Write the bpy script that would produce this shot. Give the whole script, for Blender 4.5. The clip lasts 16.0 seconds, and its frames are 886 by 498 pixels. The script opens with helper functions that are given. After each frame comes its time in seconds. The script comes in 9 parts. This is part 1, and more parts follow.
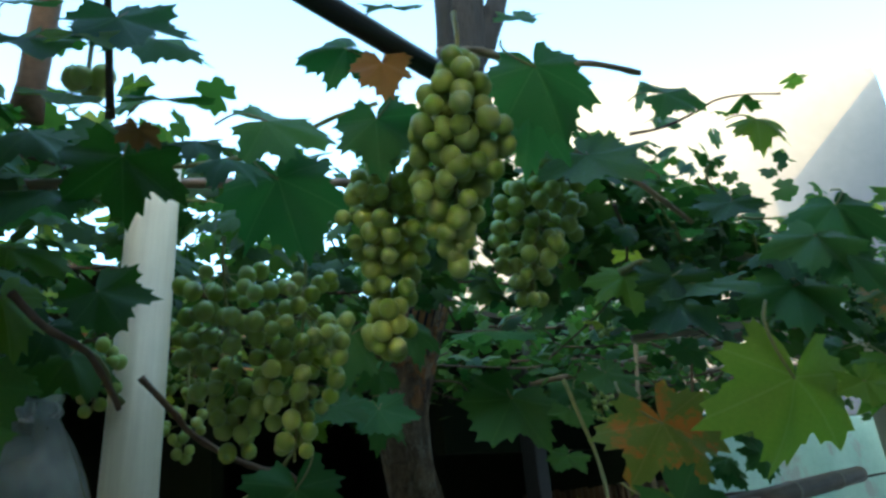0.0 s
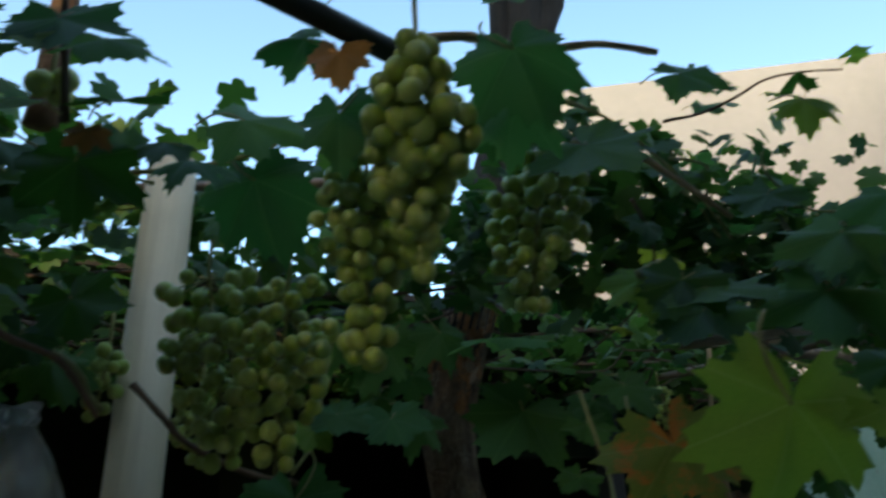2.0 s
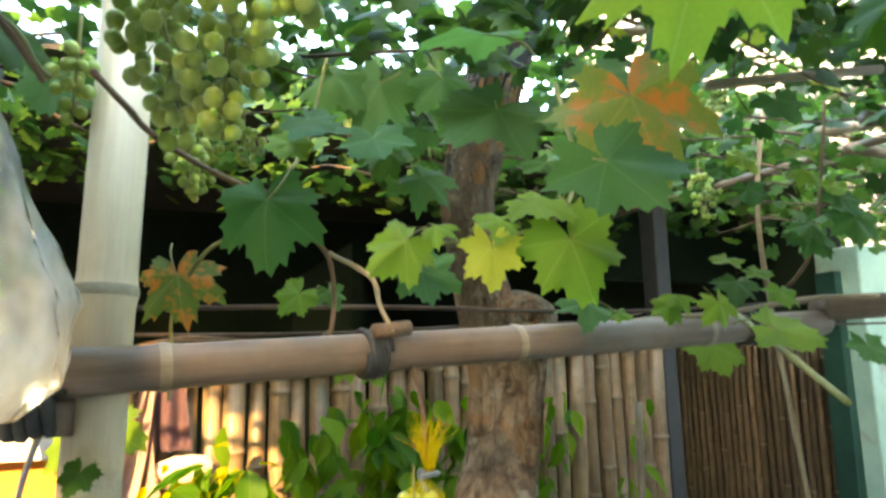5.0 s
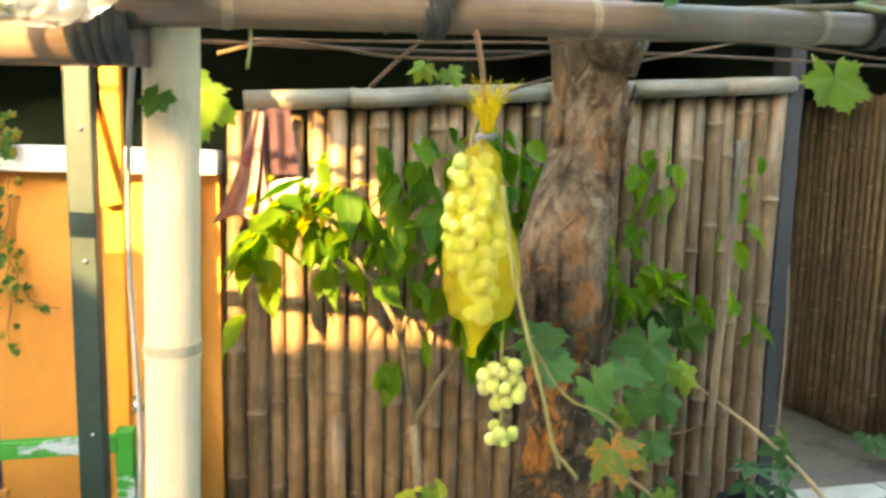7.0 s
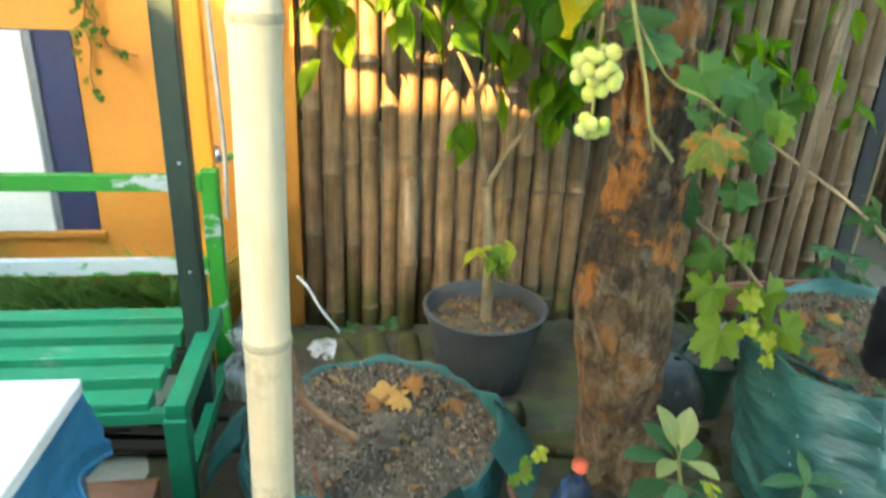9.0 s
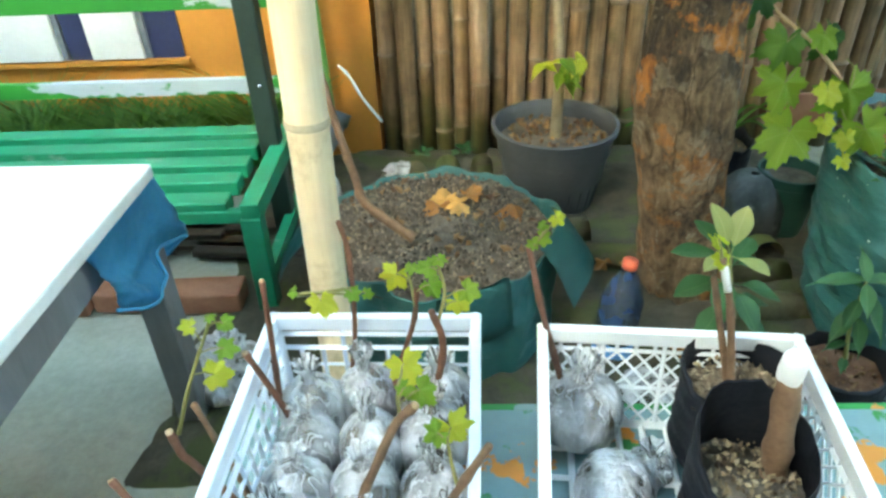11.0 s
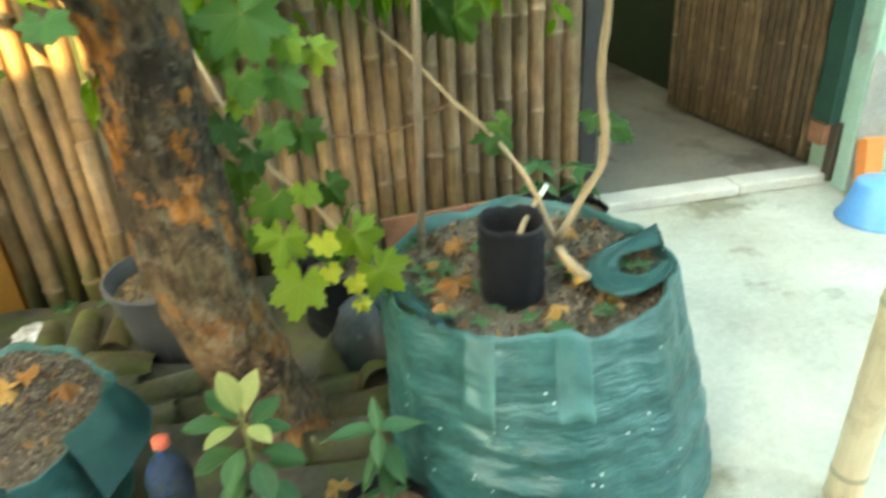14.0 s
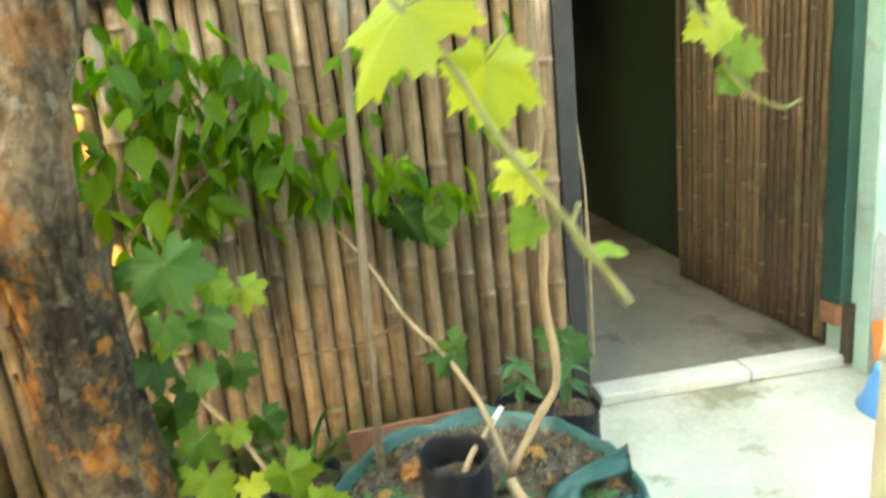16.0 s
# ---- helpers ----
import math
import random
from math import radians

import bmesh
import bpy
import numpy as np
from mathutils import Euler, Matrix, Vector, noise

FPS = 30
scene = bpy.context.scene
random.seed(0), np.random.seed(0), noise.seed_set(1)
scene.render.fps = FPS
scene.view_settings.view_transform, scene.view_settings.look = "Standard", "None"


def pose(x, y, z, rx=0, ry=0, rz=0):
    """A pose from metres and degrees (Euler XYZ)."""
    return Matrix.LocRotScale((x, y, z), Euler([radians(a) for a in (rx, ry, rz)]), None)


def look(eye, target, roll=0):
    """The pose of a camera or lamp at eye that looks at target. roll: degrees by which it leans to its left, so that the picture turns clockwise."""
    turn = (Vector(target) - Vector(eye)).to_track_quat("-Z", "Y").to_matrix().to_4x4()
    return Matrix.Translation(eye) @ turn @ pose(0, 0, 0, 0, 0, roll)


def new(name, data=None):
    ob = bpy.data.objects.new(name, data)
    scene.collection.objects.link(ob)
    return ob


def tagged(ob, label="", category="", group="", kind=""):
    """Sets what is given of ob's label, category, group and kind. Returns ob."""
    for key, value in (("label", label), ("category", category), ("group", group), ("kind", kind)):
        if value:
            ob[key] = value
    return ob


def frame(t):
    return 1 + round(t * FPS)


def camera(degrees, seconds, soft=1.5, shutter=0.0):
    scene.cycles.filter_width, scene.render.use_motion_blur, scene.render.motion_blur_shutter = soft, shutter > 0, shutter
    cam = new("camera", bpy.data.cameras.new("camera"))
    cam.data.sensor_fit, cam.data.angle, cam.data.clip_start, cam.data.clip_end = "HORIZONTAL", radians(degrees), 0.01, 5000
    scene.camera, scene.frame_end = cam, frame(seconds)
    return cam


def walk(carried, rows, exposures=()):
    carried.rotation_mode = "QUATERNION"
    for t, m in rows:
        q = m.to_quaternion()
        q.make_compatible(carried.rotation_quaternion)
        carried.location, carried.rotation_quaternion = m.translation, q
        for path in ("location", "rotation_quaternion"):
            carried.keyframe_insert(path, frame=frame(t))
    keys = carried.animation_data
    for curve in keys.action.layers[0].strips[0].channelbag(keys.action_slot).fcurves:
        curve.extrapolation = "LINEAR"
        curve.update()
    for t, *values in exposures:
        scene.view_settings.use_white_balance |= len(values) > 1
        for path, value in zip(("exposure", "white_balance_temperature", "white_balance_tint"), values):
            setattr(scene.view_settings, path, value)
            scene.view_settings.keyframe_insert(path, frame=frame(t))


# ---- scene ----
cam = camera(65.6, 16.0, soft=2.7, shutter=0.4)
PATH = [
    (0, (-0.314, -0.039, 1.925), (0.843, 1.427, 2.641), -5.4),
    (0.5, (-0.286, -0.074, 1.93), (0.917, 1.339, 2.677), -6.9),
    (1, (-0.173, -0.121, 1.974), (1.021, 1.294, 2.731), -4.7),
    (1.5, (-0.116, -0.115, 1.974), (0.945, 1.405, 2.726), -4.1),
    (2, (-0.179, -0.061, 1.942), (0.751, 1.552, 2.672), -3.0),
    (2.5, (-0.233, -0.03, 1.902), (0.593, 1.657, 2.59), -2.1),
    (3, (-0.2, -0.046, 1.835), (0.574, 1.68, 2.484), -1.1),
    (3.2, (-0.165, -0.055, 1.823), (0.612, 1.684, 2.432), -0.4),
    (5.3, (-0.006, -0.013, 1.727), (0.765, 1.812, 1.997), -1.7),
    (5.5, (0.0, 0.0, 1.709), (0.77, 1.834, 1.919), -2.0),
    (6, (0.029, -0.018, 1.649), (0.721, 1.858, 1.694), -0.8),
    (6.5, (0.075, -0.06, 1.606), (0.673, 1.843, 1.454), 0.1),
    (7, (0.08, -0.051, 1.552), (0.522, 1.884, 1.311), 1.3),
    (7.5, (0.059, -0.043, 1.51), (0.367, 1.904, 1.168), 0.7),
    (8, (0.041, -0.031, 1.451), (0.319, 1.889, 0.965), 1.1),
    (8.5, (0.043, -0.039, 1.407), (0.312, 1.85, 0.806), 1.1),
    (9, (0.054, -0.05, 1.348), (0.307, 1.789, 0.602), 2.4),
    (9.5, (0.066, -0.078, 1.281), (0.337, 1.684, 0.375), 3.1),
    (9.7, (0.073, -0.114, 1.265), (0.332, 1.627, 0.316), 3.3),
    (11.8, (0.346, -0.141, 1.238), (0.161, 1.476, 0.076), -5.6),
    (12, (0.401, -0.136, 1.237), (0.244, 1.476, 0.063), -5.4),
    (12.5, (0.477, -0.147, 1.236), (0.291, 1.474, 0.08), -6.6),
    (13, (0.594, -0.162, 1.249), (0.474, 1.485, 0.12), -6.4),
    (13.5, (0.783, -0.126, 1.309), (0.918, 1.57, 0.258), -5.0),
    (14, (0.986, -0.069, 1.344), (1.326, 1.666, 0.41), -3.7),
    (14.5, (1.14, -0.02, 1.374), (1.566, 1.754, 0.555), -2.7),
    (15, (1.186, 0.029, 1.388), (1.509, 1.844, 0.612), -4.4),
    (15.5, (1.175, 0.02, 1.408), (1.397, 1.887, 0.725), -6.2),
    (16, (1.267, -0.008, 1.473), (1.529, 1.905, 0.95), -6.1),
]
EXPOSURES = [(0.0, 1.1, 6000, -12), (0.5, 0.35, 6600, 6), (1.0, -0.1, 6200, -7), (1.5, -0.2, 6300, -5), (2.0, 0.0, 6400, -4), (2.5, 1.15, 7100, -29), (3.0, 2.25, 8300, -28), (3.2, 2.45, 8300, -24),
             (5.3, 3.32, 8100, 1), (6.0, 3.55, 8300, 2), (6.5, 3.74, 8300, 3), (7.0, 3.74, 8200, 3), (9.0, 3.85, 7500, -6), (9.7, 4.1, 7200, -10), (12.0, 3.8, 8300, -8), (13.0, 3.75, 8800, -8),
             (13.5, 4.0, 9200, -10), (14.0, 4.27, 9700, -7), (14.5, 4.1, 10000, -4), (15.5, 4.5, 10200, -1), (16.0, 4.55, 10200, -1)]
walk(cam, [(t, look(eye, target, roll)) for t, eye, target, roll in PATH], EXPOSURES)

# ---- light ----
SUN_FROM = Vector((-0.47, -0.79, 0.39)).normalized()
world = bpy.data.worlds.new("sky")
scene.world = world
world.use_nodes = True
wn = world.node_tree.nodes
sky = wn.new("ShaderNodeTexSky")
sky.sky_type = 'NISHITA'
sky.sun_disc = False
sky.sun_elevation = math.asin(SUN_FROM.z)
sky.sun_rotation = math.atan2(SUN_FROM.x, SUN_FROM.y)
sky.air_density, sky.dust_density, sky.ozone_density = 1.0, 1.8, 1.0
world.node_tree.links.new(sky.outputs[0], wn["Background"].inputs[0])
wn["Background"].inputs[1].default_value = 0.5
sun_data = bpy.data.lights.new("sun", 'SUN')
sun_data.energy, sun_data.angle, sun_data.color = 3.2, radians(0.6), (1.0, 0.64, 0.30)
sun = new("sun", sun_data)
sun.matrix_basis = look(SUN_FROM * 20, (0, 0, 0))

# ---- helpers ----


def world_of(ob):
    m = ob.matrix_parent_inverse @ ob.matrix_basis
    return world_of(ob.parent) @ m if ob.parent else ob.matrix_basis.copy()


def under(ob, parent):
    """Hangs ob, modelled in world coordinates, under parent."""
    ob.parent = parent
    ob.matrix_parent_inverse = world_of(parent).inverted()
    return ob


def mesh_of(name, bm, material, smooth=True):
    me = bpy.data.meshes.new(name)
    bmesh.ops.recalc_face_normals(bm, faces=bm.faces)
    bm.to_mesh(me)
    bm.free()
    me.materials.append(material)
    if smooth:
        me.polygons.foreach_set("use_smooth", [True] * len(me.polygons))
    return me


def part(name, bm, material, parent=None, label="", smooth=True):
    ob = new(name, mesh_of(name, bm, material, smooth))
    if parent:
        under(ob, parent)
    if label:
        tagged(ob, label)
    return ob


def piece(name, me, parent, m):
    ob = new(name, me)
    ob.matrix_basis = m
    if parent:
        under(ob, parent)
    return ob


def thing(name, at, label, category, group="", kind=""):
    ob = new(name)
    ob.location = at
    ob.empty_display_size = 0.05
    return tagged(ob, label, category, group, kind)


def solid(name, bm, material, label, category, group="", kind="", smooth=False):
    return tagged(part(name, bm, material, None, "", smooth), label, category, group, kind)


def frame_along(d):
    """Two directions square to d."""
    d = Vector(d).normalized()
    a = Vector((0, 0, 1)) if abs(d.z) < 0.9 else Vector((1, 0, 0))
    u = d.cross(a).normalized()
    return u, d.cross(u).normalized()


def tube(points, radii, sides=10, bm=None, caps=True, wobble=0.0, seed=0):
    bm = bm or bmesh.new()
    pts = [Vector(p) for p in points]
    n = len(pts)
    if not hasattr(radii, "__len__"):
        radii = [radii] * n
    rnd = random.Random(seed)
    rings, u0 = [], None
    for i, p in enumerate(pts):
        d = (pts[min(i + 1, n - 1)] - pts[max(i - 1, 0)]).normalized()
        if u0 is None:
            u0, _ = frame_along(d)
        u0 = (u0 - d * u0.dot(d)).normalized()
        v = d.cross(u0)
        ring = []
        for k in range(sides):
            a = 2 * math.pi * k / sides
            r = radii[i] * (1 + wobble * rnd.uniform(-1, 1))
            ring.append(bm.verts.new(p + u0 * math.cos(a) * r + v * math.sin(a) * r))
        rings.append(ring)
    for a, b in zip(rings, rings[1:]):
        for k in range(sides):
            bm.faces.new((a[k], a[(k + 1) % sides], b[(k + 1) % sides], b[k]))
    if caps:
        bm.faces.new(rings[0][::-1])
        bm.faces.new(rings[-1])
    return bm


def smooth_line(points, steps=5):
    """A smooth line through the points."""
    p = [Vector(q) for q in points]
    p = [p[0] * 2 - p[1]] + p + [p[-1] * 2 - p[-2]]
    out = []
    for i in range(1, len(p) - 2):
        for s in range(steps):
            t = s / steps
            a, b, c, d = p[i - 1], p[i], p[i + 1], p[i + 2]
            out.append(0.5 * ((2 * b) + (c - a) * t + (2 * a - 5 * b + 4 * c - d) * t * t + (3 * b - a - 3 * c + d) * t ** 3))
    return out + [p[-2]]


def stem(points, r0, r1, sides=6, bm=None, steps=4, knots=0.0, seed=1):
    line = smooth_line(points, steps)
    n = len(line)
    rnd = random.Random(seed)
    radii = [(r0 + (r1 - r0) * i / (n - 1)) * (1 + (knots * rnd.random() if i % 3 == 0 else 0)) for i in range(n)]
    return tube(line, radii, sides, bm)


def block(centre, size, rot=(0, 0, 0), bm=None, bevel=0.0):
    bm = bm or bmesh.new()
    made = bmesh.ops.create_cube(bm, size=1.0, matrix=pose(*centre, *rot) @ Matrix.Diagonal((*size, 1)))
    if bevel:
        edges = list({e for v in made["verts"] for e in v.link_edges})
        bmesh.ops.bevel(bm, geom=edges, offset=bevel, segments=2, affect='EDGES', profile=0.5)
    return bm


def lathe(profile, segs=24, m=None, bm=None, wob=None, caps=(False, False)):
    """A turned body from (radius, height) pairs; wob(angle, height) scales the radius."""
    bm = bm or bmesh.new()
    rings = []
    for r, z in profile:
        ring = []
        for k in range(segs):
            a = 2 * math.pi * k / segs
            q = r * (wob(a, z) if wob else 1)
            v = Vector((q * math.cos(a), q * math.sin(a), z))
            ring.append(bm.verts.new(m @ v if m else v))
        rings.append(ring)
    for a, b in zip(rings, rings[1:]):
        for k in range(segs):
            bm.faces.new((a[k], a[(k + 1) % segs], b[(k + 1) % segs], b[k]))
    if caps[0]:
        bm.faces.new(rings[0][::-1])
    if caps[1]:
        bm.faces.new(rings[-1])
    return bm


def grid_sheet(nx, ny, f, bm=None):
    """A sheet f(u, v) -> place, u and v from 0 to 1."""
    bm = bm or bmesh.new()
    vs = [[bm.verts.new(f(i / nx, j / ny)) for i in range(nx + 1)] for j in range(ny + 1)]
    for j in range(ny):
        for i in range(nx):
            bm.faces.new((vs[j][i], vs[j][i + 1], vs[j + 1][i + 1], vs[j + 1][i]))
    return bm


# ---- materials ----


class Nodes:
    def __init__(self, name):
        self.mat = bpy.data.materials.new(name)
        self.mat.use_nodes = True
        self.t = self.mat.node_tree
        self.b = self.t.nodes["Principled BSDF"]
        self.out = self.t.nodes["Material Output"]

    def add(self, kind, operation="", data_type="", blend_type=""):
        n = self.t.nodes.new("ShaderNode" + kind)
        if operation:
            n.operation = operation
        if data_type:
            n.data_type = data_type
        if blend_type:
            n.blend_type = blend_type
        return n

    def link(self, a, b):
        self.t.links.new(a, b)

    def coords(self, scale=(1, 1, 1), which="Object"):
        c, m = self.add("TexCoord"), self.add("Mapping")
        m.inputs["Scale"].default_value = scale
        self.link(c.outputs[which], m.inputs["Vector"])
        return m.outputs[0]

    def noise(self, vec, scale, detail=4, rough=0.6):
        n = self.add("TexNoise")
        n.inputs["Scale"].default_value, n.inputs["Detail"].default_value, n.inputs["Roughness"].default_value = scale, detail, rough
        self.link(vec, n.inputs["Vector"])
        return n.outputs["Fac"]

    def ramp(self, fac, stops):
        r = self.add("ValToRGB")
        e = r.color_ramp.elements
        while len(e) < len(stops):
            e.new(0.5)
        for q, (at, col) in zip(e, stops):
            q.position, q.color = at, (*col, 1) if len(col) == 3 else col
        self.link(fac, r.inputs[0])
        return r.outputs[0]

    def mix(self, fac, a, b, mode='MIX'):
        m = self.add("Mix", data_type='RGBA', blend_type=mode)
        for sock, v in ((m.inputs[0], fac), (m.inputs[6], a), (m.inputs[7], b)):
            if hasattr(v, "links"):
                self.link(v, sock)
            else:
                sock.default_value = (*v, 1) if hasattr(v, "__len__") else v
        return m.outputs[2]

    def maths(self, op, a, b=0.0, c=0.0):
        m = self.add("Math", operation=op)
        for sock, v in zip(m.inputs, (a, b, c)):
            if hasattr(v, "links"):
                self.link(v, sock)
            else:
                sock.default_value = v
        return m.outputs[0]

    def bump(self, height, strength=0.3, distance=0.01):
        b = self.add("Bump")
        b.inputs["Strength"].default_value, b.inputs["Distance"].default_value = strength, distance
        self.link(height, b.inputs["Height"])
        self.link(b.outputs[0], self.b.inputs["Normal"])
        return b.outputs[0]

    def base(self, colour):
        self.link(colour, self.b.inputs["Base Color"])


def grey(v):
    return (v, v, v)


def surface(name, dark, light, scale=6.0, rough=0.7, bump=0.2, fine=60.0, stain=None, stain_scale=2.0, stain_at=0.55, metal=0.0,
            stretch=(1, 1, 1), vary=0.0, distance=0.004, coat=0.0):
    """A two-scale surface: patches between dark and light, fine grain, stains with a shape of their own."""
    n = Nodes(name)
    vec = n.coords(stretch)
    big, small = n.noise(vec, scale), n.noise(vec, fine, 6, 0.7)
    col = n.ramp(n.maths('ADD', n.maths('MULTIPLY', big, 0.65), n.maths('MULTIPLY', small, 0.35)), [(0.32, dark), (0.68, light)])
    if stain:
        col = n.mix(n.ramp(n.noise(vec, stain_scale, 8, 0.65), [(stain_at, grey(0)), (stain_at + 0.06, grey(1))]), col, stain)
    if vary:
        info = n.add("ObjectInfo")
        f = n.maths('MULTIPLY_ADD', info.outputs["Random"], vary, 1 - vary / 2)
        hsv = n.add("HueSaturation")
        n.link(f, hsv.inputs["Value"])
        n.link(col, hsv.inputs["Color"])
        col = hsv.outputs[0]
    n.base(col)
    n.b.inputs["Roughness"].default_value = rough
    n.b.inputs["Metallic"].default_value = metal
    n.b.inputs["Coat Weight"].default_value = coat
    n.bump(n.maths('ADD', small, n.maths('MULTIPLY', big, 0.5)), bump, distance)
    return n.mat


def bamboo_mat(name, dark, light, moss=None, vary=0.35, rough=0.45, algae=None):
    """Cane: streaks along it, blotches, each cane a little different."""
    n = Nodes(name)
    info = n.add("ObjectInfo")
    c = n.add("TexCoord")
    off = n.add("VectorMath", operation='ADD')
    n.link(c.outputs["Object"], off.inputs[0])
    n.link(info.outputs["Random"], off.inputs[1])
    mp = n.add("Mapping")
    mp.inputs["Scale"].default_value = (1, 1, 0.06)
    n.link(off.outputs[0], mp.inputs["Vector"])
    streak = n.noise(mp.outputs[0], 90, 5, 0.65)
    blot = n.noise(off.outputs[0], 9, 5, 0.6)
    col = n.ramp(n.maths('ADD', n.maths('MULTIPLY', streak, 0.5), n.maths('MULTIPLY', blot, 0.5)), [(0.33, dark), (0.66, light)])
    if moss:
        col = n.mix(n.ramp(n.noise(off.outputs[0], 5, 6, 0.7), [(0.58, grey(0)), (0.68, grey(1))]), col, moss)
    if algae:
        sep = n.add("SeparateXYZ")
        n.link(c.outputs["Object"], sep.inputs[0])
        reach = n.maths('ADD', sep.outputs["Z"], n.maths('MULTIPLY', n.noise(off.outputs[0], 3.5, 5, 0.7), 0.9))
        col = n.mix(n.ramp(reach, [(0.50, grey(0.85)), (0.72, grey(0))]), col, algae)
    hsv = n.add("HueSaturation")
    n.link(n.maths('MULTIPLY_ADD', info.outputs["Random"], vary, 1 - vary / 2), hsv.inputs["Value"])
    n.link(col, hsv.inputs["Color"])
    n.base(hsv.outputs[0])
    n.b.inputs["Roughness"].default_value = rough
    n.bump(streak, 0.25, 0.002)
    return n.mat


def leaf_mat(name, dark, light, veins=(0.0, 0.0, 0.0), lets=0.45, glow=None, island=False, patch=None, rough=0.5, vein_by=0.25, spread=1.0):
    """A leaf blade: colour varies from leaf to leaf, light comes through it, veins run from its base."""
    n = Nodes(name)
    c = n.add("TexCoord")
    p = c.outputs["Object"]
    if island:
        rnd = n.add("NewGeometry").outputs["Random Per Island"]
    else:
        rnd = n.add("ObjectInfo").outputs["Random"]
    col = n.ramp(rnd, [(0.0, dark), (0.55, tuple((a + b) / 2 for a, b in zip(dark, light))), (1.0, light)])
    mottle = n.noise(p, 25, 4, 0.6)
    col = n.mix(n.maths('MULTIPLY', mottle, 0.5), col, tuple(0.6 * a for a in dark))
    if patch:
        col = n.mix(n.ramp(n.noise(p, 2.4, 6, 0.65), [(0.49, grey(0)), (0.58, grey(1))]), col, patch)
    if not island:
        best = None
        for a in (0, 52, -52, 105, -105):
            t = Vector((math.sin(radians(a)), math.cos(radians(a)), 0))
            across, along = n.add("VectorMath", operation='DOT_PRODUCT'), n.add("VectorMath", operation='DOT_PRODUCT')
            for q, v in ((across, Vector((t.y, -t.x, 0))), (along, t)):
                n.link(p, q.inputs[0])
                q.inputs[1].default_value = v
            d = n.maths('ADD', n.maths('ABSOLUTE', across.outputs["Value"]), n.maths('LESS_THAN', along.outputs["Value"], 0.0))
            best = n.maths('MINIMUM', best, d) if best else d
        vein = n.maths('LESS_THAN', best, 0.012)
        col = n.mix(n.maths('MULTIPLY', vein, vein_by), col, veins)
        n.bump(n.maths('SUBTRACT', mottle, vein), 0.25, 0.02)
    else:
        n.bump(mottle, 0.2, 0.01)
    n.base(col)
    n.b.inputs["Roughness"].default_value = rough
    n.b.inputs["Specular IOR Level"].default_value = 0.28
    tr = n.add("BsdfTranslucent")
    hs = n.add("HueSaturation")
    hs.inputs["Saturation"].default_value, hs.inputs["Value"].default_value = 1.05, 1.6
    n.link(col, hs.inputs["Color"])
    n.link(hs.outputs[0], tr.inputs["Color"])
    ms = n.add("MixShader")
    ms.inputs[0].default_value = lets
    n.link(n.b.outputs[0], ms.inputs[1])
    n.link(tr.outputs[0], ms.inputs[2])
    n.link(ms.outputs[0], n.out.inputs["Surface"])
    return n.mat


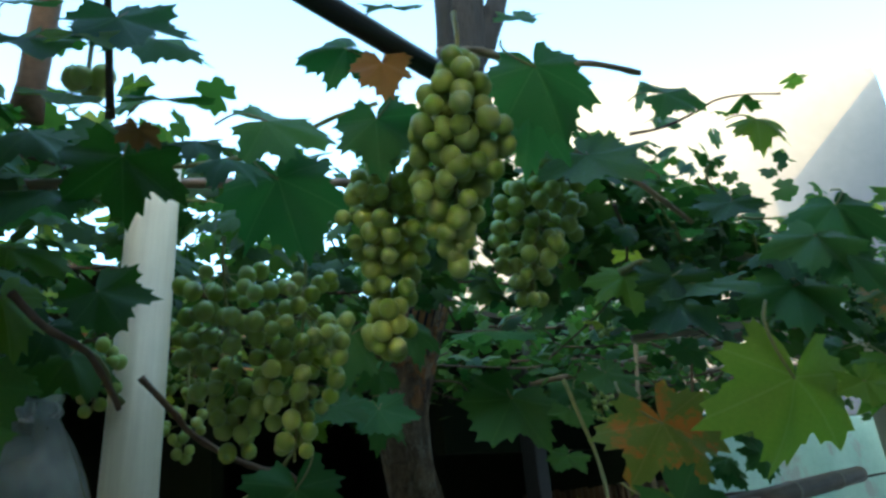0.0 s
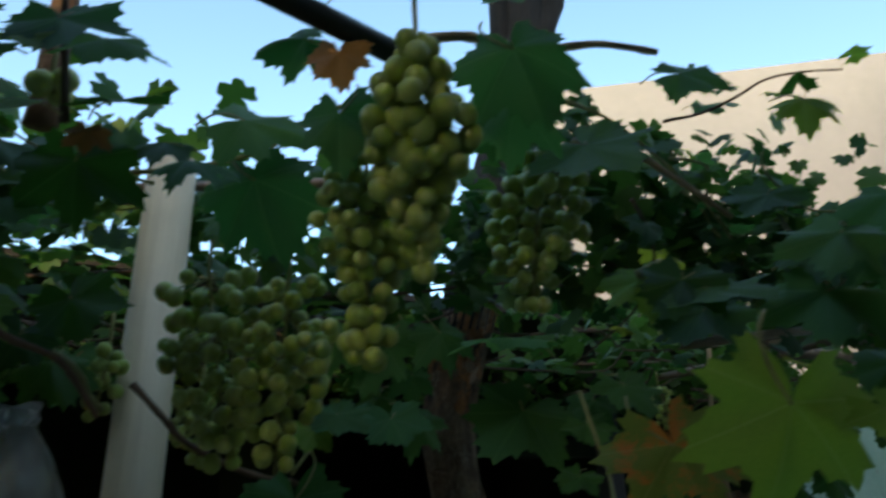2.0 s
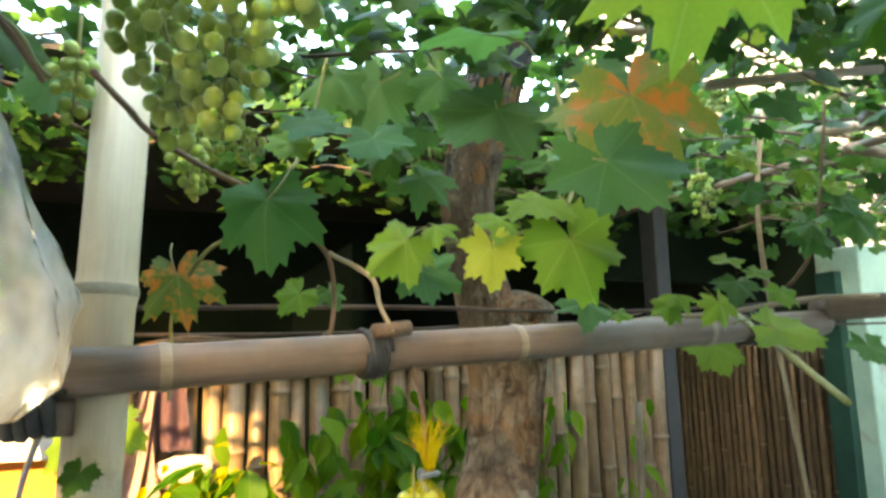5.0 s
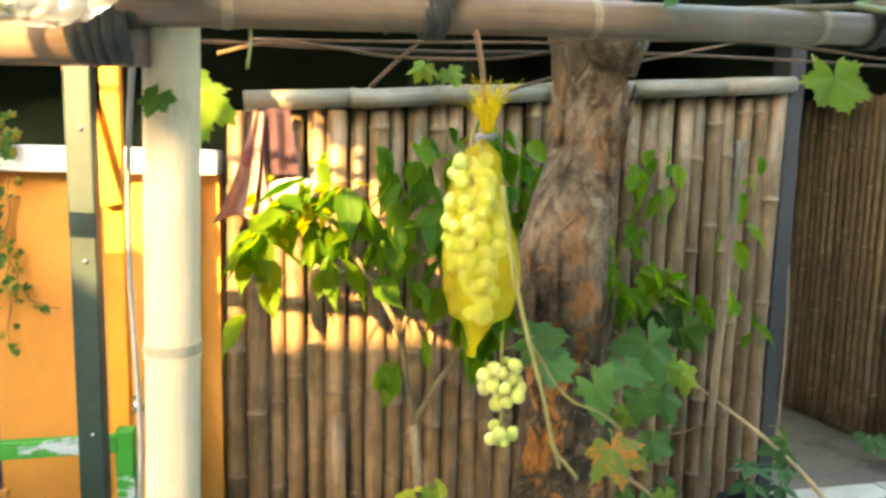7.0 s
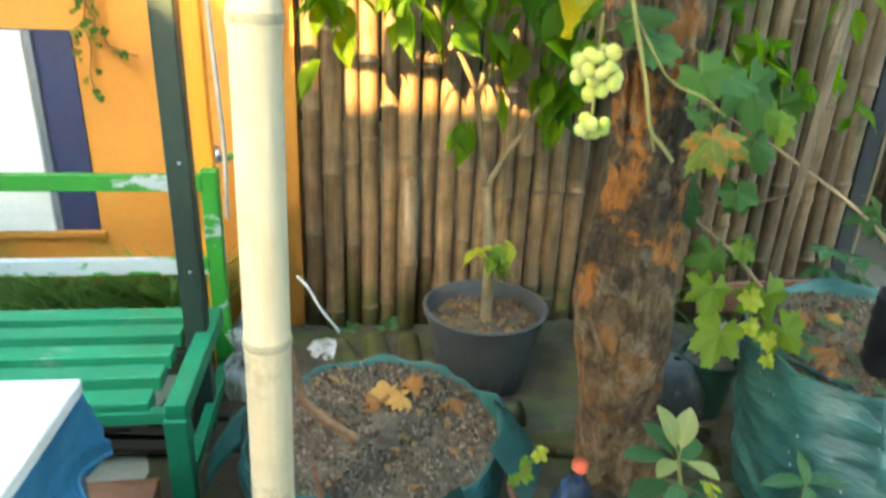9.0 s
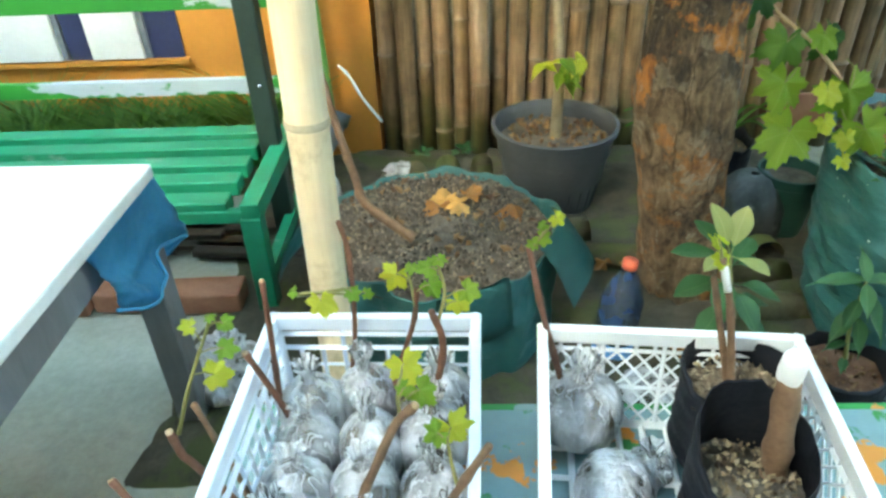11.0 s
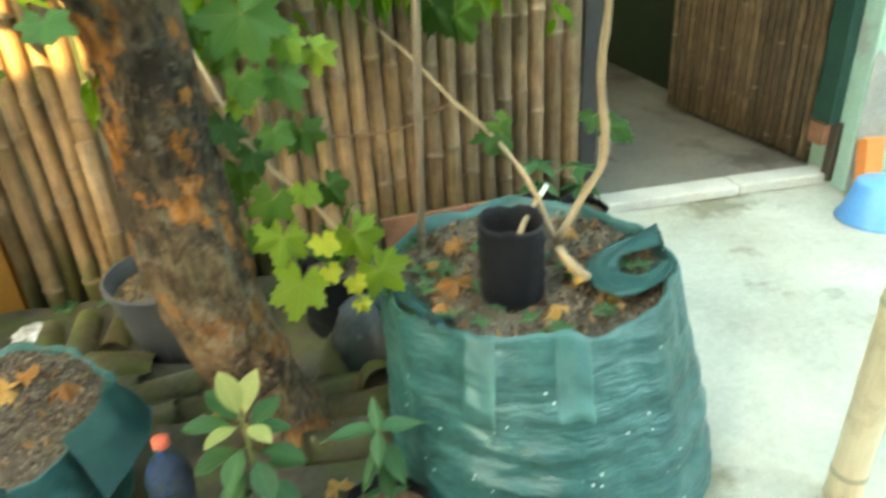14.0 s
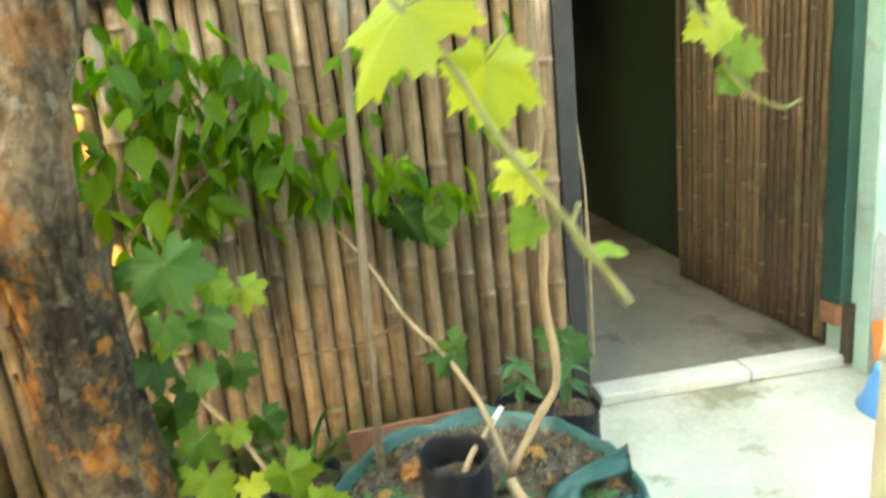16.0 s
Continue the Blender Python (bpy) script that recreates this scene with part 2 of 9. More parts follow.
def film_mat(name, tint, cover=0.25, rough=0.15, net=0.0, blend=0.32, crease=24, pleat=1.0, lines=0.0, thin=0.5):
    """Thin plastic: mostly clear, with gloss and some haze; net: threads of that spacing."""
    n = Nodes(name)
    n.b.inputs["Base Color"].default_value = (*tint, 1)
    n.b.inputs["Roughness"].default_value = rough
    vec = n.coords((1, 1, pleat))
    clear = n.add("BsdfTransparent")
    tr = n.add("BsdfTranslucent")
    tr.inputs["Color"].default_value = (*tint, 1)
    body = n.add("MixShader")
    body.inputs[0].default_value = thin
    n.link(n.b.outputs[0], body.inputs[1])
    n.link(tr.outputs[0], body.inputs[2])
    if net:
        w = []
        for rot in (45, -45):
            m = n.add("Mapping")
            m.inputs["Rotation"].default_value = (0, radians(rot), 0)
            n.link(vec, m.inputs["Vector"])
            x = n.add("TexWave")
            x.inputs["Scale"].default_value, x.inputs["Distortion"].default_value = 1 / net, 1.0
            n.link(m.outputs[0], x.inputs["Vector"])
            w.append(x.outputs["Fac"])
        fac = n.ramp(n.maths('MAXIMUM', *w), [(0.5, grey(cover)), (0.95, grey(min(1.0, cover * 2.2)))])
    else:
        fac = n.ramp(n.noise(vec, crease * 0.4, 3, 0.5), [(0.40, grey(cover * 0.45)), (0.64, grey(min(1.0, cover * 2.1)))])
        if lines:
            # fine whitish pleats where the film is folded on itself
            ridge = n.maths('ABSOLUTE', n.maths('SUBTRACT', n.noise(vec, crease * 0.8, 2, 0.4), 0.5))
            fac = n.maths('MAXIMUM', n.ramp(ridge, [(0.0, grey(lines)), (0.05, grey(0))]), n.maths('MULTIPLY', fac, 0.8))
        n.bump(n.noise(vec, crease, 2, 0.45), 1.0, 0.03)
    ms = n.add("MixShader")
    n.link(fac, ms.inputs[0])
    n.link(clear.outputs[0], ms.inputs[1])
    n.link(body.outputs[0], ms.inputs[2])
    if net:
        n.link(ms.outputs[0], n.out.inputs["Surface"])
        return n.mat
    gloss, lw, top = n.add("BsdfGlossy"), n.add("LayerWeight"), n.add("MixShader")
    gloss.inputs["Roughness"].default_value = rough
    lw.inputs["Blend"].default_value = blend
    bump = n.add("Bump")
    bump.inputs["Strength"].default_value, bump.inputs["Distance"].default_value = 1.0, 0.02
    n.link(n.noise(vec, crease + 3, 2, 0.4), bump.inputs["Height"])
    n.link(bump.outputs[0], gloss.inputs["Normal"])
    n.link(bump.outputs[0], lw.inputs["Normal"])
    n.link(lw.outputs["Fresnel"], top.inputs[0])
    n.link(ms.outputs[0], top.inputs[1])
    n.link(gloss.outputs[0], top.inputs[2])
    n.link(top.outputs[0], n.out.inputs["Surface"])
    return n.mat


def grape_mat(name, dark, light):
    n = Nodes(name)
    info = n.add("ObjectInfo")
    p = n.coords()
    col = n.ramp(info.outputs["Random"], [(0.0, dark), (1.0, light)])
    col = n.mix(n.maths('MULTIPLY', n.noise(p, 2.0, 4), 0.35), col, tuple(0.75 * a for a in light))
    n.base(col)
    n.b.inputs["Roughness"].default_value = 0.42
    n.b.inputs["Subsurface Weight"].default_value = 0.65
    n.b.inputs["Subsurface Radius"].default_value = (0.8, 1.0, 0.3)
    n.b.inputs["Subsurface Scale"].default_value = 0.008
    n.bump(n.noise(p, 6, 4), 0.05, 0.2)
    return n.mat


def chipped(name, coats, scale=5.0, rough=0.5, stretch=(1, 1, 1)):
    """Old paint: coats of (colour, from) laid over one another, worn through in flakes."""
    n = Nodes(name)
    vec = n.coords(stretch)
    col = None
    for k, (c, at) in enumerate(coats):
        shade = n.mix(n.noise(vec, 40, 4), tuple(0.8 * v for v in c), c)
        if col is None:
            col = shade
            continue
        off = n.add("VectorMath", operation='ADD')
        n.link(vec, off.inputs[0])
        off.inputs[1].default_value = (3.7 * k, 1.3 * k, 0.9 * k)
        f = n.noise(off.outputs[0], scale * (1 + 0.4 * k), 9, 0.62)
        col = n.mix(n.ramp(f, [(at, grey(0)), (at + 0.02, grey(1))]), col, shade)
    n.base(col)
    n.b.inputs["Roughness"].default_value = rough
    n.bump(n.noise(vec, 30, 5), 0.15, 0.004)
    return n.mat


def woven_mat(name, dark, light, worn):
    """Woven plastic sacking: creased across, paler where it is rubbed, with specks of grit."""
    n = Nodes(name)
    vec = n.coords()
    band = n.noise(n.coords((1, 1, 4.5)), 4.2, 4, 0.6)
    fine = n.noise(n.coords((1, 1, 1.6)), 24, 6, 0.65)
    col = n.ramp(n.maths('ADD', n.maths('MULTIPLY', band, 0.6), n.maths('MULTIPLY', fine, 0.4)), [(0.34, dark), (0.64, light)])
    rub = n.ramp(n.noise(n.coords((1, 1, 2.2)), 5.5, 6, 0.65), [(0.53, grey(0)), (0.70, grey(0.45))])
    col = n.mix(rub, col, worn)
    grit = n.add("TexVoronoi")
    grit.inputs["Scale"].default_value = 34
    n.link(vec, grit.inputs["Vector"])
    some = n.ramp(n.noise(vec, 11, 2, 0.5), [(0.52, grey(0)), (0.56, grey(1))])
    col = n.mix(n.maths('MULTIPLY', n.maths('LESS_THAN', grit.outputs["Distance"], 0.12), some), col, (0.62, 0.66, 0.62))
    n.base(col)
    n.link(n.ramp(fine, [(0.3, grey(0.28)), (0.7, grey(0.46))]), n.b.inputs["Roughness"])
    n.bump(n.maths('ADD', n.maths('MULTIPLY', band, 1.3), n.maths('MULTIPLY', fine, 0.12)), 0.42, 0.045)
    return n.mat


M_CONCRETE = surface("concrete", (0.27, 0.27, 0.215), (0.52, 0.515, 0.43), 1.6, 0.85, 0.25, 45, (0.20, 0.19, 0.13), 1.3, 0.56)
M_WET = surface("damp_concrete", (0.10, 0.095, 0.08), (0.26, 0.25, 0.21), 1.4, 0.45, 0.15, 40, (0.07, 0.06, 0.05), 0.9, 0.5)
M_TILE = surface("threshold_tile", (0.45, 0.44, 0.39), (0.62, 0.61, 0.55), 5, 0.6, 0.1, 60)
M_REDSOIL = surface("reddish_soil", (0.085, 0.040, 0.022), (0.24, 0.125, 0.07), 22, 0.95, 0.9, 90, distance=0.012)
M_SAND = surface("sandy_soil", (0.12, 0.08, 0.05), (0.36, 0.26, 0.17), 26, 0.95, 0.9, 90, distance=0.012)
M_SOIL = surface("soil", (0.042, 0.033, 0.024), (0.20, 0.162, 0.118), 18, 0.95, 0.9, 90, distance=0.012)
M_BED = surface("bed_soil", (0.030, 0.026, 0.017), (0.115, 0.10, 0.066), 9, 0.95, 0.8, 60, (0.075, 0.085, 0.03), 4, 0.52, distance=0.012)
M_ORANGE = surface("orange_paint", (0.50, 0.205, 0.035), (0.63, 0.275, 0.05), 2.2, 0.75, 0.12, 50, (0.50, 0.22, 0.06), 3, 0.63)
M_ORANGE_WOOD = surface("orange_wood", (0.72, 0.24, 0.02), (0.86, 0.34, 0.035), 3, 0.6, 0.15, 40, stretch=(1, 1, 0.2))
M_WHITE = surface("white_paint", (0.62, 0.63, 0.62), (0.8, 0.8, 0.78), 4, 0.6, 0.1, 50, (0.45, 0.44, 0.4), 5, 0.66)
M_NAVY = surface("navy_paint", (0.020, 0.026, 0.075), (0.035, 0.045, 0.12), 4, 0.5, 0.1, 50)
M_MINT = surface("mint_plaster", (0.31, 0.49, 0.40), (0.46, 0.65, 0.54), 3.0, 0.8, 0.3, 30, (0.36, 0.40, 0.35), 2.4, 0.56)
M_BARE = surface("bare_plaster", (0.26, 0.26, 0.24), (0.40, 0.40, 0.37), 5, 0.85, 0.4, 40)
M_DGREEN = surface("dark_green_paint", (0.012, 0.05, 0.038), (0.025, 0.085, 0.065), 4, 0.5, 0.12, 40, (0.03, 0.03, 0.025), 6, 0.66)
M_DPOST = surface("green_black_steel", (0.012, 0.026, 0.022), (0.022, 0.045, 0.038), 5, 0.45, 0.1, 40, (0.05, 0.05, 0.045), 9, 0.7)
M_BLACK = surface("black_steel", (0.012, 0.012, 0.013), (0.03, 0.03, 0.032), 5, 0.5, 0.1, 40)
# nearly black green: the dark rooms' shade is put into the wall colour
M_INNER_SHADED = surface("shaded_inner_wall", (0.004, 0.013, 0.003), (0.008, 0.022, 0.006), 2, 0.9, 0.2, 30)
M_OLDWOOD = surface("old_wood", (0.03, 0.022, 0.016), (0.08, 0.058, 0.04), 5, 0.8, 0.4, 60, stretch=(0.15, 1, 1))
# near-black: the darkness under the roof is put into this colour
M_ROOF = surface("shaded_roof_underside", (0.016, 0.014, 0.011), (0.035, 0.03, 0.024), 3, 0.9, 0.3, 30)
M_BEIGE = surface("beige_render", (0.205, 0.195, 0.195), (0.25, 0.235, 0.235), 0.5, 0.85, 0.1, 8, (0.20, 0.19, 0.185), 0.35, 0.6)
M_GREYHOUSE = surface("grey_render", (0.42, 0.44, 0.46), (0.52, 0.54, 0.56), 0.6, 0.85, 0.1, 8)
M_BRICKWALL = surface("grey_brown_render", (0.12, 0.10, 0.085), (0.18, 0.155, 0.13), 0.8, 0.9, 0.2, 10)
M_RED = surface("red_paint", (0.42, 0.06, 0.03), (0.55, 0.10, 0.05), 3, 0.6, 0.1, 30)
M_BAM_WALL = bamboo_mat("brown_bamboo", (0.072, 0.045, 0.024), (0.305, 0.205, 0.118), (0.11, 0.09, 0.045), 0.6, algae=(0.055, 0.066, 0.02))
M_BAM_NODE = surface("bamboo_node", (0.13, 0.09, 0.055), (0.24, 0.18, 0.12), 20, 0.6, 0.2, 80)
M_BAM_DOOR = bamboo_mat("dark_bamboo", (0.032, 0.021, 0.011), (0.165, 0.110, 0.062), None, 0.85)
M_BAM_PALE = bamboo_mat("pale_bamboo", (0.635, 0.51, 0.325), (0.805, 0.685, 0.47), (0.55, 0.43, 0.26), 0.1)
M_NODE_PALE = surface("pale_node", (0.36, 0.30, 0.19), (0.52, 0.45, 0.31), 20, 0.6, 0.2, 80)
M_BAM_RAIL = bamboo_mat("rail_bamboo", (0.13, 0.082, 0.052), (0.25, 0.175, 0.12), (0.21, 0.17, 0.125), 0.25)
M_BAM_STICK = bamboo_mat("trellis_bamboo", (0.20, 0.15, 0.09), (0.42, 0.34, 0.22), None, 0.5)
M_WEATHERED = bamboo_mat("weathered_bamboo", (0.12, 0.105, 0.08), (0.28, 0.25, 0.20), None, 0.2)
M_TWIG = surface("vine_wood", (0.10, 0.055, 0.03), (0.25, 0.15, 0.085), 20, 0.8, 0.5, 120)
# darker copy of vine_wood, with the canopy's shade put into its colour
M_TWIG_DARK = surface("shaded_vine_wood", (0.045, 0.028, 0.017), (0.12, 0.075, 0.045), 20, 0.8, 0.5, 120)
M_SHOOT = surface("green_shoot", (0.16, 0.17, 0.045), (0.30, 0.27, 0.09), 20, 0.6, 0.3, 90)
M_CUTTING = surface("cutting_bark", (0.085, 0.032, 0.018), (0.21, 0.095, 0.052), 25, 0.75, 0.5, 140)
M_STAKE = bamboo_mat("grey_stake", (0.11, 0.085, 0.058), (0.27, 0.215, 0.15), None, 0.2)
M_PALE_STEM = surface("pale_stem", (0.26, 0.18, 0.10), (0.42, 0.31, 0.19), 15, 0.75, 0.4, 80)
M_RUBBER = surface("black_rubber", (0.02, 0.02, 0.018), (0.06, 0.06, 0.055), 15, 0.7, 0.4, 60)
M_GBAG = woven_mat("green_woven_plastic", (0.012, 0.072, 0.068), (0.040, 0.142, 0.135), (0.10, 0.23, 0.22))
M_GBAG_DARK = surface("dark_green_fabric", (0.012, 0.075, 0.073), (0.030, 0.140, 0.134), 6, 0.42, 0.35, 160, (0.03, 0.12, 0.11), 8, 0.62, distance=0.012)
M_STRAP = surface("strap_webbing", (0.030, 0.120, 0.114), (0.060, 0.180, 0.170), 8, 0.42, 0.06, 120, (0.11, 0.25, 0.24), 10, 0.6, distance=0.002)
M_POT = surface("grey_plastic_pot", (0.045, 0.052, 0.060), (0.075, 0.084, 0.094), 6, 0.5, 0.12, 70, (0.14, 0.14, 0.13), 9, 0.70)
M_POLY = surface("black_polybag", (0.005, 0.006, 0.009), (0.016, 0.018, 0.024), 12, 0.48, 0.5, 60, distance=0.006)
M_POLY.node_tree.nodes["Principled BSDF"].inputs["Specular IOR Level"].default_value = 0.2
M_BENCH = surface("green_gloss_paint", (0.006, 0.17, 0.085), (0.014, 0.27, 0.14), 4, 0.4, 0.15, 50, (0.20, 0.33, 0.26), 8, 0.62, stretch=(0.4, 1, 1))
M_RAILPAINT = chipped("chipped_green_paint", [((0.03, 0.26, 0.035), 0), ((0.42, 0.50, 0.58), 0.55)], 4.0, stretch=(0.5, 1, 1))
M_PLATFORM = chipped("chipped_table_paint", [((0.22, 0.36, 0.38), 0), ((0.04, 0.27, 0.06), 0.555), ((0.72, 0.28, 0.04), 0.575)], 6.0)
M_EDGEGREEN = chipped("worn_green_edge", [((0.03, 0.28, 0.06), 0), ((0.25, 0.38, 0.38), 0.52), ((0.66, 0.27, 0.05), 0.60)], 9.0)
M_BRICK = surface("brick", (0.25, 0.10, 0.06), (0.40, 0.19, 0.11), 12, 0.85, 0.4, 70)
M_ROOFTILE = surface("mossy_tile", (0.075, 0.066, 0.034), (0.23, 0.20, 0.11), 7, 0.9, 0.5, 60, (0.14, 0.15, 0.05), 6, 0.5, vary=0.5)
M_BLUE = surface("blue_plastic", (0.10, 0.33, 0.68), (0.15, 0.42, 0.78), 4, 0.35, 0.05, 40)
M_ORANGE_PL = surface("orange_plastic", (0.80, 0.24, 0.06), (0.86, 0.30, 0.09), 4, 0.4, 0.05, 40)
M_BLUECLOTH = surface("blue_tarp", (0.032, 0.24, 0.45), (0.09, 0.39, 0.62), 8, 0.45, 0.4, 90)
M_GREYWOOD = surface("grey_wood", (0.10, 0.105, 0.11), (0.20, 0.205, 0.21), 6, 0.7, 0.3, 60, stretch=(1, 1, 0.2))
M_CRATE = surface("white_crate_plastic", (0.70, 0.73, 0.75), (0.82, 0.84, 0.85), 6, 0.35, 0.05, 50)
M_CRATE_BLUE = surface("bluish_crate_plastic", (0.60, 0.68, 0.80), (0.72, 0.79, 0.88), 6, 0.35, 0.05, 50)
M_METAL = surface("chrome_tap", (0.45, 0.46, 0.48), (0.62, 0.63, 0.65), 10, 0.25, 0.05, 50, metal=0.9)
M_PVC = surface("grey_pipe", (0.11, 0.13, 0.155), (0.21, 0.235, 0.26), 6, 0.5, 0.1, 50)
M_GREENPIPE = surface("green_pipe", (0.08, 0.25, 0.05), (0.16, 0.36, 0.09), 6, 0.5, 0.1, 50)
M_CLOTH = surface("pink_cloth", (0.44, 0.27, 0.26), (0.60, 0.47, 0.42), 14, 0.9, 0.4, 120, (0.36, 0.17, 0.20), 6, 0.58)
M_PURPLE = surface("purple_cloth", (0.085, 0.045, 0.065), (0.17, 0.095, 0.12), 10, 0.9, 0.4, 120)
M_CORD = surface("grey_cord", (0.30, 0.29, 0.27), (0.45, 0.44, 0.41), 20, 0.8, 0.2, 90)
M_WHITESTICK = surface("white_tape", (0.68, 0.68, 0.66), (0.82, 0.82, 0.80), 14, 0.5, 0.1, 60)
M_DRYLEAF = leaf_mat("dry_leaf", (0.30, 0.13, 0.04), (0.60, 0.36, 0.11), (0.4, 0.2, 0.08), 0.25)
M_DRY_BITS = leaf_mat("dry_litter", (0.10, 0.055, 0.03), (0.36, 0.22, 0.10), lets=0.15, island=True)
M_BROWNGREEN = leaf_mat("browning_leaf", (0.10, 0.16, 0.03), (0.20, 0.24, 0.045), (0.3, 0.3, 0.1), 0.45, patch=(0.40, 0.16, 0.035))
M_LEAF = leaf_mat("vine_leaf", (0.026, 0.082, 0.013), (0.085, 0.185, 0.026), (0.11, 0.20, 0.05), 0.42)
M_LEAF_TEAL = leaf_mat("vine_leaf_bluish", (0.044, 0.138, 0.032), (0.110, 0.235, 0.058), (0.13, 0.25, 0.08), 0.42, rough=0.5)
M_LEAF_YOUNG = leaf_mat("vine_leaf_young", (0.13, 0.25, 0.030), (0.23, 0.34, 0.045), (0.30, 0.4, 0.12), 0.5)
M_LEAF_YELLOW = leaf_mat("vine_leaf_yellow", (0.38, 0.44, 0.05), (0.52, 0.54, 0.08), (0.48, 0.5, 0.15), 0.5)
M_CANOPY = leaf_mat("canopy_leaf", (0.018, 0.06, 0.013), (0.10, 0.19, 0.032), lets=0.42, island=True)
M_TREE_STEM = surface("young_bark", (0.12, 0.095, 0.055), (0.25, 0.20, 0.125), 15, 0.75, 0.4, 80)
M_TREE_LEAF = leaf_mat("tree_leaf", (0.045, 0.145, 0.010), (0.20, 0.33, 0.018), (0.16, 0.24, 0.05), 0.60, rough=0.5)
# lit copy of tree_leaf: the sun on these leaves is put into the yellow
M_TREE_SUNLIT = leaf_mat("tree_leaf_sunlit", (0.38, 0.36, 0.012), (0.60, 0.52, 0.02), (0.4, 0.38, 0.05), 0.60, rough=0.55)
M_SEED_LEAF = leaf_mat("seedling_leaf", (0.035, 0.11, 0.045), (0.08, 0.19, 0.07), (0.14, 0.26, 0.1), 0.3, rough=0.35)
M_SEED_PALE = leaf_mat("seedling_leaf_pale", (0.26, 0.30, 0.10), (0.40, 0.42, 0.16), (0.5, 0.5, 0.25), 0.35)
M_GRASS = leaf_mat("grass_blade", (0.05, 0.13, 0.028), (0.15, 0.29, 0.065), lets=0.4, island=True)
M_GRAPE = grape_mat("green_grape", (0.22, 0.30, 0.05), (0.42, 0.48, 0.12))
M_GRAPE_PALE = grape_mat("pale_grape", (0.42, 0.50, 0.12), (0.60, 0.62, 0.20))
M_NET = film_mat("yellow_net", (0.85, 0.68, 0.02), 0.21, 0.5, net=0.012)
M_FILM = film_mat("clear_bag", (0.90, 0.97, 1.0), 0.38, 0.10, crease=24, pleat=0.6)
M_FILM_HAZY = film_mat("hazy_bag", (0.94, 0.95, 0.99), 0.66, 0.38, blend=0.14, crease=62, pleat=0.35, lines=0.8, thin=0.12)
M_FILM_NECK = film_mat("gathered_film", (0.94, 0.96, 0.98), 0.62, 0.25, blend=0.25, crease=80, pleat=0.2, lines=0.95, thin=0.3)
M_BOTTLE = film_mat("blue_bottle", (0.10, 0.18, 0.34), 0.5, 0.1)


def bark_mat():
    n = Nodes("trunk_bark")
    vec = n.coords((1, 1, 0.55))
    plain = n.coords()
    v = n.add("TexVoronoi")
    v.inputs["Scale"].default_value = 26
    n.link(vec, v.inputs["Vector"])
    fine, big = n.noise(vec, 34, 8, 0.7), n.noise(plain, 5, 5, 0.6)
    edge = n.add("TexVoronoi")
    edge.feature = 'DISTANCE_TO_EDGE'
    edge.inputs["Scale"].default_value = 15
    warp = n.add("VectorMath", operation='ADD')
    n.link(n.coords((1, 1, 0.28)), warp.inputs[0])
    twist = n.add("TexNoise")
    twist.inputs["Scale"].default_value = 9
    n.link(plain, twist.inputs["Vector"])
    less = n.add("VectorMath", operation='SCALE')
    less.inputs["Scale"].default_value = 0.09
    n.link(twist.outputs["Color"], less.inputs[0])
    n.link(less.outputs[0], warp.inputs[1])
    n.link(warp.outputs[0], edge.inputs["Vector"])
    crack = n.ramp(edge.outputs["Distance"], [(0.0, grey(0.72)), (0.07, grey(1))])
    col = n.ramp(n.maths('ADD', n.maths('MULTIPLY', fine, 0.6), n.maths('MULTIPLY', big, 0.4)),
                 [(0.40, (0.018, 0.012, 0.007)), (0.50, (0.062, 0.042, 0.022)), (0.58, (0.140, 0.098, 0.050)), (0.70, (0.28, 0.205, 0.115))])
    # weathered dark and lichened in the middle, paler flaking bark above and at the foot
    sep = n.add("SeparateXYZ")
    n.link(plain, sep.inputs[0])
    height = n.maths('ADD', sep.outputs["Z"], n.maths('MULTIPLY', n.maths('SUBTRACT', n.noise(plain, 4, 5, 0.65), 0.5), 0.9))
    pale = n.ramp(n.maths('MULTIPLY', height, 0.5), [(0.20, grey(0.9)), (0.34, grey(0.0)), (0.60, grey(0.0)), (0.70, grey(1.0)), (0.88, grey(1.0)), (1.0, grey(0.6))])
    tan = n.ramp(n.maths('ADD', n.maths('MULTIPLY', fine, 0.6), n.maths('MULTIPLY', big, 0.4)),
                 [(0.36, (0.055, 0.034, 0.019)), (0.47, (0.225, 0.147, 0.085)), (0.57, (0.375, 0.262, 0.160)), (0.68, (0.52, 0.405, 0.275))])
    col = n.mix(pale, col, tan)
    lichen = n.maths('MULTIPLY', n.ramp(n.noise(plain, 7.0, 6, 0.62), [(0.53, grey(0)), (0.575, grey(1))]), n.maths('SUBTRACT', 1.0, n.maths('MULTIPLY', pale, 0.5)))
    col = n.mix(n.maths('MULTIPLY', lichen, n.ramp(fine, [(0.35, grey(0.3)), (0.6, grey(1))])), col, (0.50, 0.185, 0.03))
    col = n.mix(n.maths('MULTIPLY', n.maths('ADD', 0.35, n.maths('MULTIPLY', pale, 0.65)), n.ramp(n.noise(plain, 15, 8, 0.7), [(0.555, grey(0)), (0.605, grey(0.75))])), col, (0.40, 0.34, 0.25))
    col = n.mix(crack, (0.014, 0.009, 0.006), col)
    n.base(col)
    n.b.inputs["Roughness"].default_value = 0.9
    n.bump(n.maths('ADD', n.maths('ADD', fine, n.maths('MULTIPLY', crack, 0.9)), n.maths('MULTIPLY', big, 1.2)), 1.0, 0.035)
    return n.mat


M_BARK = bark_mat()
